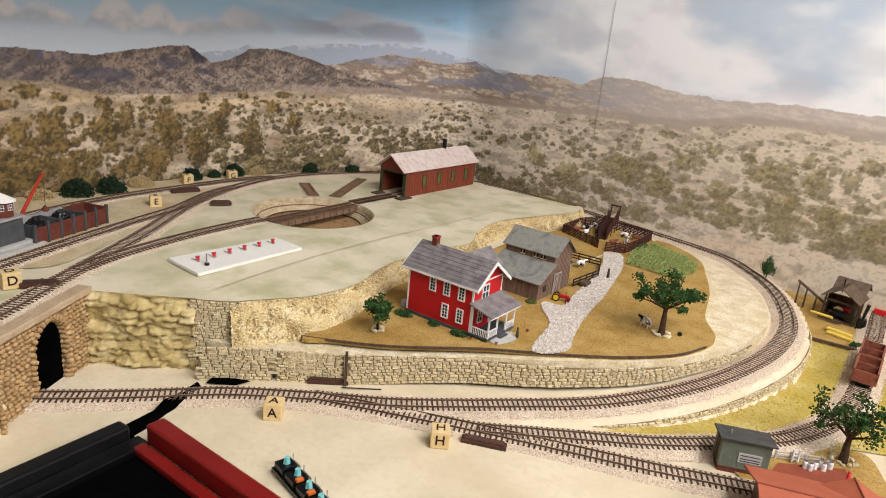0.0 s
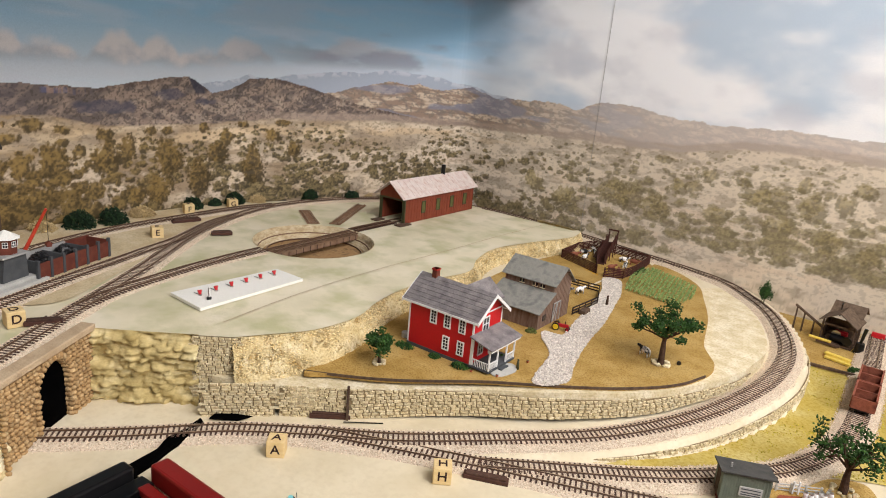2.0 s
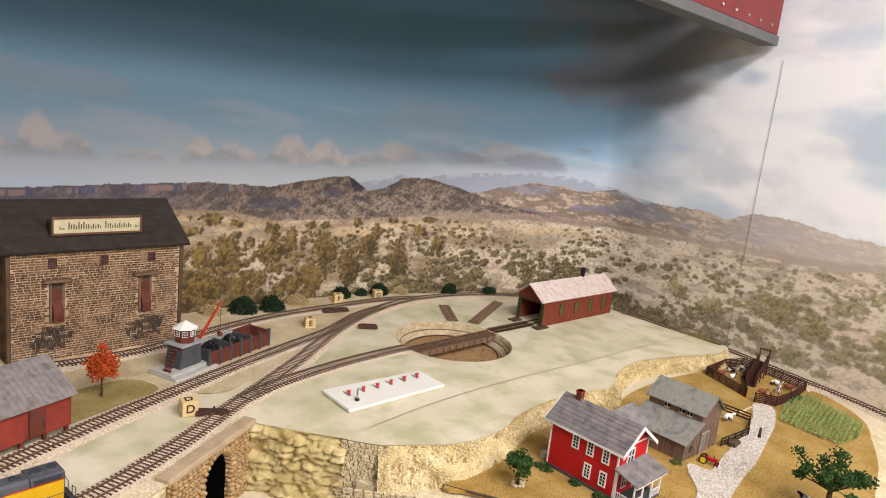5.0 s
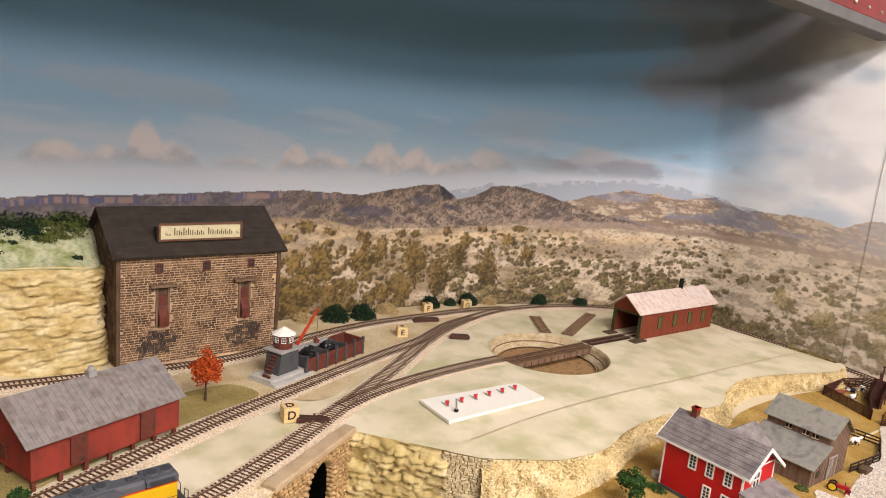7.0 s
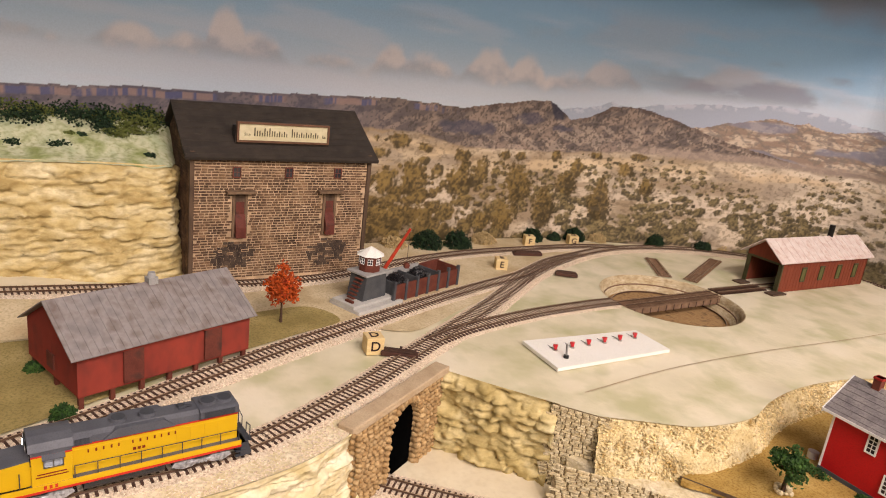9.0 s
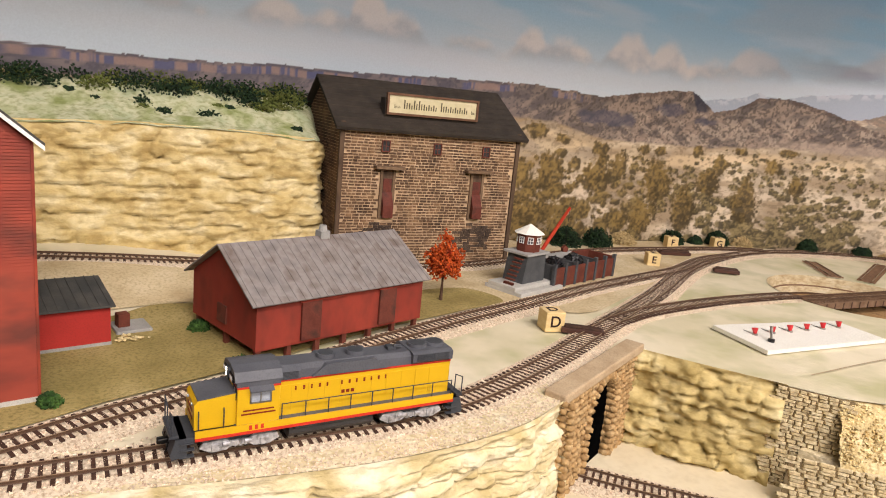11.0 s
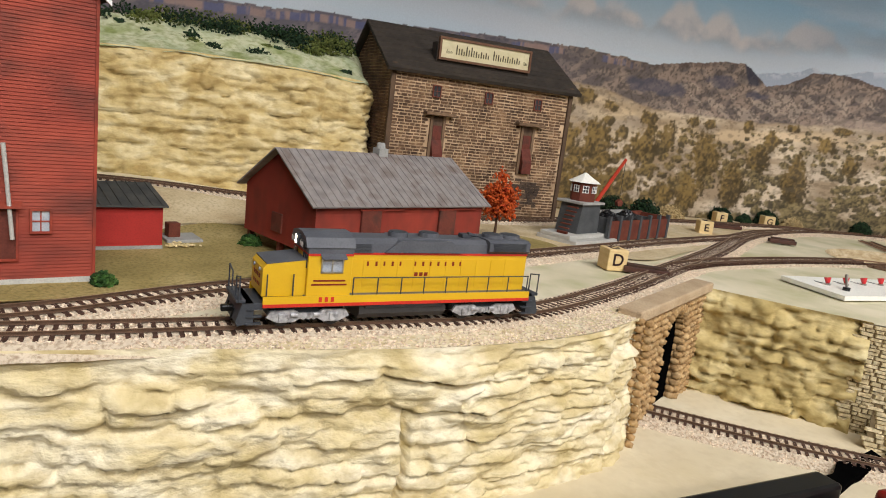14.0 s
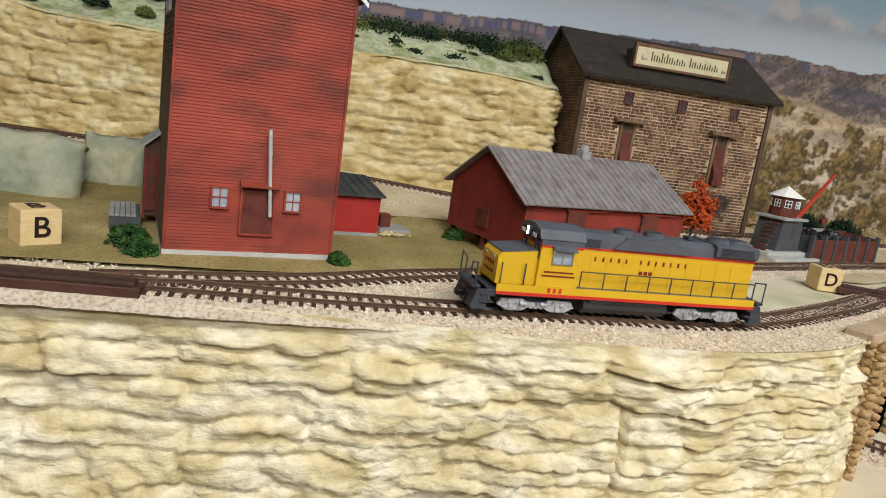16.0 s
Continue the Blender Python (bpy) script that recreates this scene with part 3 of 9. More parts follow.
RIDGE_FAR = [(0, 0.30), (1.95, 0.36), (2.041, 0.379), (2.09, 0.384), (2.133, 0.402), (2.18, 0.396), (2.25, 0.406), (2.325, 0.416), (2.40, 0.42), (2.481, 0.429), (2.58, 0.429), (2.702, 0.414), (2.83, 0.392), (3.0, 0.38), (6, 0.36)]
RIDGE_B = [(0, 0.2), (2.2, 0.32), (2.332, 0.367), (2.423, 0.389), (2.501, 0.404), (2.56, 0.398), (2.585, 0.402), (2.655, 0.389), (2.725, 0.398), (2.756, 0.405), (2.80, 0.390), (2.831, 0.380), (2.86, 0.386), (2.95, 0.389),
           (3.033, 0.391), (3.066, 0.380), (3.12, 0.402), (3.181, 0.410), (3.252, 0.402), (3.322, 0.391), (3.448, 0.389), (3.56, 0.398), (3.666, 0.394), (3.8, 0.40), (4.2, 0.41), (6, 0.40)]
PLAIN = [(0, 0.315), (1.6, 0.318), (1.70, 0.312), (1.81, 0.289), (2.044, 0.291), (2.188, 0.303), (2.5, 0.306), (2.673, 0.300), (2.833, 0.300), (3.05, 0.312), (3.198, 0.315), (3.337, 0.320), (3.457, 0.345), (3.57, 0.355), (3.74, 0.354), (6, 0.35)]
# tops of the low clouds (place along the sheet, height, half width), big trees and brush of the picture (place, foot, half width, height)
CLOUD_TOPS = [(1.05, 0.440, 0.07), (1.213, 0.456, 0.05), (1.297, 0.447, 0.06), (1.352, 0.492, 0.034), (1.40, 0.462, 0.045), (1.521, 0.440, 0.05), (1.634, 0.469, 0.035), (1.70, 0.455, 0.07), (1.839, 0.482, 0.06),
              (1.924, 0.478, 0.05), (2.115, 0.488, 0.07), (2.03, 0.455, 0.09), (2.401, 0.508, 0.10), (2.51, 0.492, 0.08), (2.66, 0.476, 0.08)]
TREES_WEST = [(1.669, 0.280, 0.032, 0.032), (1.721, 0.273, 0.024, 0.021), (1.621, 0.261, 0.036, 0.023), (1.803, 0.256, 0.025, 0.031), (1.902, 0.267, 0.021, 0.019), (1.94, 0.267, 0.02, 0.019), (2.023, 0.269, 0.017, 0.024),
              (2.119, 0.279, 0.018, 0.019), (2.22, 0.284, 0.03, 0.016), (2.189, 0.243, 0.026, 0.041), (2.079, 0.24, 0.027, 0.041), (1.85, 0.211, 0.023, 0.063), (2.246, 0.204, 0.024, 0.055), (1.802, 0.194, 0.035, 0.069),
              (2.056, 0.192, 0.034, 0.061), (1.643, 0.19, 0.031, 0.059), (1.701, 0.187, 0.04, 0.078), (1.942, 0.175, 0.053, 0.092), (2.144, 0.137, 0.038, 0.111), (1.732, 0.123, 0.04, 0.062), (1.666, 0.122, 0.039, 0.055),
              (2.01, 0.118, 0.034, 0.109), (1.866, 0.113, 0.029, 0.053), (1.918, 0.11, 0.046, 0.093)]
BRUSH_EAST = [(3.312, 0.286, 0.02, 0.019), (3.73, 0.281, 0.024, 0.035), (3.618, 0.271, 0.019, 0.037), (3.424, 0.26, 0.017, 0.031), (3.495, 0.26, 0.017, 0.025), (3.70, 0.24, 0.022, 0.050), (3.576, 0.238, 0.028, 0.042),
              (3.392, 0.228, 0.022, 0.031), (3.539, 0.225, 0.028, 0.042), (3.358, 0.221, 0.019, 0.039), (3.642, 0.215, 0.031, 0.058), (3.451, 0.18, 0.036, 0.032), (3.199, 0.169, 0.043, 0.055), (3.587, 0.165, 0.033, 0.049),
              (2.974, 0.162, 0.034, 0.052), (3.245, 0.157, 0.035, 0.061), (3.311, 0.15, 0.047, 0.06), (3.765, 0.141, 0.028, 0.04), (3.692, 0.141, 0.035, 0.07), (3.071, 0.136, 0.039, 0.058)]


def print_colours(S, Z):
    """The printed desert picture: sky with low clouds, far and near ranges, and scrub-covered ground."""
    def L3(c):
        return np.array(lin(c)[:3])

    def flat(c):
        return np.broadcast_to(L3(c), Z.shape + (3,))

    def blend(a, b, t):
        return a + (b - a) * t[..., None]
    right = smoothstep((S - 2.68) / 0.36)
    h = np.clip((Z - 0.38) / 0.40, 0, 1)
    left_sky = blend(blend(flat((184, 196, 204)), L3((136, 172, 196)), smoothstep(h / 0.35)), L3((92, 134, 164)), smoothstep((h - 0.2) / 0.6))
    n1 = NZ.fbm(S * 5, Z * 11, 5)
    right_sky = blend(flat((186, 202, 216)), L3((238, 239, 240)), smoothstep((n1 - 0.24) / 0.36))
    n2 = NZ.fbm(S * 7 + 50, Z * 14 + 9, 5)
    right_sky = blend(right_sky, L3((200, 202, 209)), 0.6 * smoothstep((n2 - 0.46) / 0.3))
    C = blend(left_sky, right_sky, right)
    # dark patch over the corner: the shelf's shadow, painted in as cloud
    n3 = NZ.fbm(S * 4 + 3, Z * 9 + 40, 5)
    shelf_shade = smoothstep((Z - 0.60 + 0.25 * (n3 - 0.5)) / 0.10) * smoothstep((S - 2.35) / 0.2) * (1 - smoothstep((S - 2.9) / 0.25))
    C = blend(C, L3((116, 116, 122)), 0.75 * shelf_shade * smoothstep((n3 - 0.3) / 0.3))
    # thin high streaks, then the row of low heaped clouds
    streak = smoothstep((NZ.fbm(S * 4 + 20, Z * 40 + S * 3, 4) - 0.52) / 0.22) * smoothstep((0.58 - Z) / 0.08)
    C = blend(C, L3((192, 194, 200)), 0.35 * streak * (1 - right))
    high = smoothstep((NZ.fbm(S * 5 + 70, Z * 20 + 11, 5) - 0.50) / 0.16) * smoothstep((0.06 - np.abs(Z - 0.545)) / 0.05) * (1 - right)
    C = blend(C, L3((150, 158, 168)), 0.45 * high)
    wob = NZ.fbm(S * 34, Z * 46, 5) - 0.5
    base = 0.412 + 0.045 * smoothstep((S - 1.9) / 0.6) + 0.012 * (NZ.fbm(S * 9, S * 0 + 5, 3) - 0.5)
    top = base + 0.006
    for cs, cz, ws in CLOUD_TOPS:
        top = np.maximum(top, base + (cz - base) * np.exp(-np.abs((S - cs) / ws) ** 2.6))
    body = smoothstep((top - Z + 0.020 * wob) / 0.022) * smoothstep((Z - base + 0.016 + 0.02 * wob) / 0.030) * (1 - smoothstep((S - 2.6) / 0.2))
    lit = smoothstep(0.25 + (Z - base) / 0.05 + 1.5 * wob + 0.5 * (NZ.fbm(S * 12 + 4, Z * 14, 3) - 0.5))
    lit = lit * (1 - 0.75 * smoothstep((S - 1.95) / 0.3))
    C = blend(C, blend(flat((156, 158, 167)), L3((210, 200, 194)), lit), 0.72 * body)
    haze = smoothstep((0.030 - np.abs(Z - base + 0.022)) / 0.03) * (1 - right)
    C = blend(C, L3((188, 192, 198)), 0.5 * haze * (1 - body))
    # dark flat clouds over the far peaks
    n4 = NZ.fbm(S * 6 + 31, Z * 22 + 3, 5)
    C = blend(C, L3((132, 136, 146)), 0.75 * smoothstep((n4 - 0.46) / 0.16) * smoothstep((0.055 - np.abs(Z - 0.475)) / 0.03) * smoothstep((S - 2.1) / 0.25) * (1 - smoothstep((S - 2.72) / 0.15)))
    # ranges
    jag = (NZ.fbm(S * 60, S * 0 + 3, 4) - 0.5) * 0.008
    rf = np.interp(S, *zip(*RIDGE_FAR)) + (NZ.fbm(S * 26, S * 0 + 31, 4) - 0.5) * 0.012
    snow = 0.6 * smoothstep((Z - rf + 0.014) / 0.010) * smoothstep((NZ.fbm(S * 70, Z * 110, 3) - 0.44) / 0.10)
    col = blend(flat((156, 164, 176)), L3((206, 207, 212)), 0.7 * snow)
    C = np.where((Z < rf)[..., None], col, C)
    rb = np.interp(S, *zip(*RIDGE_B)) + jag
    strata = NZ.fbm(S * 30, Z * 150 + S * 9, 5)
    col = blend(flat((142, 122, 106)), L3((190, 172, 150)), smoothstep((strata - 0.40) / 0.24))
    gully = 1 - np.abs(2 * NZ.fbm(S * 30 + Z * 40, Z * 34, 3) - 1)
    col = blend(col, L3((112, 104, 100)), 0.6 * smoothstep((gully - 0.86) / 0.1))
    col = blend(col, L3((116, 108, 98)), 0.65 * smoothstep((NZ.fbm(S * 130 + 7, Z * 200, 2) - 0.58) / 0.06))
    col = blend(col, L3((120, 124, 140)), 0.65 * smoothstep((NZ.fbm(S * 6, Z * 26 + 8, 3) - 0.52) / 0.08))
    col = blend(col, L3((214, 206, 198)), 0.62 * smoothstep((S - 2.75) / 0.6))
    C = np.where((Z < rb)[..., None], col, C)
    ra = np.interp(S, *zip(*RIDGE_A)) + jag * 0.6
    slope = NZ.fbm(S * 52 - Z * 40, Z * 66, 5)
    col = blend(flat((98, 88, 82)), L3((142, 124, 110)), smoothstep((slope - 0.36) / 0.26))
    gully = 1 - np.abs(2 * NZ.fbm(S * 24 - Z * 34, Z * 20 + 12, 3) - 1)
    col = blend(col, L3((80, 74, 72)), 0.40 * smoothstep((gully - 0.84) / 0.1))
    rock = smoothstep((NZ.fbm(S * 44 + 3, Z * 90 + S * 30, 5) - 0.52) / 0.10) * smoothstep((0.37 - Z) / 0.03) * smoothstep((S - 1.78) / 0.1)
    col = blend(col, L3((178, 160, 142)), 0.5 * rock)
    col = blend(col, L3((66, 60, 54)), 0.65 * smoothstep((NZ.fbm(S * 250, Z * 270, 2) - 0.58) / 0.05))
    col = blend(col, L3((92, 90, 104)), 0.5 * smoothstep((1.75 - S) / 0.3))
    # cliffs along the top of the western mesa
    face = smoothstep((Z - ra + 0.016) / 0.003) * smoothstep((ra - 0.003 - Z) / 0.002) * smoothstep((1.80 - S) / 0.12)
    col = blend(col, blend(flat((152, 126, 116)), L3((86, 90, 122)), smoothstep((NZ.fbm(S * 150, S * 0 + Z * 6, 3) - 0.44) / 0.1)), 0.75 * face * smoothstep((NZ.fbm(S * 14, S * 0, 3) - 0.36) / 0.1))
    cap = smoothstep((Z - ra + 0.010) / 0.004) * smoothstep((NZ.fbm(S * 120, S * 0, 2) - 0.4) / 0.1)
    col = blend(col, L3((80, 66, 60)), 0.6 * cap * smoothstep((S - 1.75) / 0.08))
    shade = smoothstep((S - 1.986 - 0.5 * (0.388 - Z)) / 0.006) * smoothstep((2.030 + 0.4 * (0.37 - Z) - S) / 0.012) * smoothstep((Z - 0.348) / 0.01)
    col = blend(col, L3((48, 50, 64)), 0.85 * shade)
    for ds_, dz_, ws, hz in ((1.945, 0.352, 0.040, 0.014), (1.80, 0.325, 0.075, 0.016), (2.03, 0.336, 0.03, 0.009)):
        r = np.sqrt(((S - ds_) / ws) ** 2 + ((Z - dz_) / hz) ** 2) + 1.1 * (NZ.fbm(S * 50, Z * 60, 4) - 0.5)
        col = blend(col, L3((72, 72, 86)), 0.65 * smoothstep((1.0 - r) / 0.35))
    C = np.where((Z < ra)[..., None], col, C)
    # the plain: pale sand, grey brush and fine tufts
    pl = np.interp(S, *zip(*PLAIN)) + (NZ.fbm(S * 40, S * 0 + 8, 3) - 0.5) * 0.006
    under = smoothstep((pl - Z) / 0.006)
    g = NZ.fbm(S * 9, Z * 34, 5)
    col = blend(flat((156, 136, 110)), L3((208, 190, 162)), smoothstep((g - 0.35) / 0.3))
    col = blend(col, L3((218, 206, 186)), 0.85 * smoothstep((S - 2.35) / 0.55))
    col = blend(col, L3((150, 126, 88)), 0.45 * smoothstep((2.05 - S) / 0.4))
    col = blend(col, L3((150, 136, 118)), 0.6 * smoothstep((NZ.fbm(S * 26, Z * 60 + 30, 4) - 0.50) / 0.12))
    pale = smoothstep((0.018 - np.abs(Z - pl + 0.030)) / 0.010) * smoothstep((NZ.fbm(S * 12, Z * 50, 3) - 0.38) / 0.16) * (1 - right)
    col = blend(col, L3((210, 184, 146)), 0.6 * pale)
    drift = smoothstep((NZ.fbm(S * 16 + 60, Z * 44, 4) - 0.54) / 0.08) * smoothstep((0.24 - Z) / 0.04)
    col = blend(col, L3((214, 196, 172)), 0.6 * drift)
    tuft = smoothstep((NZ.fbm(S * 150, Z * 230, 3) - 0.56) / 0.07)
    col = blend(col, L3((112, 98, 76)), (0.5 - 0.25 * right) * tuft)
    C = C + (col - C) * under[..., None]
    # a hazy band of grey brush under the ranges
    band = smoothstep((0.014 - np.abs(Z - pl - 0.004)) / 0.010) * smoothstep((S - 2.1) / 0.2)
    C = blend(C, L3((166, 148, 132)), 0.6 * band)
    return C, pl


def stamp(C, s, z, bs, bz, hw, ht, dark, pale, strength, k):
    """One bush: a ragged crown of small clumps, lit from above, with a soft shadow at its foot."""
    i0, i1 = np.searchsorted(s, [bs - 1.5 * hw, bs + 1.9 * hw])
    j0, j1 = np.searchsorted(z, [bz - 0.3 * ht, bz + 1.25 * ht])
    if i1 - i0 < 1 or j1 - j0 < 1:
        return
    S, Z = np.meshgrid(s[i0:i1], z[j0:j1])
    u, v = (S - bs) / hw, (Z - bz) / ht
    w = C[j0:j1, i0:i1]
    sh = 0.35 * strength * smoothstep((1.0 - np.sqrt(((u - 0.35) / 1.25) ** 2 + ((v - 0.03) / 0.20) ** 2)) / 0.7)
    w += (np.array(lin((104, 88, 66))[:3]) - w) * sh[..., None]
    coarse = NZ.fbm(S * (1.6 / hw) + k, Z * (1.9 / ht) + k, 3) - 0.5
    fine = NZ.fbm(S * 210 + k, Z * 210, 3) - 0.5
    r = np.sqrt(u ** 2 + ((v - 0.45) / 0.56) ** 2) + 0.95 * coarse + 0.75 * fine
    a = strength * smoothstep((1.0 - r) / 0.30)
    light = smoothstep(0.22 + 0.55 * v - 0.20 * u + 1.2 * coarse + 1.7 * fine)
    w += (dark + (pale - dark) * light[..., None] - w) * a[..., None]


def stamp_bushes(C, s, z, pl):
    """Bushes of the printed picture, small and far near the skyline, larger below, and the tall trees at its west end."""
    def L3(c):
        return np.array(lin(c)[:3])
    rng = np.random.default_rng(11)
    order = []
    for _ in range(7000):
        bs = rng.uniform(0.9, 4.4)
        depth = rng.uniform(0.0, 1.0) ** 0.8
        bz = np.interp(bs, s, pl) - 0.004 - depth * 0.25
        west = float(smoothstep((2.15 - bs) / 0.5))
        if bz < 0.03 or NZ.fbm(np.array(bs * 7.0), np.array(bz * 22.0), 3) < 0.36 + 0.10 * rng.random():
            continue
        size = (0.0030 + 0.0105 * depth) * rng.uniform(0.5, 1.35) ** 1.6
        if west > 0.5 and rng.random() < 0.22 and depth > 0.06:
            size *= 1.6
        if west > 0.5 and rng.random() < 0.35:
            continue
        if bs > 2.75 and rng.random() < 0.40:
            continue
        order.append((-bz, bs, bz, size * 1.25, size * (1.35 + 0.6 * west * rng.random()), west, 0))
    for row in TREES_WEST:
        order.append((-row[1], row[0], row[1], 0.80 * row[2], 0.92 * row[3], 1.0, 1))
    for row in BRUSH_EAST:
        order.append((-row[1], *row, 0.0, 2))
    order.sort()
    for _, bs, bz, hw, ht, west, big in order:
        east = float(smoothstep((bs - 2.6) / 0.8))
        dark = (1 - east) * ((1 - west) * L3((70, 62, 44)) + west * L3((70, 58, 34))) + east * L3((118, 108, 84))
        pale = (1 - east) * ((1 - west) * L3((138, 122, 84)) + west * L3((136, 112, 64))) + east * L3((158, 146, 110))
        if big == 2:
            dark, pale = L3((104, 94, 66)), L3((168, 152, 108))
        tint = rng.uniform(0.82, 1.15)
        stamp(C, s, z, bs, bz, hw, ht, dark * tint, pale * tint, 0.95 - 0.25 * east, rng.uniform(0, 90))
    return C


bs_ = np.concatenate([np.arange(0.40, 0.95, 0.012), np.arange(0.95, 3.85, 0.0019), np.arange(3.85, BS[-1], 0.012)])
bz_ = np.concatenate([np.arange(0.0, 0.06, 0.006), np.arange(0.06, 0.45, 0.0019), np.arange(0.45, 1.0, 0.0075)])
SS, ZZ = np.meshgrid(bs_, bz_)
CC, plain = print_colours(SS, ZZ)
fine_rows = int((bz_ < 0.4499).sum())
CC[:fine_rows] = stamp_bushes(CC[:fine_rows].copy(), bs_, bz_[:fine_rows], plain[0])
PP = np.stack([np.interp(SS, BS, BP[:, 0]), np.interp(SS, BS, BP[:, 1]), ZZ], -1)
pm = bpy.data.materials.new("printed_backdrop")
pm.use_nodes = True
pn, pk = pm.node_tree.nodes, pm.node_tree.links
pa = pn.new("ShaderNodeAttribute")
pa.attribute_name = "print"
pg, pt, pr, px = pn.new("ShaderNodeNewGeometry"), pn.new("ShaderNodeTexNoise"), pn.new("ShaderNodeMapRange"), pn.new("ShaderNodeHueSaturation")
pt.inputs["Scale"].default_value, pt.inputs["Detail"].default_value = 420, 4
pr.inputs["From Min"].default_value, pr.inputs["From Max"].default_value = 0.3, 0.7
pr.inputs["To Min"].default_value, pr.inputs["To Max"].default_value = 0.955, 1.045
pk.new(pg.outputs["Position"], pt.inputs["Vector"])
pk.new(pt.outputs["Fac"], pr.inputs["Value"])
pk.new(pr.outputs[0], px.inputs["Value"])
pk.new(pa.outputs["Color"], px.inputs["Color"])
pk.new(px.outputs[0], pn["Principled BSDF"].inputs["Base Color"])
pn["Principled BSDF"].inputs["Roughness"].default_value = 0.65
pn["Principled BSDF"].inputs["Specular IOR Level"].default_value = 0.25
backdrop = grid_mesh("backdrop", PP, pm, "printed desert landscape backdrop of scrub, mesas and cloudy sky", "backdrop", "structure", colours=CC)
part("seam", box(-0.5410, -0.5406, 1.6985, 1.6995, 0.07, 0.76), "concrete", backdrop, "dark seam where two sheets meet")

# ---------------------------------------------------------------- ground
gx, gy = np.meshgrid(np.arange(-0.80, 1.30, 0.008), np.arange(0.12, 1.70, 0.008))
gz = low_ground(gx, gy)
grid_mesh("ground", np.stack([gx, gy, gz], -1), "sand", "cream plaster ground of the lower board", "ground")
yard = closed([(-0.12, 0.815), (0.0, 0.885), (0.075, 0.94), (0.12, 1.02), (0.22, 1.08), (0.36, 1.12), (0.62, 1.30), (0.62, 1.69), (-0.10, 1.69), (-0.02, 1.565), (0.045, 1.43), (0.069, 1.30), (0.064, 1.20), (0.036, 1.085), (-0.016, 0.960), (-0.092, 0.858)])
patch("yard_grass", yard, low_ground, 0.0015, "grass_yellow", "pale ground with yellow-green turf outside the curve", cell=0.012)

FRONT = [(-0.554, -0.62), (-0.554, -0.30), (-0.552, -0.08), (-0.549, 0.03), (-0.544, 0.10), (-0.543, 0.17), (-0.551, 0.24), (-0.568, 0.30), (-0.594, 0.348)]
RIM = [(-0.546, 0.622), (-0.517, 0.672), (-0.492, 0.725), (-0.486, 0.800), (-0.508, 0.870), (-0.520, 0.950), (-0.515, 1.040), (-0.502, 1.125), (-0.537, 1.205),
       (-0.554, 1.300), (-0.532, 1.410), (-0.497, 1.520), (-0.492, 1.570), (-0.520, 1.625), (-0.64, 1.640)]
front_s, rim_s = smooth_path(FRONT, 0.006), smooth_path(RIM, 0.006)
PLATE = np.vstack([front_s, [(-0.690, 0.506)], [(-0.580, 0.594)], rim_s, [(-0.78, 1.600)], [(-0.90, 1.64)], [(-0.99, 1.56)], [(-1.183, 1.06)], [(-1.19, 0.5)], [(-1.195, -0.62)]])
TT_C, TT_R = (-0.822, 1.030), 0.121
patch("plateau", PLATE, up_ground, 0.0, "plateau", "grey-green painted upper board with faint stains", cell=0.025, holes=[(TT_C, TT_R)])
rim_in = front_s[::-1] + (-0.050, 0.012)
patch("rim_dirt", np.vstack([front_s[8:], rim_in[:-8]]), up_ground, 0.0016, "terrace_cream", "cream gritty ground along the edge of the cliff", cell=0.010)
rngf = np.random.default_rng(83)
kf = rngf.integers(60, len(front_s), 5200)
of = rngf.random(5200) ** 1.4 * 0.060
grit = front_s[kf] + np.column_stack([-of, 0.2 * of]) + rngf.normal(0, 0.002, (5200, 2))
grit = grit[inside(PLATE, grit[:, 0], grit[:, 1])]
pebbles("rim_grit", np.column_stack([grit, up_ground(grit[:, 0], grit[:, 1]) + 0.0018]), 0.00085, "stone_bits", rngf, "loose pale grit spilling to the edge of the cliff", "gravel", shape=(TETRA_V, TETRA_F))
seam_line = smooth_path([(-0.592, 0.640), (-0.610, 0.80), (-0.613, 1.0), (-0.605, 1.2), (-0.600, 1.40), (-0.590, 1.58)], 0.02)
sl = normals2(seam_line)
grid_mesh("board_seam", np.stack([np.column_stack([seam_line + sl * o, up_ground(seam_line[:, 0], seam_line[:, 1]) + 0.0022]) for o in (0.0007, -0.0007)]), "cap", "faint tan filled seam across the upper board", "seam")
patch("coal_yard_ground", closed([(-0.80, 0.52), (-0.86, 0.64), (-0.93, 0.80), (-1.04, 1.00), (-1.08, 1.20), (-1.12, 1.14), (-1.178, 1.03), (-1.182, 0.6), (-1.10, 0.56), (-1.02, 0.53), (-0.99, 0.30), (-0.95, 0.0), (-0.98, -0.4), (-1.10, -0.55), (-0.86, -0.5), (-0.80, -0.2), (-0.86, 0.05), (-0.90, 0.30), (-0.84, 0.44)]),
      up_ground, 0.002, "dirt", "tan sandy ground round the coal yard", cell=0.02)
patch("turf", closed([(-0.625, -0.45), (-0.620, -0.10), (-0.665, 0.02), (-0.705, 0.11), (-0.765, 0.23), (-0.820, 0.36), (-0.850, 0.435), (-0.905, 0.41), (-0.900, 0.33), (-0.87, 0.20), (-0.86, 0.06), (-0.84, -0.02), (-0.95, -0.22), (-0.98, -0.5)]),
      up_ground, 0.003, "grass_olive", "olive-brown turf under the red buildings", cell=0.02)


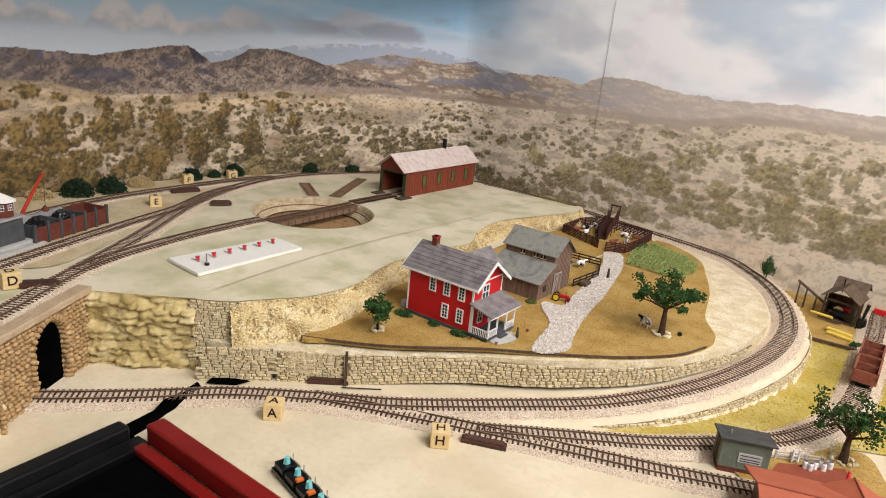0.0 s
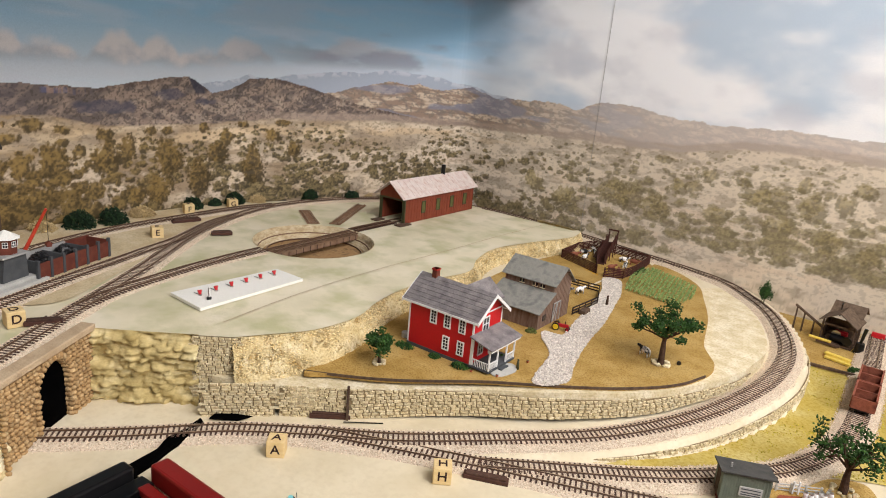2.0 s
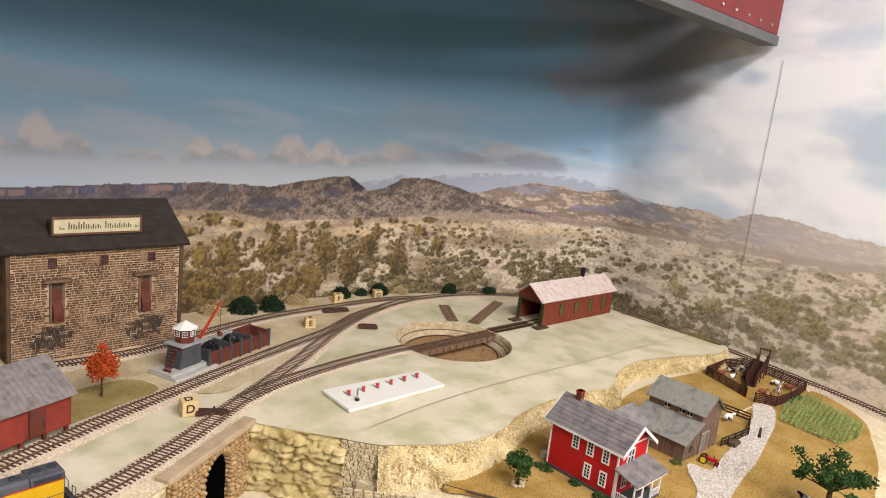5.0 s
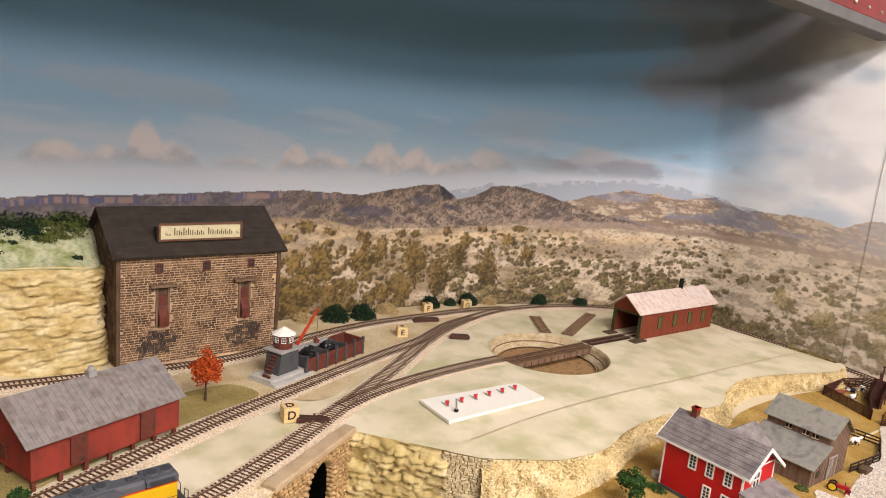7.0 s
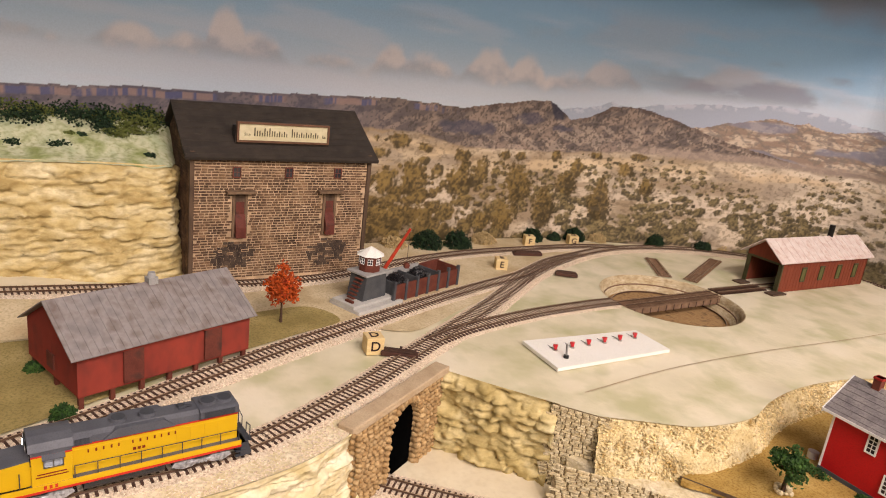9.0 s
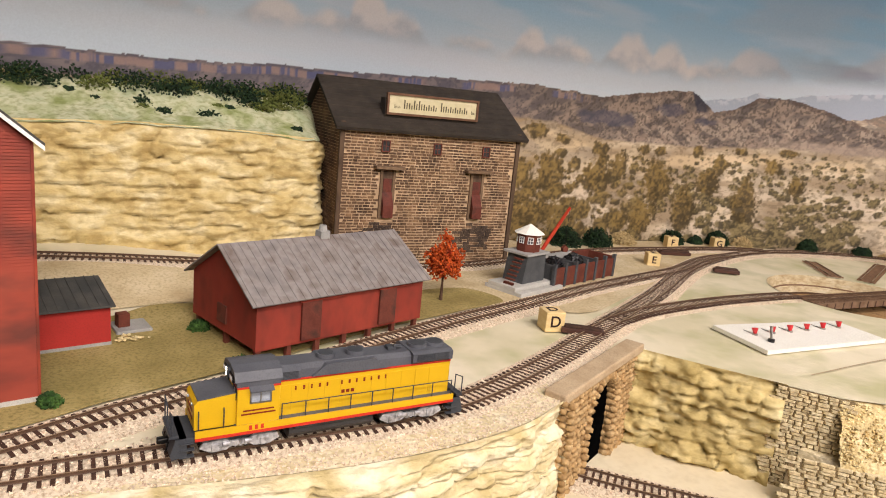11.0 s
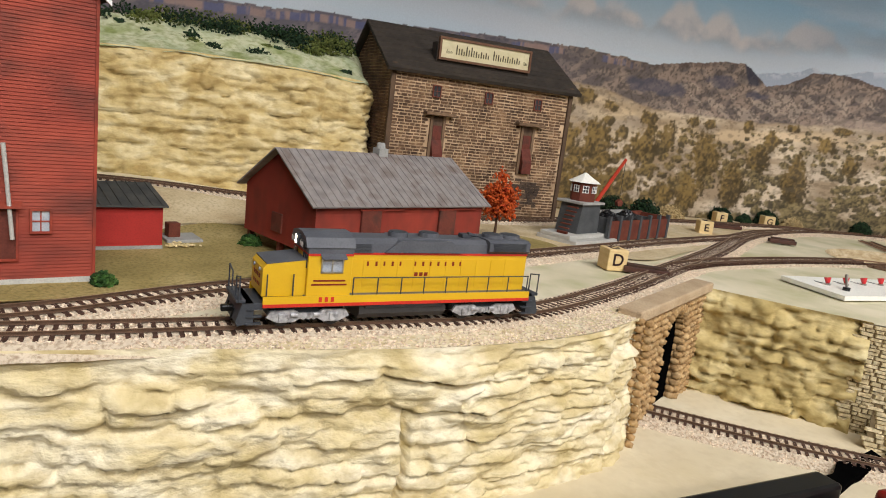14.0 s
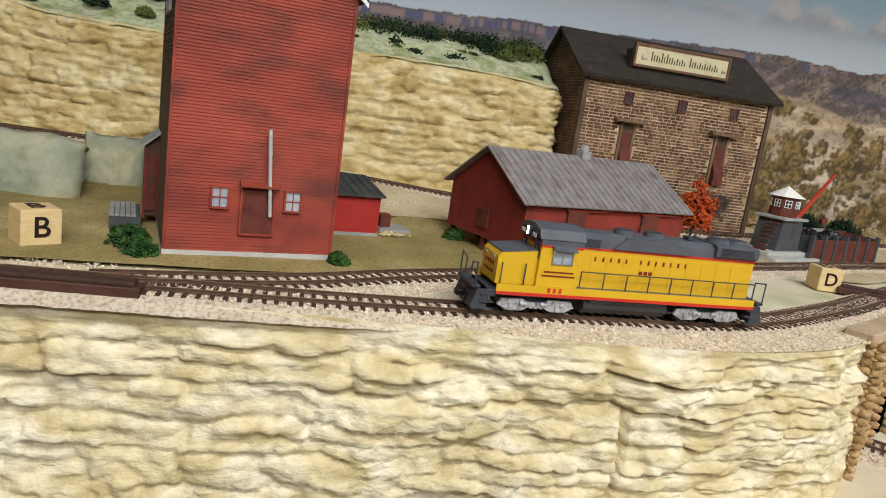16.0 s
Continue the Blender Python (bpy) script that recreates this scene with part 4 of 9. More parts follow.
# ---------------------------------------------------------------- rock faces
def rock_face(name, path, ztop, zbot, out, amp, material, label, lean=0.0, fs=20, fz=45, step=0.003, seed=0, ledge=0.75, kind="structure", round_top=0.004, layer=0.0135, crack=None):
    """A carved plaster face along a path: out is the side (1 left, -1 right) it faces."""
    p = smooth_path(path, step)
    nrm = normals2(p) * out
    s = np.arange(len(p)) * step
    zt = np.broadcast_to(ztop, (len(p),)) if np.isscalar(ztop) else np.interp(np.linspace(0, 1, len(p)), np.linspace(0, 1, len(ztop)), ztop)
    zb = np.broadcast_to(zbot, (len(p),)) if np.isscalar(zbot) else np.interp(np.linspace(0, 1, len(p)), np.linspace(0, 1, len(zbot)), zbot)
    rows = max(4, int((zt - zb).max() / step))
    t = np.linspace(0, 1, rows)[:, None]
    Z = zb + (zt - zb) * t
    S = np.broadcast_to(s, Z.shape)
    n1 = NZ.fbm(S * fs + seed, Z * fz + 2.0 * NZ.at(S * 9 + seed, Z * 9), 4)
    # broken ledges at two sizes, each block pushed out by its own amount, over uneven lumps
    tab = np.random.default_rng(900 + seed).random((512, 512))

    def blocks(size, aspect, k):
        zz = Z / size + 1.5 * (NZ.fbm(S * 5 + seed + k, Z * 4, 4) - 0.5) + 0.75 * (NZ.fbm(S * 34 + seed + k, Z * 26, 3) - 0.5)
        r = np.floor(zz)
        v = zz - r
        uu = S / (size * aspect) + tab[r.astype(int) % 512, 7 + k] * 13 + 2.2 * (NZ.fbm(S * 22 + k, Z * 22 + seed, 4) - 0.5)
        c = np.floor(uu)
        u = uu - c
        hb = tab[(r.astype(int) + 40 * k) % 512, c.astype(int) % 512]
        shelf_ = smoothstep(v / 0.13) * (1 - 0.30 * v) * (1 - 0.55 * smoothstep((v - 0.80) / 0.20))
        return (0.35 + 0.65 * hb) * shelf_ * (1 - 0.7 * np.abs(2 * u - 1) ** 9) - 0.35
    fade = smoothstep((NZ.fbm(S * 17 + 3 * seed, Z * 30 + seed, 3) - 0.30) / 0.34)
    lumps = NZ.fbm(S * 24 + seed, Z * 52 + 1.5 * NZ.at(S * 12, Z * 12 + seed), 5) - 0.5
    d = amp * (ledge * (0.95 * blocks(layer, 2.6, 0) * (0.25 + 0.75 * fade) + 0.62 * blocks(layer * 0.52, 2.8, 1) * (1.1 - 0.8 * fade)) + 0.95 * lumps + (1 - ledge) * (n1 - 0.5) * 1.2 + 0.42 * (NZ.fbm(S * 95, Z * 150, 4) - 0.5))
    if crack is not None:
        line = crack + 0.004 * (NZ.fbm(Z * 60, Z * 0 + seed, 3) - 0.5) - 0.02 * smoothstep((0.03 - Z) / 0.1)
        d = d - 0.018 * np.exp(-((S - line) / 0.0014) ** 2) * smoothstep((0.066 - Z) / 0.012)
    edge = smoothstep((1 - t) / 0.06)
    d = d * edge + lean * (zt - Z) - round_top * (1 - edge)
    P = np.stack([p[:, 0] + nrm[:, 0] * d, p[:, 1] + nrm[:, 1] * d, Z + 0.002 * (n1 - 0.5) * edge], -1)
    if out > 0:
        P = P[:, ::-1]
    return grid_mesh(name, P, material, label, "rock face", kind)


rock_face("front_cliff", FRONT + [(-0.600, 0.357)], 0.1012, [-0.32, -0.32, -0.32, -0.3, -0.1, -0.01], -1, 0.0145, "cliff", "cream carved plaster cliff in thick layers under the line", lean=0.06, fs=14, fz=42, seed=3, layer=0.0185, step=0.0020, crack=0.770, round_top=-0.0012)
rock_face("wing_rock", [(-0.690, 0.506), (-0.640, 0.545), (-0.580, 0.594)], 0.1004, -0.004, -1, 0.024, "rock_olive", "olive-cream rock casting beside the tunnel mouth", fs=26, fz=36, seed=9, lean=0.04, layer=0.021, ledge=0.85, step=0.0024, round_top=-0.0012)
rock_face("farm_slope", RIM, 0.0975, [0.030, 0.036, 0.04, 0.045, 0.05, 0.055, 0.06, 0.06], -1, 0.009, "rough_tan", "rough tan ground-foam slope below the plateau", lean=0.45, fs=60, fz=80, seed=15, ledge=0.2, step=0.0035)
BACKCLIFF = [(-1.14, -0.62), (-1.08, -0.40), (-1.05, -0.20), (-1.045, -0.04), (-1.045, 0.10), (-1.050, 0.20), (-1.062, 0.250), (-1.11, 0.266)]
rock_face("back_cliff", BACKCLIFF, [0.30, 0.29, 0.262, 0.258, 0.264, 0.270, 0.268, 0.26], 0.098, -1, 0.0175, "cliff_tan", "tall cream layered cliff against the backdrop", lean=0.05, fs=16, fz=48, seed=21, layer=0.0165)
rngs = np.random.default_rng(64)
sp = smooth_path(RIM, 0.002)
sn = -normals2(sp)
ii = rngs.integers(0, len(sp), 15000)
ii = ii[(sp[ii, 1] < 1.6)]
hz = rngs.random(len(ii))
low = np.interp(ii / len(sp), np.linspace(0, 1, 8), [0.030, 0.036, 0.04, 0.045, 0.05, 0.055, 0.06, 0.06])
zz = low + (0.0975 - low) * hz
off = 0.45 * (0.0975 - zz) + rngs.uniform(-0.001, 0.0022, len(ii))
pebbles("slope_granules", np.column_stack([sp[ii, 0] + sn[ii, 0] * off, sp[ii, 1] + sn[ii, 1] * off, zz]), 0.0017, "granules", rngs, "cream and ochre granules glued on the slope", "ground")
bc = smooth_path(BACKCLIFF, 0.008)
zt = np.interp(np.linspace(0, 1, len(bc)), np.linspace(0, 1, 8), [0.30, 0.29, 0.262, 0.258, 0.264, 0.270, 0.268, 0.26])
rows = []
for k in np.linspace(0, 1, 14):
    x = bc[:, 0] * (1 - k) + np.minimum(bc[:, 0] - 0.02, -1.192) * k
    y = bc[:, 1] + k * 0.0
    rows.append(np.stack([x, y, zt + 0.042 * smoothstep(k * 1.1) + 0.008 * (NZ.fbm(x * 40, y * 40, 3) - 0.5) - 0.003 * (k == 0)], -1))
grid_mesh("cliff_top", np.array(rows), "cliff_top", "sage-green sloping top of the cliff", "ground")
# grey plaster slabs leaning against the slope
for i, (x, y, w, h, turn) in enumerate([(-0.826, -0.316, 0.180, 0.054, -16), (-0.868, -0.221, 0.056, 0.048, 4)]):
    n = 40
    uu, vv = np.meshgrid(np.linspace(-1, 1, n), np.linspace(0, 1, 24))
    edge = (1 - np.abs(uu) ** 7) * (1 - vv ** 7)
    ragged = 1 + 0.10 * (NZ.fbm(uu * 3 + 7 * i, vv * 3 + i, 3) - 0.5)
    P = np.stack([0.018 * edge + 0.007 * (NZ.fbm(uu * 4 + 9 * i, vv * 4, 4) - 0.5) - 0.010 * vv, uu * w / 2 * ragged,
                  vv * h * ragged * (0.90 + 0.10 * NZ.at(uu * 2.2 + 5 * i, uu * 0)) - 0.004], -1)
    slab = grid_mesh("rock_slab", P, "grey_rock", "large upright grey-green plaster rock slab on the turf", "rock", "")
    tagged(slab, "large upright grey-green plaster rock slab on the turf", "rock", "grey rock slabs")
    slab.modifiers.new("thickness", "SOLIDIFY").thickness = 0.012
    slab.matrix_world = pose(x, y, float(up_ground(x, y)), 0, 0, turn)


# ---------------------------------------------------------------- railway lines
def track(label, pts, single, rng, stones=1.0, bed=0.0205, z_add=0.0, keep=None):
    """Rails, sleepers and ballast along a line; the sleepers with number in single are objects of their own."""
    ob = thing("railway_track", None, label, "railway track", "railway tracks")
    p = smooth_path(pts, 0.0066)
    nrm = normals2(p)
    d = np.gradient(p[:, :2], axis=0)
    ang = np.arctan2(d[:, 1], d[:, 0])
    # bed
    q = smooth_path(pts, 0.005)
    qn = normals2(q)
    offs = np.array([-1.35, -1.0, -0.8, -0.4, 0, 0.4, 0.8, 1.0, 1.35]) * bed
    hz = np.array([-0.003, 0.0006, 0.0028, 0.0032, 0.0032, 0.0032, 0.0028, 0.0006, -0.003])
    P = np.stack([np.stack([q[:, 0] + qn[:, 0] * o, q[:, 1] + qn[:, 1] * o, q[:, 2] + z + z_add + 0.0009 * (NZ.fbm(q[:, 0] * 160 + o * 900, q[:, 1] * 160, 2) - 0.5)], -1) for o, z in zip(offs, hz)])
    grid_mesh("ballast_bed", P, "bed", kind="", smooth=True, parent=ob)
    # sleepers
    me = bpy.data.meshes.new("sleeper")
    bm = box(-0.0012, 0.0012, -0.0150, 0.0150, 0, 0.0018, bevel=0.0)
    bm.to_mesh(me)
    bm.free()
    me.materials.append(M["sleeper"])
    v0 = np.array([v.co[:] for v in me.vertices])
    f0 = np.array([tuple(f.vertices) for f in me.polygons])
    rest_v, rest_f = [], []
    for i in range(len(p)):
        a = ang[i] + rng.normal(0, 0.02)
        z = p[i, 2] + 0.0022 + z_add
        if single[0] <= i < single[1]:
            share("sleeper", me, ob, Matrix.Translation((p[i, 0], p[i, 1], z)) @ Matrix.Rotation(a, 4, "Z"))
        else:
            c, s_ = math.cos(a), math.sin(a)
            rest_f.append(f0 + 8 * len(rest_v))
            rest_v.append(np.column_stack([p[i, 0] + v0[:, 0] * c - v0[:, 1] * s_, p[i, 1] + v0[:, 0] * s_ + v0[:, 1] * c, z + v0[:, 2]]))
    if rest_v:
        soup("sleeper_run", np.vstack(rest_v), np.vstack(rest_f), "sleeper", kind="stuff", parent=ob)
    # rails
    prof = [(-0.0007, 0.0), (-0.0002, 0.0004), (-0.0002, 0.0013), (-0.0005, 0.0015), (-0.0005, 0.0021), (0.0005, 0.0021), (0.0005, 0.0015), (0.0002, 0.0013), (0.0002, 0.0004), (0.0007, 0.0)]
    for side in (-0.00825, 0.00825):
        P = np.stack([np.stack([q[:, 0] + qn[:, 0] * (side + o), q[:, 1] + qn[:, 1] * (side + o), q[:, 2] + 0.0040 + z + z_add], -1) for o, z in prof])
        grid_mesh("rail", P, "rail", kind="", smooth=False, parent=ob)
    # loose stones
    n = int(len(q) * 0.005 * 3.0 * bed * 1e6 * 0.26 * stones)
    k = rng.integers(0, len(q) - 1, n)
    u = rng.random(n)
    c = q[k] * (1 - u[:, None]) + q[k + 1] * u[:, None]
    o = rng.uniform(-1.5, 1.5, n) * bed
    on = np.abs(np.abs(o) - 0.00825) > 0.0014
    if keep is not None:
        on &= inside(keep, c[:, 0] + qn[k, 0] * (o * 1.25), c[:, 1] + qn[k, 1] * (o * 1.25))
    z = np.interp(o, offs, hz) + 0.0002
    pl = np.column_stack([c[:, 0] + qn[k, 0] * o, c[:, 1] + qn[k, 1] * o, c[:, 2] + z + z_add])[on]
    pebbles("ballast", pl, 0.00085, "stone_bits", rng, parent=ob, shape=(TETRA_V, TETRA_F))
    return p


rng = np.random.default_rng(4)
P_MAIN = track("brown model railway line on pale ballast along the cliff", MAIN_UP, (30, 300), rng, 1.3, keep=PLATE)
P_LOW = track("brown model railway line curving round the farm", MAIN_LOW, (60, 340), rng, 1.0)
P_SECOND = track("brown model railway line past the red freight house", SECOND, (0, 300), rng, 1.0, z_add=0.0003)
P_LEAD = track("short brown line to the turntable", LEAD, (0, 100), rng, 0.8, bed=0.014, z_add=0.0006)
P_BACK = track("brown line in front of the brick warehouse", BACK, (60, 300), rng, 0.7, z_add=0.0009)
P_SA = track("brown siding on the sandy lower board", SIDE_A, (0, 200), rng, 0.9, z_add=0.0012)
P_SB = track("brown siding curving into the lower yard", SIDE_B, (0, 300), rng, 0.9, z_add=0.0015)


# ---------------------------------------------------------------- stonework
def stone_rows(parent, path, z0, z1, out, w, h, material, joined, singles, rng, depth=0.0016, name="stone", mortar="mortar", thick=0.002, skip=None):
    """Courses of stones along a path, laid on a mortar core; the first of them are objects of their own, the rest one mesh."""
    p = smooth_path(path, 0.004)
    nrm = normals2(p) * out
    s = np.r_[0, np.cumsum(np.linalg.norm(np.diff(p[:, :2], axis=0), axis=1))]
    Lz0 = np.interp(s, np.linspace(0, s[-1], len(np.atleast_1d(z0))), np.atleast_1d(z0)) if np.size(z0) > 1 else np.full(len(s), float(z0))
    Lz1 = np.interp(s, np.linspace(0, s[-1], len(np.atleast_1d(z1))), np.atleast_1d(z1)) if np.size(z1) > 1 else np.full(len(s), float(z1))
    core = np.stack([np.stack([p[:, 0] + nrm[:, 0] * o, p[:, 1] + nrm[:, 1] * o, z], -1) for o, z in ((0, Lz0), (0, Lz1 - 0.0008), (-thick, Lz1 - 0.0008), (-thick, Lz0))])
    if out > 0:
        core = core[::-1]
    if skip is None:
        grid_mesh("core", core, mortar, kind="", smooth=False, parent=parent)
    me = bpy.data.meshes.new(name)
    k = 0.82
    V0 = np.array([(-.5, 0, -.5), (.5, 0, -.5), (.5, 0, .5), (-.5, 0, .5), (-.5 * k, 1, -.5 * k), (.5 * k, 1, -.5 * k), (.5 * k, 1, .5 * k), (-.5 * k, 1, .5 * k)])
    F0 = np.array([(4, 5, 6, 7), (0, 1, 5, 4), (1, 2, 6, 5), (2, 3, 7, 6), (3, 0, 4, 7)])
    me.from_pydata([tuple(v) for v in V0], [], [tuple(f[::-1]) for f in F0])
    me.materials.append(M[material])
    rest_v, rest_f, made = [], [], 0
    rowz = 0.0
    height = float((Lz1 - Lz0).max())
    while rowz < height - h * 0.5:
        hh = h * rng.uniform(0.75, 1.3)
        at = -rng.uniform(0, w)
        while at < s[-1]:
            ww = w * rng.uniform(0.5, 1.7)
            mid = at + ww / 2
            at += ww
            if not 0 < mid < s[-1]:
                continue
            x, y = np.interp(mid, s, p[:, 0]), np.interp(mid, s, p[:, 1])
            nx, ny = np.interp(mid, s, nrm[:, 0]), np.interp(mid, s, nrm[:, 1])
            b, t = np.interp(mid, s, Lz0), np.interp(mid, s, Lz1)
            z = b + rowz + hh / 2
            if z + hh / 2 > t + 0.0024 or (skip and skip(mid, z)):
                continue
            nn = math.hypot(nx, ny)
            nx, ny = nx / nn, ny / nn
            tx, ty = (ny, -nx)
            sx, sy, sz = ww * 0.88, depth * rng.uniform(0.7, 1.6), hh * 0.80
            tilt = rng.normal(0, 0.04)
            if made < singles:
                m = Matrix(((tx * sx, nx * sy, 0, x), (ty * sx, ny * sy, 0, y), (0, 0, sz, z), (0, 0, 0, 1)))
                share(name, me, parent, m)
                made += 1
            else:
                q = V0 * (sx, sy, sz)
                q[:, 2] += q[:, 0] * tilt
                rest_f.append(F0[:, ::-1] + 8 * len(rest_v))
                rest_v.append(np.column_stack([x + q[:, 0] * tx + q[:, 1] * nx, y + q[:, 0] * ty + q[:, 1] * ny, z + q[:, 2]]))
        rowz += hh
    if rest_v:
        soup(name + "work", np.vstack(rest_v), np.vstack(rest_f), joined, kind="stuff", parent=parent)


rng = np.random.default_rng(8)
wall_long = thing("retaining_wall", None, "buff cut-stone retaining wall panels below the farm", "wall", kind="structure")
stone_rows(wall_long, [(-0.405, 0.705), (-0.301, 0.798), (-0.200, 0.868), (-0.112, 0.952), (-0.060, 1.028), (-0.012, 1.136), (0.0, 1.19)], [0.0, 0.008, 0.016, 0.021, 0.026, 0.034, 0.045],
           [0.045, 0.047, 0.050, 0.050, 0.050, 0.048, 0.050], -1, 0.0085, 0.0044, "stone", "stone_j", 300, rng)
for a, b, t in (((-0.550, 0.575), (-0.482, 0.642), 0.046), ((-0.478, 0.646), (-0.409, 0.702), 0.044)):
    ob = thing("retaining_wall", None, "buff cut-stone retaining wall panel with a dark joint", "wall", kind="structure")
    mid = ((a[0] + b[0]) / 2, (a[1] + b[1]) / 2)
    stone_rows(ob, [a, mid, b], -0.004, t, -1, 0.0092, 0.0036, "stone", "stone_j", 120, rng)
post = mesh_ob("wall_post", box(-0.0018, 0.0018, -0.0018, 0.0018, -0.004, 0.052), "wood_dark", pose(-0.403, 0.700, 0, 0, 0, 40), "dark thin post against the stone wall", "post")
pillar = thing("stone_pillar", None, "buff stone panel beside the olive rock face", "wall", kind="structure")
stone_rows(pillar, [(-0.586, 0.588), (-0.566, 0.604), (-0.537, 0.629)], -0.006, 0.0992, -1, 0.0080, 0.0036, "stone", "stone_j", 150, rng)
low_wall = thing("kerb_wall", None, "low buff stone wall under the outside of the curve", "wall", kind="structure")
P = smooth_path([tuple(LOW[i, :2] + LOW_N[i] * 0.0385) for i in range(45, 112, 6)], 0.01)
stone_rows(low_wall, [tuple(a) for a in P[::4]], 0.002, [0.034, 0.032, 0.028, 0.024, 0.019, 0.014, 0.010], 1, 0.0085, 0.0044, "stone", "stone_j", 200, rng)

# terrace fill between the stone wall and the farm board
terr = np.vstack([smooth_path([(-0.560, 0.600), (-0.482, 0.644), (-0.405, 0.707), (-0.301, 0.800), (-0.204, 0.872), (-0.114, 0.955), (-0.062, 1.030), (-0.016, 1.138), (-0.004, 1.20), (0.000, 1.30), (-0.045, 1.44), (-0.110, 1.54), (-0.19, 1.595), (-0.36, 1.632)], 0.008),
                  [(-0.50, 1.61), (-0.56, 1.50), (-0.58, 1.30), (-0.56, 1.10), (-0.56, 0.90), (-0.53, 0.76)]])


def terrace(x, y):
    x, y = np.asarray(x, float), np.asarray(y, float)
    return 0.0440 + 0.014 * smoothstep((y - 0.70) / 0.22) + 0.003 * (NZ.fbm(x * 25, y * 25, 4) - 0.5)


patch("terrace", terr, terrace, 0.0, "terrace_cream", "cream plaster terrace inside the railway curve", cell=0.01, skirt=0.03)
FARM = closed([(-0.476, 0.688), (-0.440, 0.7105), (-0.364, 0.757), (-0.262, 0.838), (-0.164, 0.917), (-0.106, 0.975), (-0.066, 1.032), (-0.046, 1.090), (-0.046, 1.140), (-0.080, 1.205), (-0.098, 1.280), (-0.114, 1.349), (-0.150, 1.450), (-0.196, 1.550),
               (-0.300, 1.620), (-0.46, 1.61), (-0.50, 1.47), (-0.525, 1.30), (-0.49, 1.13), (-0.505, 0.95), (-0.475, 0.80)], 0.008)


def farm(x, y):
    return 0.0605 - 0.0105 * smoothstep((0.845 - np.asarray(y, float)) / 0.15)


FZ = 0.0635
patch("farm_board", FARM, farm, 0.003, "grass_tan", "thin farm board covered in golden-brown turf", cell=0.02, skirt=0.006)
edge_line = smooth_path([(-0.478, 0.688), (-0.364, 0.7565), (-0.262, 0.8375), (-0.164, 0.9165), (-0.106, 0.9745), (-0.066, 1.0315), (-0.046, 1.089)], 0.008)
en_ = normals2(edge_line)
ez = farm(edge_line[:, 0], edge_line[:, 1]) + 0.003
grid_mesh("board_edge", np.stack([np.column_stack([edge_line + en_ * o, ez + z]) for o, z in ((0.0004, 0.0006), (-0.0012, 0.0006), (-0.0012, -0.0030))]), "wood_dark", "thin dark edge of the farm board", "edge", smooth=False)
PEN_TURF = closed([(-0.490, 1.16), (-0.380, 1.17), (-0.350, 1.30), (-0.345, 1.40), (-0.318, 1.43), (-0.300, 1.46), (-0.305, 1.58), (-0.340, 1.615), (-0.455, 1.605), (-0.492, 1.48), (-0.512, 1.32)], 0.008)


def pen_ground(x, y):
    return np.maximum(farm(x, y) + 0.0036, low_ground(x, y) + 0.0008)


patch("pen_turf", PEN_TURF, pen_ground, 0.0, "grass_tan", "golden-brown turf round the cattle pen and barn", cell=0.012)
GRAVEL = closed([(-0.222, 0.874), (-0.187, 0.908), (-0.205, 0.975), (-0.225, 1.060), (-0.240, 1.160), (-0.262, 1.260), (-0.285, 1.350), (-0.318, 1.425), (-0.350, 1.412), (-0.318, 1.330), (-0.295, 1.230), (-0.280, 1.130), (-0.270, 1.060), (-0.300, 1.052), (-0.285, 1.020), (-0.248, 0.975)], 0.006)
patch("gravel_path", GRAVEL, farm, 0.0036, "white_gravel", "white gravel path across the farm", "path", cell=0.015)
rng = np.random.default_rng(21)
c = rng.uniform((-0.36, 0.86), (-0.17, 1.44), (26000, 2))
c = c[inside(GRAVEL, c[:, 0], c[:, 1])]
pebbles("gravel", np.column_stack([c, np.full(len(c), FZ + 0.0011)]), 0.0019, "white_gravel", rng, "loose white gravel on the path", "gravel")


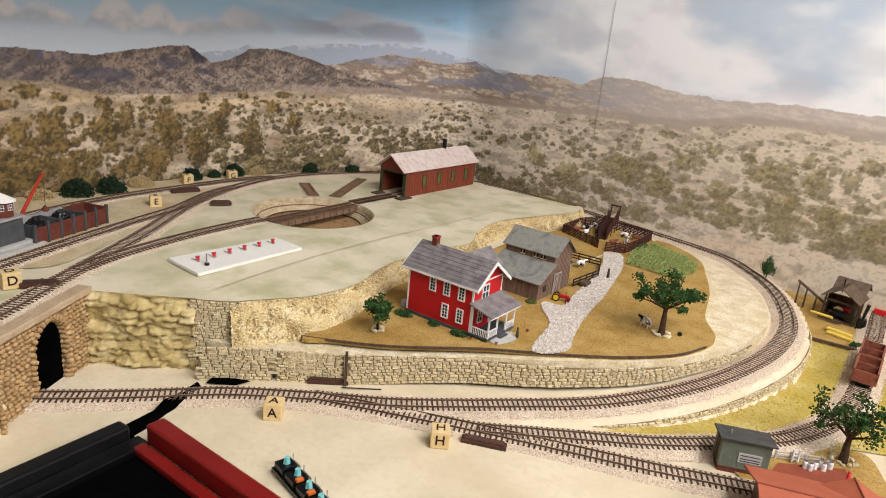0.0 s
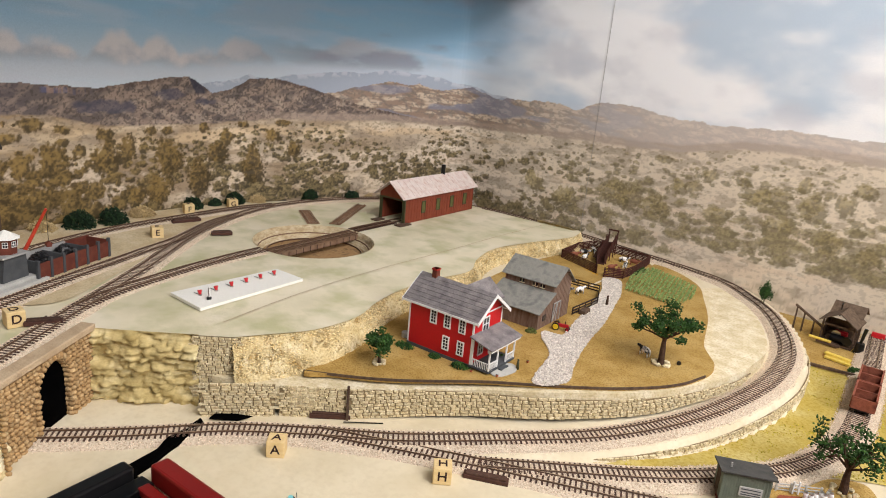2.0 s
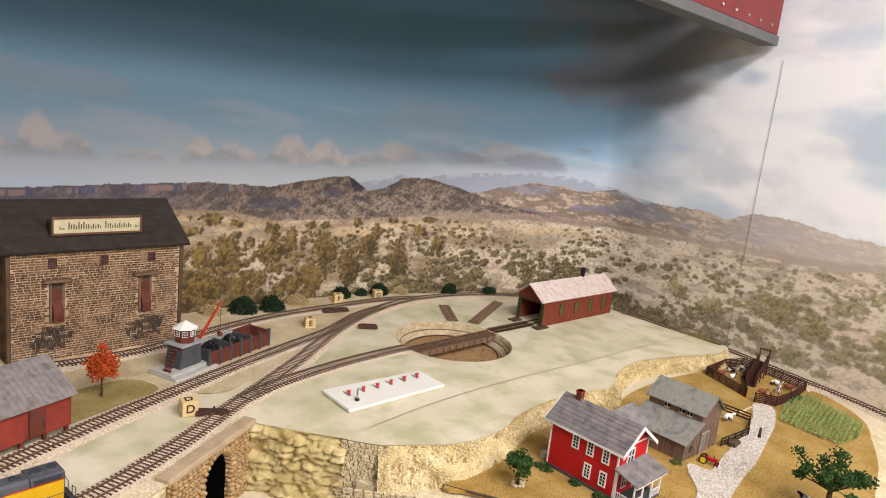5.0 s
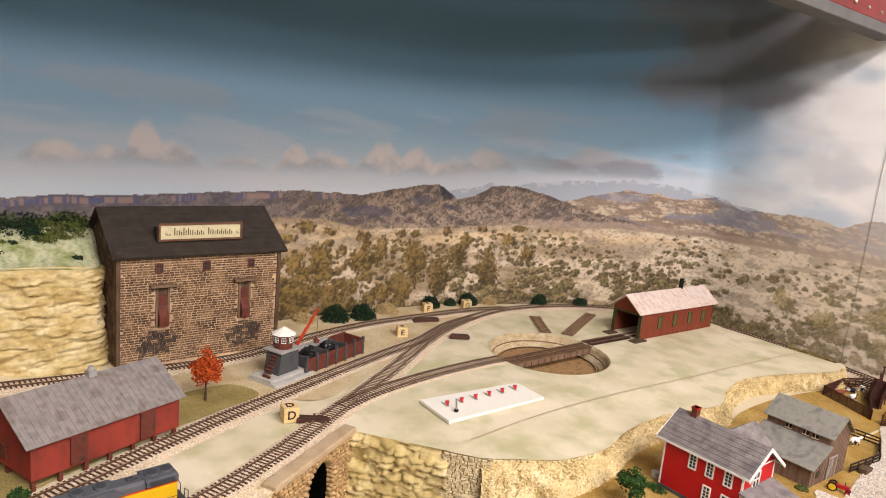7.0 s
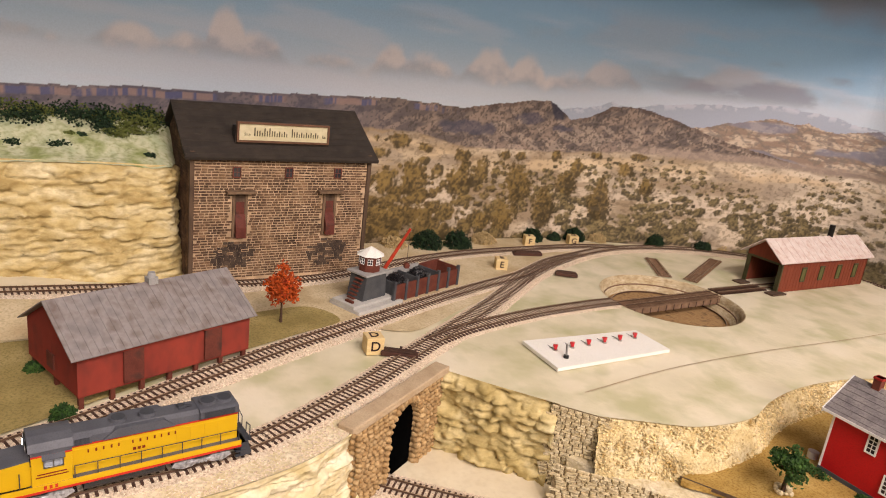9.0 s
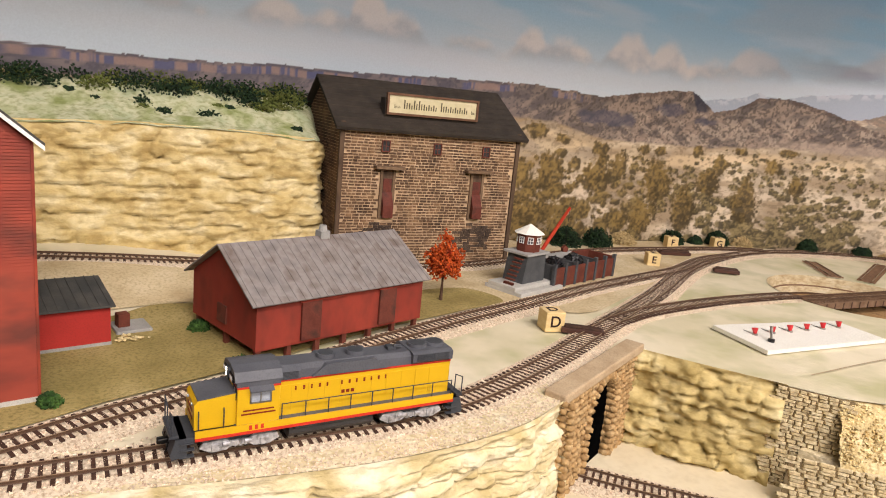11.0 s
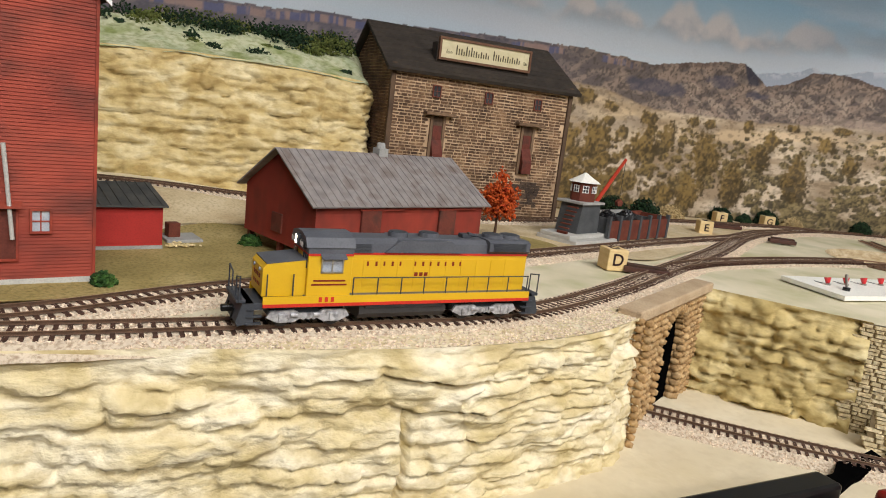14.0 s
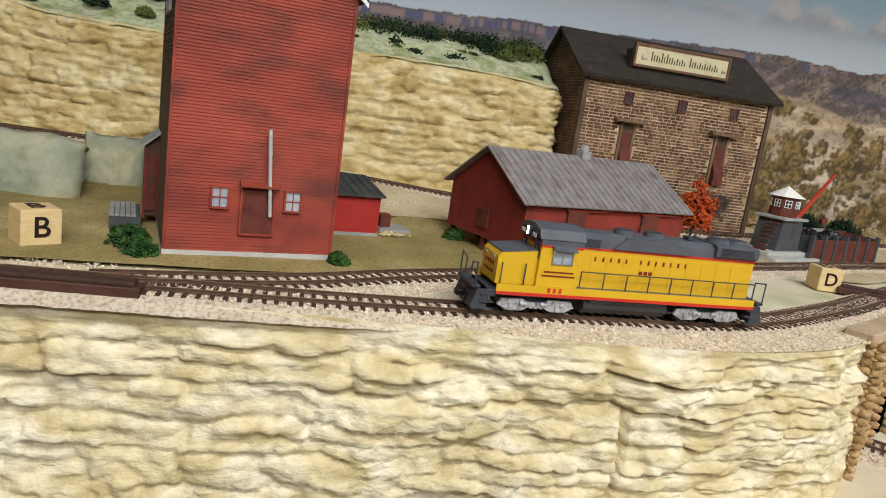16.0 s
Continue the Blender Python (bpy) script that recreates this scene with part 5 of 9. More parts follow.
# ---------------------------------------------------------------- tunnel mouth
def tunnel_portal():
    """Local x runs along the face, local -y is outward, z up from the lower line."""
    a, b = Vector((-0.5995, 0.352)), Vector((-0.690, 0.506))
    d = (b - a)
    L = d.length
    m = pose(a.x, a.y, -0.004, 0, 0, math.degrees(math.atan2(d.y, d.x)) )
    ob = thing("tunnel_portal", m, "tan rubble-stone tunnel portal with an arched opening", "tunnel")
    H, c, r, spring, T = 0.104, L * 0.565, 0.029, 0.055, 0.006
    # piers beside the opening and columns over the arch
    arch = [(c - r, 0.0), (c - r, spring)] + [(c - r * math.cos(t), spring + 0.036 * math.sin(t)) for t in np.linspace(0.15, math.pi - 0.15, 13)] + [(c + r, spring), (c + r, 0.0)]
    bm = box(0, c - r, 0, T, 0, H)
    box(c + r, L, 0, T, 0, H, bm)
    over = arch[1:-1]
    for (xa, za), (xb, zb) in zip(over, over[1:]):
        prism([(xa, za), (xb, zb), (xb, H), (xa, H)], "y", 0, T, bm)
    part("body", bm, "portal_body", ob)
    me = bpy.data.meshes.new("stone")
    bm = bmesh.new()
    bmesh.ops.create_icosphere(bm, subdivisions=1, radius=0.5)
    bm.to_mesh(me)
    bm.free()
    for f in me.polygons:
        f.use_smooth = True
    me.materials.append(M["portal_stone"])
    rng = np.random.default_rng(31)
    z = 0.002
    while z < H - 0.003:
        x = rng.uniform(-0.003, 0.0)
        while x < L:
            w = rng.uniform(0.006, 0.011)
            xm = x + w / 2
            x += w
            rr = math.hypot((xm - c) / (r + 0.009), max(0, z - spring) / 0.045) if z > spring else abs(xm - c) / (r + 0.009)
            if rr < 1.0 or not 0 < xm < L:
                continue
            share("stone", me, ob, Matrix.Translation((xm, -0.0005, z)) @ Matrix.Diagonal((w * 1.05, 0.006 * rng.uniform(0.8, 1.4), 0.0068, 1)))
        z += 0.0058
    for t in np.linspace(0, math.pi, 17):
        share("voussoir", me, ob, Matrix.Translation((c - (r + 0.005) * math.cos(t), -0.001, spring + 0.041 * math.sin(t))) @ Matrix.Rotation(t, 4, "Y") @ Matrix.Diagonal((0.011, 0.009, 0.0072, 1)))
    for z in np.arange(0.004, spring, 0.007):
        for sx in (-1, 1):
            share("jamb_stone", me, ob, Matrix.Translation((c + sx * (r + 0.004), -0.001, z)) @ Matrix.Diagonal((0.008, 0.010, 0.0078, 1)))
    for z in np.arange(0.004, spring + 0.004, 0.0068):
        for sx in (-1, 1):
            for y in (0.001, 0.009):
                share("reveal_stone", me, ob, Matrix.Translation((c + sx * (r + 0.0005), y + 0.002 * math.sin(z * 700), z)) @ Matrix.Diagonal((0.006, 0.0105, 0.0076, 1)))
    for t in np.linspace(0.1, math.pi - 0.1, 15):
        share("arch_stone", me, ob, Matrix.Translation((c - (r + 0.0005) * math.cos(t), 0.005, spring + 0.037 * math.sin(t))) @ Matrix.Rotation(t, 4, "Y") @ Matrix.Diagonal((0.006, 0.016, 0.0076, 1)))
    # the wing that turns toward the cliff
    for z in np.arange(0.003, H, 0.0062):
        for y in np.arange(-0.012, 0.004, 0.007):
            share("wing_stone", me, ob, Matrix.Translation((-0.001 + 0.002 * math.sin(z * 900), y, z)) @ Matrix.Diagonal((0.0062, 0.0085, 0.0070, 1)))
    part("cap", box(-0.004, L + 0.002, -0.006, 0.014, H - 0.003, H + 0.006, bevel=0.0015), "cap", ob, "smooth tan capping slab")
    # no hollow here: the tunnel's darkness is the black of a solid block
    part("tunnel_plug", prism([(x, z) for x, z in arch], "y", T + 0.0005, 0.11), "void", ob, "solid plug coloured black for the unlit tunnel inside")
    return ob


portal = tunnel_portal()

# ---------------------------------------------------------------- turntable
tt = thing("turntable", pose(TT_C[0], TT_C[1], 0), "sunken model turntable pit with a brown timber bridge", "turntable")
bm = bmesh.new()
ring = np.linspace(0, 2 * math.pi, 73)
prof = [(TT_R + 0.001, UP - 0.0005), (TT_R - 0.001, UP - 0.001), (TT_R - 0.004, 0.088), (TT_R - 0.0045, 0.084), (TT_R - 0.014, 0.083), (TT_R - 0.016, 0.072), (0.0, 0.070)]
P = np.array([[(r * math.cos(a), r * math.sin(a), z) for a in ring] for r, z in prof])
grid_mesh("pit_wall", P[:, ::-1], surf("pit_plaster", [(176, 154, 116), (196, 178, 142), (206, 192, 160)], 60, 0.9, 0.002, 260, fine=(140, 112, 74), fscale=140, famount=0.5, stretch=(1, 1, 2.5)), kind="", parent=tt)
pit = bmesh.new()
bmesh.ops.create_circle(pit, cap_ends=True, radius=TT_R - 0.016, segments=48, matrix=Matrix.Translation((0, 0, 0.0725)))
part("pit_floor", pit, surf("rusty_pit_floor", [(146, 112, 72), (170, 136, 92), (116, 88, 58)], 90, 0.9, 0.001, 300), tt)
rail_ring = np.array([[(r * math.cos(a), r * math.sin(a), z) for a in ring] for r, z in ((0.098, 0.0735), (0.098, 0.0765), (0.0965, 0.0765), (0.0965, 0.0735))])
grid_mesh("ring_rail", rail_ring, "rail", kind="", smooth=False, parent=tt)
ledge_ring = np.array([[(r * math.cos(a), r * math.sin(a), z) for a in ring] for r, z in ((0.1120, 0.0832), (0.1120, 0.0856), (0.1108, 0.0856), (0.1108, 0.0832))])
grid_mesh("ledge_rail", ledge_ring, "rust_rail", kind="", smooth=False, parent=tt)
bridge = part("bridge", box(-0.011, 0.011, -0.117, 0.117, 0.088, 0.0975), "bridge_wood", tt, "brown timber bridge deck", m=pose(0, 0, 0, 0, 0, 1.5))
for k in range(36):
    part("plank", box(-0.0165, 0.0165, -0.1155 + k * 0.0065, -0.1130 + k * 0.0065, 0.0976, 0.0996), "bridge_wood", bridge)
for sx in (-1, 1):
    part("rail", box(sx * 0.00825 - 0.0005, sx * 0.00825 + 0.0005, -0.116, 0.116, 0.0997, 0.1020), "rail", bridge)
    part("girder", box(sx * 0.0165 - 0.001, sx * 0.0165 + 0.001, -0.112, 0.112, 0.087, 0.0965), "bridge_wood", bridge)
    for k in range(12):
        part("brace", box(sx * 0.0178 - 0.0006, sx * 0.0178 + 0.0006, -0.105 + k * 0.019, -0.1035 + k * 0.019, 0.086, 0.096), "sleeper", bridge)
for (ax, ay), (bx, by), g in (((-0.915, 1.115), (-1.015, 1.180), 1), ((-0.885, 1.150), (-0.985, 1.345), 1)):
    st = thing("track_stub", None, "short loose stub of weathered rail by the turntable", "railway track", "track stubs")
    v = Vector((bx - ax, by - ay, 0))
    n = Vector((-v.y, v.x, 0)).normalized()
    L = v.length
    for sx in (-1, 1):
        o = n * 0.00825 * sx
        part("rail", cyl(Vector((ax, ay, UP + 0.0035)) + o, Vector((bx, by, UP + 0.0035)) + o, 0.0009, n=6), "rail", st)
    for k in np.arange(0.003, L, 0.0105):
        c = Vector((ax, ay, UP + 0.0015)) + v / L * k
        part("sleeper", box(-0.0012, 0.0012, -0.0135, 0.0135, -0.001, 0.001, m=Matrix.Translation(c) @ Matrix.Rotation(math.atan2(v.y, v.x), 4, "Z")), "rust_rail", st)
st = thing("track_stub", None, "short run of rail from the turntable into the engine house", "railway track", "track stubs")
for sx in (-1, 1):
    part("rail", box(-0.829 + sx * 0.00825 - 0.0005, -0.829 + sx * 0.00825 + 0.0005, 1.149, 1.40, UP + 0.001, UP + 0.004), "rail", st)
for k in np.arange(1.152, 1.285, 0.007):
    part("sleeper", box(-0.845, -0.813, k, k + 0.0026, UP - 0.0005, UP + 0.0016), "sleeper", st)
for x0, x1, y0, y1 in ((-0.805, -0.785, 1.26, 1.30), (-0.873, -0.853, 1.255, 1.285)):
    mesh_ob("timber_offcut", box(x0, x1, y0, y1, UP - 0.0005, UP + 0.0025, bevel=0.0006), "wood_dark", None, "flat dark brown timber offcut by the engine house", "timber", "timber offcuts")

# ---------------------------------------------------------------- control panel on the plateau
panel_pts = [(-0.727, 0.646), (-0.646, 0.642), (-0.650, 0.842), (-0.716, 0.842)]
panel = thing("control_panel", None, "white foam board panel with a row of red switch knobs", "control panel")
part("board", prism(panel_pts, "z", UP + 0.0005, UP + 0.0052), "foam", panel)
for k in range(6):
    x, y = -0.690 - 0.003 * k / 5, 0.672 + 0.029 * k
    knob = part("switch", cyl((x, y, UP + 0.0052), (x, y, UP + 0.0068), 0.0030, n=12), "steel", panel)
    part("knob", cyl((x, y, UP + 0.0068), (x - 0.0015, y, UP + 0.0130), 0.0018, 0.0036, n=12), "knob_red", knob, "glossy red knob")
    part("label_bar", box(x - 0.016, x - 0.006, y - 0.0007, y + 0.0007, UP + 0.0052, UP + 0.0055), "shelf_grey", panel)
lever = part("switch", cyl((-0.668, 0.672, UP + 0.0052), (-0.668, 0.672, UP + 0.0085), 0.0036, n=12), "black", panel)
part("lever", cyl((-0.668, 0.672, UP + 0.0085), (-0.675, 0.677, UP + 0.020), 0.0013, 0.0018, n=8), "steel", lever, "short steel toggle lever")


# ---------------------------------------------------------------- letter blocks
def glyph(ch, size):
    cu = bpy.data.curves.new("letter", "FONT")
    cu.body, cu.size, cu.align_x, cu.align_y, cu.extrude, cu.offset = ch, size, "CENTER", "CENTER", 0.0002, size * 0.012
    tmp = bpy.data.objects.new("letter", cu)
    me = bpy.data.meshes.new_from_object(tmp)
    bpy.data.objects.remove(tmp)
    me.materials.clear()
    me.materials.append(M["letter"])
    return me


def letter_block(ch, x, y, z, turn, s=0.022):
    ob = thing("letter_block", pose(x, y, z, 0, 0, turn), f"pale maple cube block marked with a dark letter {ch}", "block", "letter blocks")
    part("cube", box(-s / 2, s / 2, -s / 2, s / 2, 0, s, bevel=0.001), "block", ob)
    g = glyph(ch, s * 0.78)
    share("letter", g, ob, Matrix.Translation((0, -s / 2 - 0.0002, s / 2)) @ Matrix.Rotation(math.pi / 2, 4, "X"))
    share("letter", g, ob, Matrix.Translation((0, 0, s + 0.0002)))
    return ob


letter_block("A", -0.412, 0.586, float(low_ground(-0.412, 0.586)), 38)
letter_block("H", -0.229, 0.681, float(low_ground(-0.229, 0.681)), 36)
letter_block("D", -0.757, 0.442, UP, 82)
letter_block("E", -1.012, 0.800, UP, 66, 0.021)
letter_block("F", -1.138, 0.953, UP, 70, 0.021)
letter_block("G", -1.130, 1.062, UP, 70, 0.021)
letter_block("B", -0.648, -0.205, UP + 0.001, 128, 0.023)


def switch_machine(x, y, z, turn, L=0.045):
    ob = thing("switch_machine", pose(x, y, z, 0, 0, turn), "dark brown points motor beside the rails", "points motor", "points motors")
    part("case", box(-L / 2, L / 2, -0.006, 0.006, 0, 0.006, bevel=0.0008), "motor_brown", ob)
    part("lid", box(-L / 2 + 0.003, L / 2 - 0.003, -0.0045, 0.0045, 0.006, 0.0085, bevel=0.0006), "sleeper", ob)
    part("throw_bar", box(-0.0015, 0.0015, 0.006, 0.022, 0.001, 0.003), "sleeper", ob)


switch_machine(-0.735, 0.468, UP + 0.001, 59)
switch_machine(-0.425, 0.690, 0.001, 40, 0.055)
switch_machine(-0.190, 0.718, 0.002, 24, 0.055)
switch_machine(-1.075, 0.905, UP + 0.001, 78, 0.06)
switch_machine(-0.955, 0.905, UP + 0.001, 60, 0.04)
switch_machine(-0.558, -0.16, UP + 0.001, 90, 0.08)


# ---------------------------------------------------------------- building helpers
def clap(parent, material, width, z0, z1, pitch, depth=0.0007, gable=None, x0=0.0, m=None):
    """Lapped boards on a wall that faces -y, from x0 over width; gable: (eave z, ridge z) narrows them to a peak."""
    def ends(h):
        k = 0.0
        if gable and h > gable[0]:
            k = min(1.0, (h - gable[0]) / (gable[1] - gable[0])) * width / 2
        return x0 + k, x0 + width - k
    z = z0
    while z < z1 - 1e-6:
        t = min(z + pitch, z1)
        (a, b), (c, d) = ends(z), ends(t)
        bm = bmesh.new()
        v = [bm.verts.new(p) for p in ((a, -depth, z), (b, -depth, z), (d, -0.0001, t), (c, -0.0001, t), (a, 0, z), (b, 0, z))]
        bm.faces.new((v[0], v[1], v[2], v[3]))
        bm.faces.new((v[4], v[5], v[1], v[0]))
        part("board", bm, material, parent, m=m)
        z = t


def seam_roof(parent, name, x0, x1, y0, z0, y1, z1, material, ribs=0, t=0.0012):
    """A roof slope from the eave (y0, z0) to the ridge (y1, z1), with raised ribs."""
    d = Vector((0, y1 - y0, z1 - z0))
    n = Vector((0, -(z1 - z0), (y1 - y0))).normalized() * (1 if y1 > y0 else -1)
    bm = prism([(y0, z0), (y1, z1), (y1 + n.y * t, z1 + n.z * t), (y0 + n.y * t, z0 + n.z * t)], "x", x0, x1)
    roof = part(name, bm, material, parent)
    for k in range(ribs):
        x = x0 + (x1 - x0) * (k + 0.5) / ribs
        part("seam", prism([(y0 + n.y * t, z0 + n.z * t), (y1 + n.y * t, z1 + n.z * t), (y1 + n.y * (t + 0.0006), z1 + n.z * (t + 0.0006)), (y0 + n.y * (t + 0.0006), z0 + n.z * (t + 0.0006))], "x", x - 0.0004, x + 0.0004), material, roof)
    return roof


def window(parent, x, z, w, h, frame, pane, cols=2, rows=2, y=0.0, t=0.0012, bar=0.0007):
    """A framed window on a wall that faces -y, its centre at x, z."""
    f = part("window", box(x - w / 2, x + w / 2, y - 0.0006, y + 0.0002, z - h / 2, z + h / 2), pane, parent)
    bm = bmesh.new()
    for a, b, c, d in ((x - w / 2 - t, x - w / 2, z - h / 2 - t, z + h / 2 + t), (x + w / 2, x + w / 2 + t, z - h / 2 - t, z + h / 2 + t), (x - w / 2, x + w / 2, z - h / 2 - t, z - h / 2), (x - w / 2, x + w / 2, z + h / 2, z + h / 2 + t)):
        box(a, b, y - 0.0018, y + 0.0004, c, d, bm)
    part("window_frame", bm, frame, f)
    bm = bmesh.new()
    for k in range(1, cols):
        xx = x - w / 2 + w * k / cols
        box(xx - bar / 2, xx + bar / 2, y - 0.0012, y, z - h / 2, z + h / 2, bm)
    for k in range(1, rows):
        zz = z - h / 2 + h * k / rows
        box(x - w / 2, x + w / 2, y - 0.0012, y, zz - bar / 2, zz + bar / 2, bm)
    if cols > 1 or rows > 1:
        part("glazing_bar", bm, frame, f)
    return f


# ---------------------------------------------------------------- brick warehouse
def warehouse():
    """Local x along the front to the right, -y out of the front; the front stands at x = -1.03 in the room."""
    ob = thing("brick_warehouse", pose(-1.030, 0.274, UP + 0.003, 0, 0, 92.5), "old brown brick warehouse with dark gabled roof and two chutes", "warehouse")
    W, H, R, D = 0.268, 0.188, 0.240, 0.165
    gab = [(0, -0.004), (D, -0.004), (D, H), (D * 0.56, R), (0, H)]
    part("wall", prism(gab, "x", 0.0, W), "mortar_pale", ob)
    doors = [(0.068, 0.062, 0.128), (0.205, 0.062, 0.128)]
    rng = np.random.default_rng(6)
    me = bpy.data.meshes.new("brick")
    k = 0.9
    V0 = np.array([(-.5, 0, -.5), (.5, 0, -.5), (.5, 0, .5), (-.5, 0, .5), (-.5 * k, -1, -.5 * k), (.5 * k, -1, -.5 * k), (.5 * k, -1, .5 * k), (-.5 * k, -1, .5 * k)])
    F0 = np.array([(4, 5, 6, 7), (0, 1, 5, 4), (1, 2, 6, 5), (2, 3, 7, 6), (3, 0, 4, 7)])
    me.from_pydata([tuple(v) for v in V0], [], [tuple(f) for f in F0])
    me.materials.append(M["brick"])
    rest_v, rest_f, made, row, soot_v, soot_f = [], [], 0, 0, [], []
    z = 0.002
    while z < H - 0.002:
        h = 0.0040
        x = 0.006 - rng.uniform(0, 0.004)
        while x < W - 0.005:
            w = rng.uniform(0.0045, 0.0115)
            xm = x + w / 2
            x += w
            if xm < 0.006 or xm > W - 0.006:
                continue
            if any(abs(xm - c) < 0.0135 and a - 0.004 < z < b + 0.006 for c, a, b in doors):
                continue
            dep = 0.0009 * rng.uniform(0.5, 1.6)
            near = min(math.hypot((xm - c) / 0.036, (z - 0.034) / 0.026) for c in (0.062, 0.205)) + 0.5 * (float(NZ.fbm(np.array(xm * 60), np.array(z * 60), 3)) - 0.5)
            hh = h * rng.uniform(0.46, 0.74)
            q = V0 * (w - 0.0009, dep, hh) + (xm, 0, z + rng.uniform(-0.0003, 0.0003))
            if near < 0.85 and rng.random() < 0.8:
                q = V0 * (w - 0.0003, dep, h * 0.97) + (xm, 0, z)
                soot_f.append(F0 + 8 * len(soot_v))
                soot_v.append(q)
            elif made < 300 and 0.05 < z < 0.16 and rng.random() < 0.4:
                share("brick", me, ob, Matrix.Translation((xm, 0, z)) @ Matrix.Diagonal((w * 0.86, dep, h * 0.74, 1)))
                made += 1
            else:
                rest_f.append(F0 + 8 * len(rest_v))
                rest_v.append(q)
        z += h
    soup("brickwork", np.vstack(rest_v), np.vstack(rest_f), "brick_j", kind="stuff", parent=ob)
    so = soup("sooty_brickwork", np.vstack(soot_v), np.vstack(soot_f), "soot", kind="stuff", parent=ob)
    tagged(so, "soot-blackened bricks under the chutes")
    # side wall bricks, towards the cliff
    sv, sf = [], []
    z = 0.002
    while z < 0.236:
        y = rng.uniform(0, 0.004)
        top = D if z < H else D
        while y < D - 0.004:
            w = rng.uniform(0.005, 0.0085)
            lim = H + (R - H) * min(y / (D * 0.56), (D - y) / (D * 0.44))
            if z + 0.003 < lim:
                q = V0 * (w * 0.92, 0.0009, 0.0034)
                q = np.column_stack([-0.0 + q[:, 1], y + w / 2 - q[:, 0], z + q[:, 2]])
                sf.append(F0 + 8 * len(sv))
                sv.append(q)
            y += w
        z += 0.0040
    soup("side_brickwork", np.vstack(sv), np.vstack(sf), "brick_j", kind="stuff", parent=ob)
    for x in (-0.002, W - 0.004):
        part("corner_post", box(x, x + 0.006, -0.003, 0.003, -0.003, H), "wood_dark", ob)
    part("roof", prism([(-0.012, H - 0.007), (D * 0.56, R + 0.004), (D * 0.56, R), (-0.010, H - 0.011)], "x", -0.010, W + 0.010), "slate", ob, "dark brown paper roof")
    part("roof", prism([(D + 0.010, H - 0.006), (D * 0.56, R + 0.004), (D * 0.56, R), (D + 0.008, H - 0.010)], "x", -0.010, W + 0.010), "slate", ob)
    for k in range(9):
        t = (k + 0.5) / 9
        y, zz = -0.012 + (D * 0.56 + 0.012) * t, H - 0.007 + (R + 0.011 - H) * t
        part("roof_lap", box(-0.010, W + 0.010, y, y + 0.0008, zz, zz + 0.0009), "slate", ob)
    for x in (0.062, 0.138, 0.215):
        window(ob, x, 0.159, 0.0095, 0.013, "brown_red", "glass_dark", 2, 2, y=-0.001)
    for c, a, b in doors:
        dr = part("loading_door", box(c - 0.0105, c + 0.0105, -0.0012, 0.001, a, b), "wood_dark", ob, "tall timber loading door frame")
        part("door_leaf", box(c - 0.006, c + 0.006, -0.0022, -0.001, a + 0.026, b - 0.012), "door_rust", dr, "rusty red door leaf")
        for sx in (-1, 1):
            part("door_post", box(c + sx * 0.009 - 0.0018, c + sx * 0.009 + 0.0018, -0.003, 0.0, a, b), "chute_wood", dr)
        part("chute", prism([(-0.002, a + 0.036), (-0.011, a + 0.018), (-0.011, a + 0.002), (-0.002, a + 0.008)], "x", c - 0.0072, c + 0.0072), "door_rust", dr, "rusty coal chute")
        part("lintel", box(c - 0.021, c + 0.021, -0.012, 0.001, b + 0.001, b + 0.005, bevel=0.0006), "chute_wood", dr)
    sx0, sx1, sz0, sz1, sy = 0.066, 0.198, 0.203, 0.226, 0.010
    sign = part("sign", box(sx0, sx1, sy, sy + 0.003, sz0, sz1), "sign_board", ob, "long cream signboard in a brown frame")
    bm = bmesh.new()
    for a, b, c, d in ((sx0 - 0.003, sx1 + 0.003, sz1, sz1 + 0.003), (sx0 - 0.003, sx1 + 0.003, sz0 - 0.003, sz0), (sx0 - 0.003, sx0, sz0, sz1), (sx1, sx1 + 0.003, sz0, sz1)):
        box(a, b, sy - 0.002, sy + 0.004, c, d, bm)
    part("sign_frame", bm, "gold_trim", sign)
    part("sign_support", box(sx0 - 0.004, sx1 + 0.004, sy + 0.003, sy + 0.020, sz0 - 0.012, sz1 - 0.004), "slate", sign)
    x = sx0 + 0.008
    for word, hgt in ((3, 0.0050), (7, 0.0120), (6, 0.0120), (2, 0.0050)):
        for i in range(word):
            tall = hgt * (1.0 if i == 0 or (word == 7 and i in (2, 3)) else 0.66)
            wl = hgt * 0.14
            part("letter_bar", box(x, x + wl, sy - 0.0004, sy, sz0 + 0.006, sz0 + 0.006 + tall), "sign_letter", sign)
            part("letter_bar", box(x + wl * 2.2, x + wl * 3.0, sy - 0.0004, sy, sz0 + 0.006, sz0 + 0.006 + tall * 0.66), "sign_letter", sign)
            x += wl * 4.3
        x += 0.0045
    return ob


warehouse()


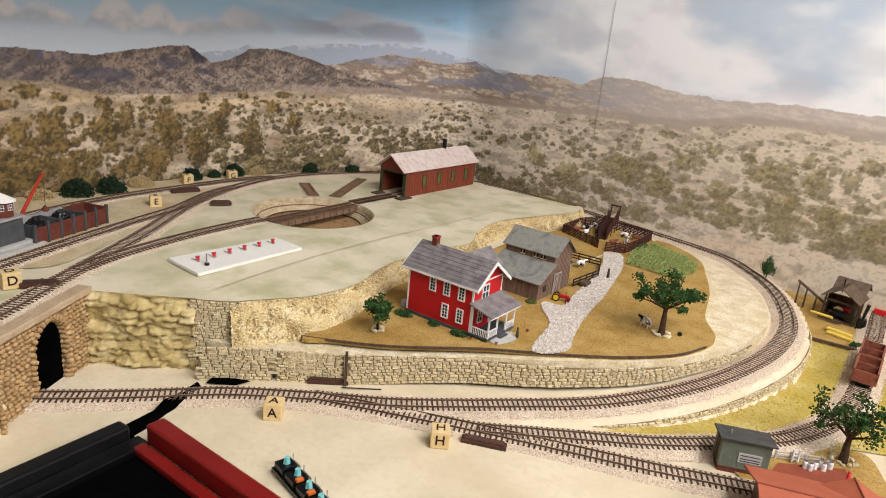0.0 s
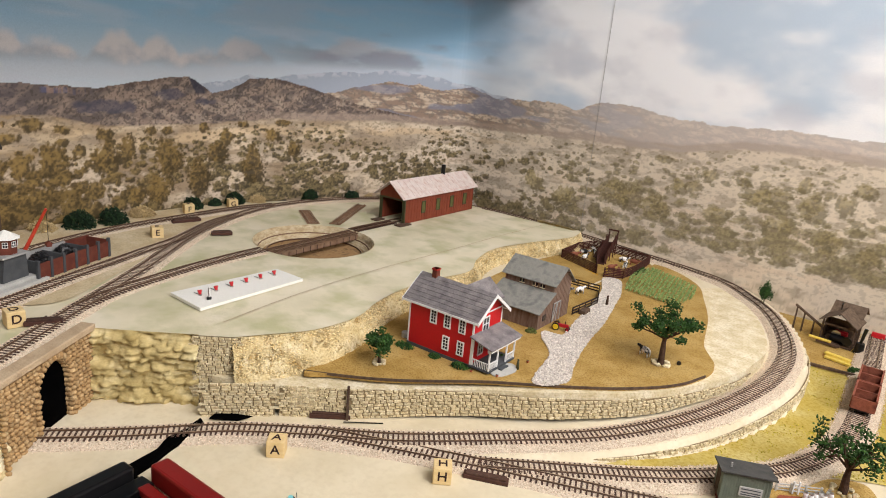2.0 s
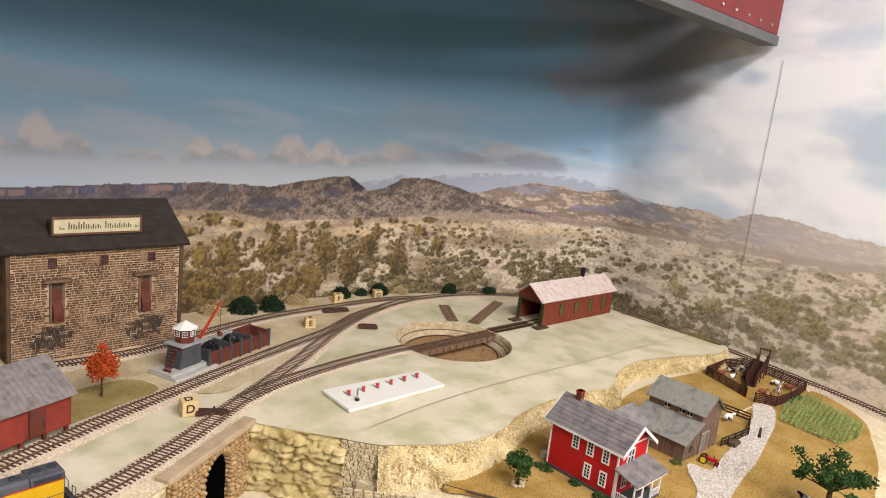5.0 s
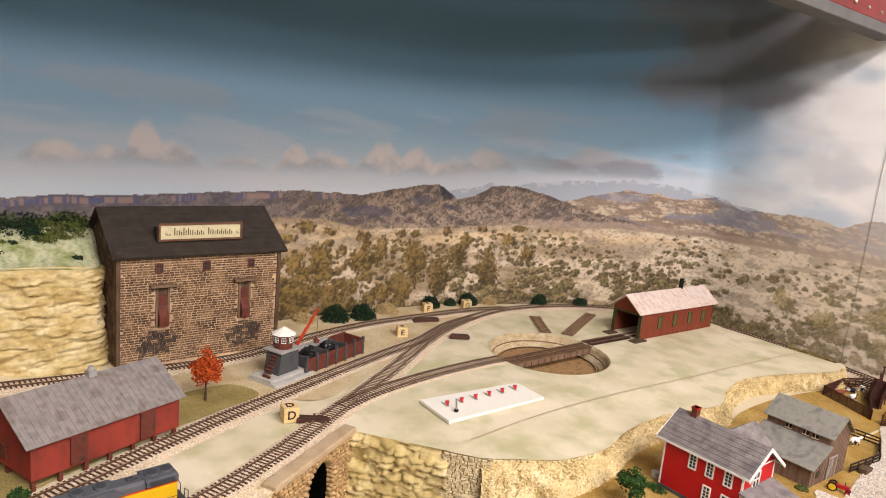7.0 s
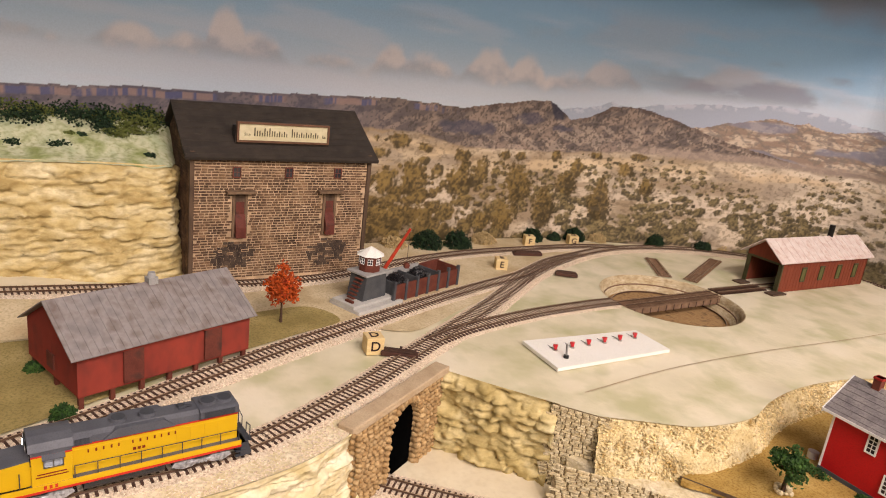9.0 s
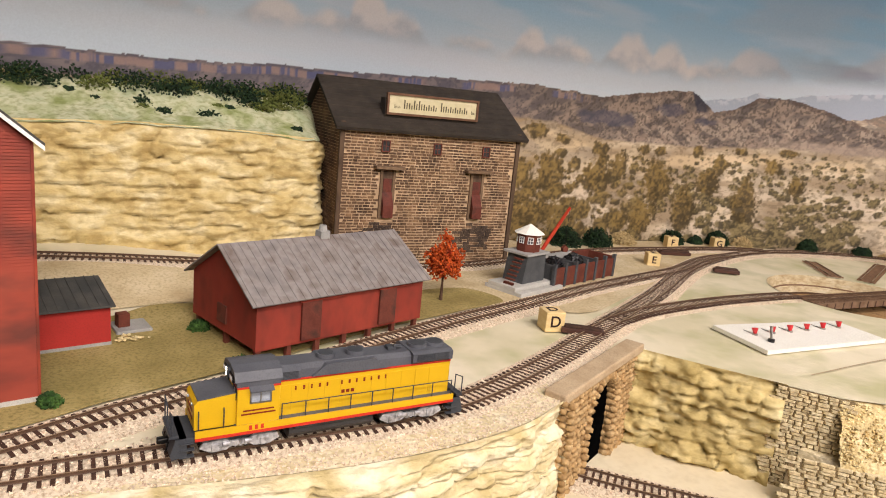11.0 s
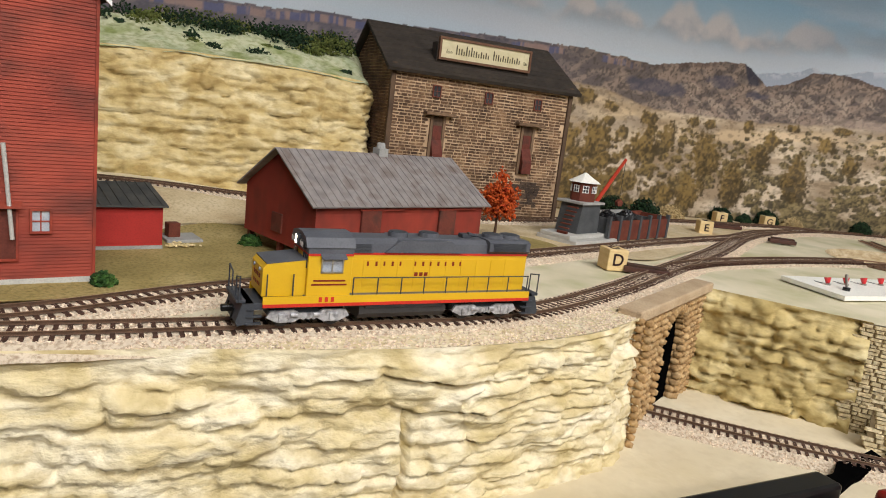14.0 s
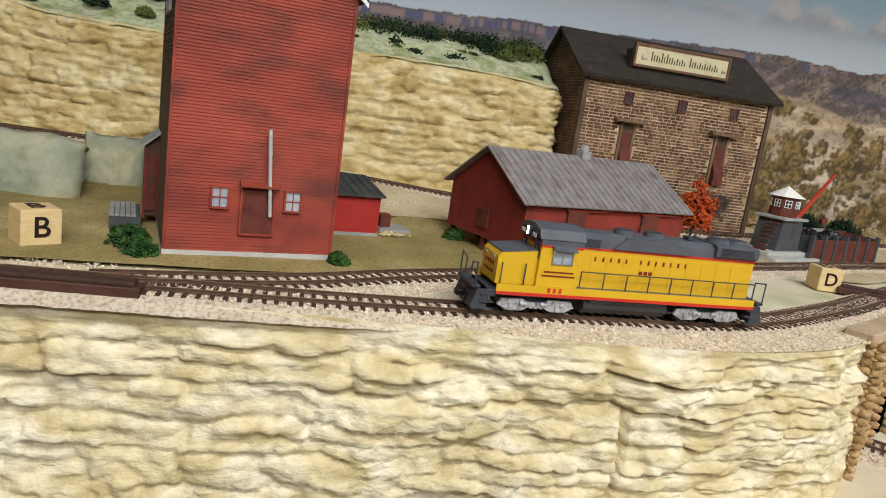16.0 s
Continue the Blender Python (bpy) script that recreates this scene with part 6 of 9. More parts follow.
# ---------------------------------------------------------------- red freight house
def freight_house():
    ob = thing("freight_house", pose(-0.7095, 0.124, UP + 0.003, 0, 0, 111.0), "dark-red clapboard freight house on short posts under grey seamed roof", "freight house")
    W, D, z0, H, R = 0.184, 0.112, 0.0115, 0.053, 0.087
    gab = [(0, z0), (D, z0), (D, H), (D / 2, R), (0, H)]
    part("wall", prism(gab, "x", 0.0, W), "siding_red2", ob)
    clap(ob, "siding_red2", W, z0, H, 0.0024)
    clap(ob, "siding_red2", D, z0, R - 0.001, 0.0024, gable=(H, R), m=Matrix.Translation((0, D, 0)) @ Matrix.Rotation(-math.pi / 2, 4, "Z"))
    seam_roof(ob, "roof", -0.007, W + 0.006, -0.006, H - 0.003, D / 2, R + 0.001, "roof_metal", 26)
    seam_roof(ob, "roof", -0.007, W + 0.006, D + 0.006, H - 0.003, D / 2, R + 0.001, "roof_metal", 0)
    for k in range(7):
        for y in (0.004, D * 0.5, D - 0.004):
            part("post", box(0.004 + k * (W - 0.008) / 6 - 0.0022, 0.004 + k * (W - 0.008) / 6 + 0.0022, y - 0.0022, y + 0.0022, -0.005, z0), "brown_red", ob)
    part("floor_beam", box(0, W, -0.0004, 0.003, z0 - 0.002, z0), "siding_red2", ob)
    for x in (0.052, 0.138):
        d = part("sliding_door", box(x - 0.010, x + 0.010, -0.0032, -0.0008, z0 + 0.001, H - 0.006, bevel=0.0004), "door_rust", ob, "dark weathered sliding door")
        part("door_track", box(x - 0.012, x + 0.034, -0.0034, -0.0008, H - 0.006, H - 0.0045), "siding_red2", d)
    v = part("roof_vent", box(0.095, 0.105, D / 2 - 0.005, D / 2 + 0.005, R - 0.002, R + 0.007), "concrete", ob, "small grey roof vent")
    part("vent_cap", cyl((0.100, D / 2, R + 0.007), (0.100, D / 2, R + 0.012), 0.0045, 0.0035), "concrete", v)
    part("gable_hatch", box(-0.0022, -0.0006, D * 0.42, D * 0.56, z0 + 0.008, z0 + 0.024), "door_rust", ob)
    return ob


freight_house()


# ---------------------------------------------------------------- tall red feed mill
def tall_mill():
    ob = thing("feed_mill", pose(-0.645, -0.130, UP + 0.003, 0, 0, 105.0), "tall red clapboard mill building with a bent grey downspout", "mill")
    W, D, H, R = 0.1095, 0.130, 0.178, 0.225
    gab = [(0, 0), (W, 0), (W, H), (W / 2, R), (0, H)]
    # side walls carry painted-in shade; red boards cover only the front
    part("wall", prism(gab, "y", 0.0, D), "shaded_side", ob)
    clap(ob, "siding_red", W, 0.0025, R - 0.001, 0.00215, gable=(H, R))
    part("foundation", box(-0.0005, W + 0.0005, -0.0012, D, -0.004, 0.0025), "pad", ob)
    for x in (-0.0004, W - 0.0014):
        part("corner_board", box(x, x + 0.0018, -0.0012, 0.001, 0.004, H), "siding_red", ob)
    for s in (0, 1):
        x0, x1 = (-0.006, W / 2) if s == 0 else (W + 0.006, W / 2)
        part("roof", prism([(x0, H - 0.005), (x1, R), (x1, R + 0.002), (x0, H - 0.003)], "y", -0.006, D + 0.006), "roof_dark", ob)
        part("rake_board", prism([(x0, H - 0.008), (x1, R - 0.003), (x1, R), (x0, H - 0.005)], "y", -0.006, -0.004), "white", ob)
    for x in (0.0325, 0.0795):
        window(ob, x, 0.0385, 0.0092, 0.0125, "siding_red", "glass", 2, 2, y=-0.0008, t=0.0014)
    window(ob, 0.0582, 0.1873, 0.0092, 0.0125, "siding_red", "glass", 2, 2, y=-0.0008, t=0.0014)
    d = part("door", box(0.0465, 0.0665, -0.0016, -0.0006, 0.0155, 0.0455), "door_rust", ob, "wide rust-stained loading door")
    bm = bmesh.new()
    box(0.0452, 0.0465, -0.0024, -0.0004, 0.0145, 0.0460, bm)
    box(0.0665, 0.0678, -0.0024, -0.0004, 0.0145, 0.0460, bm)
    box(0.0452, 0.0678, -0.0024, -0.0004, 0.0140, 0.0155, bm)
    part("door_frame", bm, "siding_red", d)
    part("door_hood", prism([(-0.001, 0.049), (-0.007, 0.0468), (-0.007, 0.0476), (-0.001, 0.0505)], "x", 0.0445, 0.0695), "siding_red", d)
    sp = part("downspout", cyl((0.0600, -0.0055, 0.085), (0.0615, -0.0050, 0.068), 0.0013), "pad", ob, "bent dull grey metal pipe")
    part("downspout_bend", cyl((0.0615, -0.0050, 0.068), (0.0645, -0.0045, 0.028), 0.0012), "pad", sp)
    # lean-to shed on the far corner, with a dark flat roof
    an = part("annex", box(W + 0.0005, W + 0.0645, 0.086, 0.138, 0.0, 0.034), "siding_red3", ob, "low bright-red lean-to")
    clap(an, "siding_red3", 0.064, 0.002, 0.034, 0.0024, x0=W + 0.0005, m=Matrix.Translation((0, 0.086, 0)))
    part("annex_roof", prism([(0.081, 0.0330), (0.141, 0.0430), (0.141, 0.0445), (0.081, 0.0345)], "x", W + 0.0005, W + 0.0675), "roof_dark", an)
    for k in range(9):
        x = W + 0.003 + k * 0.0075
        part("roof_batten", prism([(0.081, 0.0346), (0.141, 0.0446), (0.141, 0.0452), (0.081, 0.0352)], "x", x, x + 0.0007), "roof_dark", an)
    part("annex_foundation", box(W + 0.0005, W + 0.0650, 0.0854, 0.1385, -0.003, 0.002), "concrete", an)
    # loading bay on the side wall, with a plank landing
    bay = part("loading_bay", prism([(-0.010, 0.006), (0.0, 0.006), (0.0, 0.066), (-0.010, 0.058)], "y", 0.088, 0.122), "shaded_side", ob, "boarded loading bay in a shade-darkened brown, with a red door")
    part("bay_roof", prism([(-0.013, 0.056), (0.0, 0.067), (0.0, 0.0690), (-0.013, 0.0580)], "y", 0.084, 0.126), "concrete", bay)
    part("bay_door", box(-0.0088, -0.002, 0.0865, 0.088, 0.010, 0.052), "door_rust", bay)
    for x in (-0.0105, -0.0012):
        part("bay_post", box(x, x + 0.0014, 0.0855, 0.0885, 0.004, 0.056), "siding_red2", bay)
    part("side_platform", box(-0.032, -0.0115, 0.070, 0.12, -0.003, 0.008), "concrete_d", ob)
    for k in range(5):
        part("landing_plank", box(-0.032 + k * 0.0036, -0.0290 + k * 0.0036, 0.069, 0.121, 0.008, 0.0092), "concrete", ob)
    clap(ob, "shaded_side", D, 0.004, H, 0.00215, m=Matrix.Translation((0, D, 0)) @ Matrix.Rotation(-math.pi / 2, 4, "Z"))
    part("patch_board", box(-0.0022, -0.0006, 0.035, 0.075, 0.150, 0.162), "concrete", ob, "pale bare patch high on the side boards")
    return ob


tall_mill()
mesh_ob("loading_slab", box(-0.030, 0.0, 0.0, 0.030, UP + 0.001, UP + 0.0045, bevel=0.0008), "concrete", pose(-0.795, 0.020, 0, 0, 0, 15), "flat grey concrete slab beside the lean-to", "slab")
mesh_ob("crate", box(-0.005, 0.005, -0.005, 0.005, 0, 0.012, bevel=0.0005), "brown_red", pose(-0.812, 0.024, UP + 0.0045, 0, 0, 20), "small red-brown crate on the slab", "crate")
rngr = np.random.default_rng(70)
rubble = rngr.normal((-0.782, 0.030), (0.004, 0.007), (30, 2))
pebbles("rubble_heap", np.column_stack([rubble, np.full(30, UP + 0.004)]), 0.0019, "granules", rngr, "small heap of tan rubble beside the slab", "rubble", kind="")


# ---------------------------------------------------------------- coal yard
def coal_yard():
    m = pose(-0.878, 0.508, UP + 0.002, 0, 0, 112.0)
    pad = thing("yard_slab", m, "pale grey stepped concrete slab of the coal yard", "slab")
    part("slab", box(-0.045, 0.045, 0.000, 0.060, -0.003, 0.004, bevel=0.001), "pad", pad)
    part("step", box(-0.045, 0.035, 0.010, 0.055, 0.004, 0.009, bevel=0.001), "pad", pad)
    tw = thing("yard_tower", m, "small octagonal brown cabin with white windows on dark base", "cabin")
    bm = prism([(-0.022, 0.009), (0.024, 0.009), (0.022, 0.045), (-0.016, 0.045)], "y", 0.018, 0.050)
    part("base", bm, "concrete_d", tw, "dark grey concrete base")
    part("deck", box(-0.022, 0.026, 0.014, 0.054, 0.045, 0.048, bevel=0.0006), "concrete", tw)
    oct_ = [(0.003 + 0.0155 * math.cos(a), 0.034 + 0.0155 * math.sin(a)) for a in np.arange(8) * math.pi / 4 + math.pi / 8]
    cab = part("cabin", prism(oct_, "z", 0.048, 0.071), "brown_red", tw)
    for k in range(8):
        a = k * math.pi / 4
        mm = Matrix.Translation((0.003, 0.034, 0)) @ Matrix.Rotation(a + math.pi / 2, 4, "Z") @ Matrix.Translation((0, -0.01432, 0))
        f = part("window", box(-0.0036, 0.0036, -0.0008, 0.0004, 0.059, 0.067), "glass_dark", cab, m=mm)
        bm = bmesh.new()
        for x in (-0.0036, -0.0003, 0.0030):
            box(x, x + 0.0006, -0.0014, -0.0007, 0.059, 0.067, bm)
        for z in (0.0587, 0.0627, 0.0667):
            box(-0.0038, 0.0038, -0.0015, -0.0007, z, z + 0.0006, bm)
        part("window_frame", bm, "white", f)
    bm = bmesh.new()
    bmesh.ops.create_cone(bm, cap_ends=True, segments=8, radius1=0.0205, radius2=0.0, depth=0.012, matrix=Matrix.Translation((0.003, 0.034, 0.077)) @ Matrix.Rotation(math.pi / 8, 4, "Z"))
    part("roof", bm, "foam", tw, "pale octagonal roof")
    st = part("stair", box(-0.040, -0.036, 0.020, 0.034, 0.009, 0.012), "brown_red", tw, "narrow brown stair")
    for k in range(7):
        part("tread", box(-0.040 + k * 0.0025, -0.0365 + k * 0.0025, 0.020, 0.034, 0.010 + k * 0.005, 0.0115 + k * 0.005), "brown_red", st)
    bins = thing("coal_bin", m, "open coal bins with rust-brown front panels and dark posts", "coal bin")
    for k in range(7):
        x = 0.030 + k * 0.025
        part("post", box(x - 0.0022, x + 0.0022, 0.004, 0.0085, -0.002, 0.032), "concrete_d", bins)
        if k < 6:
            part("front_panel", box(x + 0.0022, x + 0.0228, 0.0055, 0.0080, 0.0, 0.026), "brown_red", bins)
    for k in range(4):
        x = 0.032 + k * 0.0485
        part("divider", box(x, x + 0.003, 0.0085, 0.048, -0.001, 0.029), "concrete_d" if k < 3 else "brown_red", bins)
    part("back_wall", box(0.030, 0.130, 0.048, 0.052, -0.001, 0.032), "concrete", bins, "weathered grey-green back wall")
    part("back_panel", box(0.130, 0.182, 0.0485, 0.0515, -0.001, 0.030), "brown_red", bins)
    rng = np.random.default_rng(12)
    for x0, x1 in ((0.037, 0.078), (0.086, 0.126)):
        n = 420
        q = rng.random((n, 2))
        x, y = x0 + (x1 - x0) * q[:, 0], 0.010 + 0.036 * q[:, 1]
        z = 0.004 + 0.030 * (1 - (2 * q[:, 0] - 1) ** 2) * (1 - 0.6 * (2 * q[:, 1] - 1) ** 2)
        heap = pebbles("coal_heap", np.column_stack([x, y, z]), 0.0034, "coal", rng, "heap of shiny black coal in the bin", "coal")
        heap.matrix_world = m
        heap2 = mesh_ob("coal_mound", ball((0, 0, 0), 1, sub=3), "coal", m @ Matrix.Translation(((x0 + x1) / 2, 0.028, 0.004)) @ Matrix.Diagonal((0.021, 0.018, 0.026, 1)), "mound of black coal filling the bin", "coal", "coal mounds", smooth=True)
    cr = thing("crane", pose(-0.936, 0.520, UP + 0.004), "small orange-red coal crane with a raised lattice boom", "crane")
    part("cab", box(-0.008, 0.008, -0.006, 0.008, 0.004, 0.022, bevel=0.001), "crane", cr)
    part("track_base", box(-0.010, 0.010, -0.008, 0.010, -0.002, 0.004), "loco_dark", cr)
    for dz in (0.0, 0.004):
        part("boom", cyl((0.0, 0.004, 0.016 + 1.6 * dz), (0.014, 0.043, 0.101 + dz * 0.2), 0.0018, n=6), "crane", cr)
    for k in range(7):
        t = k / 7
        a = Vector((0.014 * t, 0.004 + 0.039 * t, 0.016 + 0.085 * t))
        part("lattice", cyl(a, a + Vector((0.001, 0.003, 0.0125 - 0.004 * t)), 0.0005, n=5), "crane", cr)
    part("cable", cyl((0.014, 0.043, 0.048), (0.014, 0.043, 0.101), 0.0004, n=4), "black", cr)
    part("bucket", prism([(-0.003, 0.041), (0.003, 0.041), (0.0045, 0.046), (0.0, 0.050), (-0.0045, 0.046)], "x", 0.011, 0.017), "brown_red", cr, "rusty clam bucket", m=Matrix.Translation((0, 0.043, 0)))


coal_yard()


# ---------------------------------------------------------------- engine house
def engine_house():
    ob = thing("engine_house", pose(-0.876, 1.288, UP), "brown-red engine house with open front and rusted pale roof", "engine house")
    W, D, H, R = 0.077, 0.283, 0.064, 0.094
    t = 0.002
    part("side_wall", box(0, t, 0, D, 0, H), "engine_red", ob)
    side = part("side_wall", box(W - t, W, 0, D, 0, H), "engine_red", ob)
    part("back_wall", prism([(0, 0), (W, 0), (W, H), (W / 2, R), (0, H)], "y", D - t, D), "engine_red", ob)
    part("front_gable", prism([(0, 0.055), (W, 0.055), (W, H), (W / 2, R), (0, H)], "y", 0.0, t), "engine_red", ob)
    for x in (0.0, W - 0.008):
        part("front_pier", box(x, x + 0.008, -0.0005, t, 0, 0.055), "green_trim", ob)
    part("door_head", box(0.008, W - 0.008, -0.001, t, 0.052, 0.056), "green_trim", ob)
    part("corner_board", box(W - 0.002, W + 0.0006, -0.0008, 0.003, 0, H), "green_trim", ob)
    for k in range(28):
        y = 0.006 + k * (D - 0.012) / 27
        part("board_seam", box(W, W + 0.0004, y, y + 0.0006, 0.001, H), "engine_red", ob)
    for y in (0.070, 0.128, 0.186, 0.243):
        w = part("window", box(W - 0.0005, W + 0.0008, y - 0.006, y + 0.006, 0.020, 0.045), "window_olive", ob, "tall narrow window with green shutters")
        bm = bmesh.new()
        for a, b, c, d in ((y - 0.0075, y - 0.006, 0.019, 0.046), (y + 0.006, y + 0.0075, 0.019, 0.046), (y - 0.0075, y + 0.0075, 0.045, 0.0475), (y - 0.0075, y + 0.0075, 0.018, 0.020)):
            box(W, W + 0.0016, a, b, c, d, bm)
        part("window_frame", bm, "green_trim", w)
    for s in (0, 1):
        x0, x1 = (-0.007, W / 2) if s == 0 else (W + 0.007, W / 2)
        rf = part("roof", prism([(x0, H - 0.005), (x1, R), (x1, R + 0.002), (x0, H - 0.003)], "y", -0.016, D + 0.008), "roof_pink", ob, "rust-streaked pale metal roof")
        if s:
            for k in range(16):
                y = -0.010 + k * (D + 0.012) / 15
                part("roof_seam", prism([(x0, H - 0.0031), (x1, R + 0.0019), (x1, R + 0.0026), (x0, H - 0.0024)], "y", y, y + 0.0008), "roof_pink", rf)
    part("smoke_stack", cyl((W / 2 - 0.002, 0.195, R - 0.004), (W / 2 - 0.002, 0.195, R + 0.024), 0.0055, n=14), "black", ob, "dark iron smoke stack")
    return ob


engine_house()


# ---------------------------------------------------------------- farmhouse
def farmhouse():
    ob = thing("farmhouse", pose(-0.423, 0.846, FZ), "bright red two-storey farmhouse with white trim and grey roof", "house")
    W, D, H, R, f = 0.115, 0.074, 0.0765, 0.1035, 0.005
    part("foundation", box(-0.0008, W + 0.0008, -0.0008, D + 0.0008, -0.001, f), "concrete_d", ob)
    part("wall", prism([(0, f), (D, f), (D, H), (D / 2, R), (0, H)], "x", 0, W), "house_red", ob)
    part("ell_wall", prism([(0.030, f), (0.082, f), (0.082, H - 0.004), (0.056, R - 0.010), (0.030, H - 0.004)], "y", D - 0.002, D + 0.048), "house_red", ob)
    for s in (0, 1):
        x0 = 0.025 if s == 0 else 0.087
        part("ell_roof", prism([(x0, H - 0.008), (0.056, R - 0.010), (0.056, R - 0.0085), (x0, H - 0.0065)], "y", D / 2, D + 0.053), "grey_roof", ob)
    for s in (0, 1):
        y0 = -0.007 if s == 0 else D + 0.007
        rf = part("roof", prism([(y0, H - 0.005), (D / 2, R + 0.0005), (D / 2, R + 0.002), (y0, H - 0.0035)], "x", -0.010, W + 0.010), "grey_roof", ob)
        for k in range(7):
            t = (k + 0.6) / 7.5
            yy, zz = y0 + (D / 2 - y0) * t, H - 0.0035 + (R + 0.0055 - H) * t
            part("shingle_course", box(-0.010, W + 0.010, yy - 0.0004, yy + 0.0004, zz, zz + 0.0006), "grey_roof", rf)
        for x in (-0.0112, W + 0.0098):
            part("barge_board", prism([(y0, H - 0.0085), (D / 2, R - 0.003), (D / 2, R + 0.0022), (y0, H - 0.0033)], "x", x, x + 0.0014), "white", rf)
        part("eave_board", box(-0.010, W + 0.010, y0 - 0.0006 if s == 0 else y0 - 0.0004, y0 + 0.0004 if s == 0 else y0 + 0.0006, H - 0.0065, H - 0.0035), "white", rf)
    for x in (-0.0006, W - 0.0018):
        part("corner_board", box(x, x + 0.0024, -0.0006, 0.0018, f, H), "white", ob)
    part("corner_board", box(W - 0.0018, W + 0.0006, D - 0.0018, D + 0.0006, f, H), "white", ob)
    part("gable_band", box(W, W + 0.0006, 0, D, H - 0.001, H + 0.001), "white", ob)
    for x, z in ((0.045, 0.058), (0.070, 0.058), (0.096, 0.058), (0.070, 0.024), (0.096, 0.024)):
        window(ob, x, z, 0.0085, 0.0185, "white", "glass_dark", 2, 4, y=-0.0002, t=0.0016)
    gm = Matrix.Translation((W, 0, 0)) @ Matrix.Rotation(math.pi / 2, 4, "Z")
    for y, z, w, h in ((0.030, 0.060, 0.014, 0.019), (0.037, 0.090, 0.006, 0.008), (0.022, 0.024, 0.010, 0.016), (0.052, 0.022, 0.010, 0.024)):
        f_ = part("window", box(y - w / 2, y + w / 2, -0.0006, 0.0002, z - h / 2, z + h / 2), "glass_dark", ob, m=gm)
        bm = bmesh.new()
        for a, b, c, d in ((y - w / 2 - 0.0016, y - w / 2, z - h / 2 - 0.0016, z + h / 2 + 0.0016), (y + w / 2, y + w / 2 + 0.0016, z - h / 2 - 0.0016, z + h / 2 + 0.0016), (y - w / 2, y + w / 2, z + h / 2, z + h / 2 + 0.0016),
                           (y - w / 2, y + w / 2, z - h / 2 - 0.0016, z - h / 2), (y - 0.0005, y + 0.0005, z - h / 2, z + h / 2), (y - w / 2, y + w / 2, z - 0.0005, z + 0.0005)):
            box(a, b, -0.0016, 0.0, c, d, bm)
        part("window_frame", bm, "white", f_)
    ch = part("chimney", box(0.012, 0.020, D / 2 - 0.005, D / 2 + 0.004, R - 0.004, R + 0.013), "brown_red", ob, "dark red brick chimney")
    part("chimney_cap", box(0.0112, 0.0208, D / 2 - 0.0058, D / 2 + 0.0048, R + 0.0105, R + 0.0130), "siding_red3", ch)
    # porch
    px0, px1, py0, py1 = W, W + 0.032, -0.002, 0.070
    por = part("porch", box(px0, px1, py0, py1, 0.003, 0.006), "concrete_d", ob, "white posted porch with a grey lean-to roof")
    part("porch_roof", prism([(px0, 0.050), (px1 + 0.006, 0.040), (px1 + 0.006, 0.0415), (px0, 0.0515)], "y", py0 - 0.006, py1 + 0.005), "grey_roof", por)
    part("porch_fascia", box(px1 + 0.003, px1 + 0.0045, py0 - 0.004, py1 + 0.003, 0.0365, 0.0402), "white", por)
    for y in (py0 + 0.002, 0.022, 0.046, py1 - 0.002):
        part("porch_post", box(px1 - 0.0026, px1 - 0.0006, y - 0.001, y + 0.001, 0.006, 0.0385), "white", por)
    part("porch_post", box(px0 + 0.001, px0 + 0.003, py0 + 0.001, py0 + 0.003, 0.006, 0.044), "white", por)
    for y0, y1 in ((py0 + 0.003, 0.022), (0.046, py1 - 0.003)):
        part("porch_rail", box(px1 - 0.0022, px1 - 0.001, y0, y1, 0.0155, 0.0168), "white", por)
        for k in range(8):
            y = y0 + (y1 - y0) * (k + 0.5) / 8
            part("baluster", box(px1 - 0.0019, px1 - 0.0013, y - 0.0005, y + 0.0005, 0.006, 0.0155), "white", por)
    part("porch_rail", box(px0 + 0.003, px1 - 0.003, py0 + 0.0012, py0 + 0.0024, 0.0155, 0.0168), "white", por)
    for k in range(9):
        x = px0 + 0.004 + k * 0.0029
        part("baluster", box(x - 0.0005, x + 0.0005, py0 + 0.0015, py0 + 0.0021, 0.006, 0.0155), "white", por)
    part("porch_step", box(px1, px1 + 0.006, 0.024, 0.044, 0.0, 0.003), "concrete_d", por)
    return ob


farmhouse()
mesh_ob("flagstone_pad", prism([(0.015 * math.cos(a) * (1 + 0.1 * math.sin(3 * a)), 0.026 * math.sin(a)) for a in np.linspace(0, 2 * math.pi, 28, endpoint=False)], "z", 0, 0.0012), "pad", pose(-0.270, 0.876, FZ + 0.0003), "pale flagstone pad in front of the porch", "path")


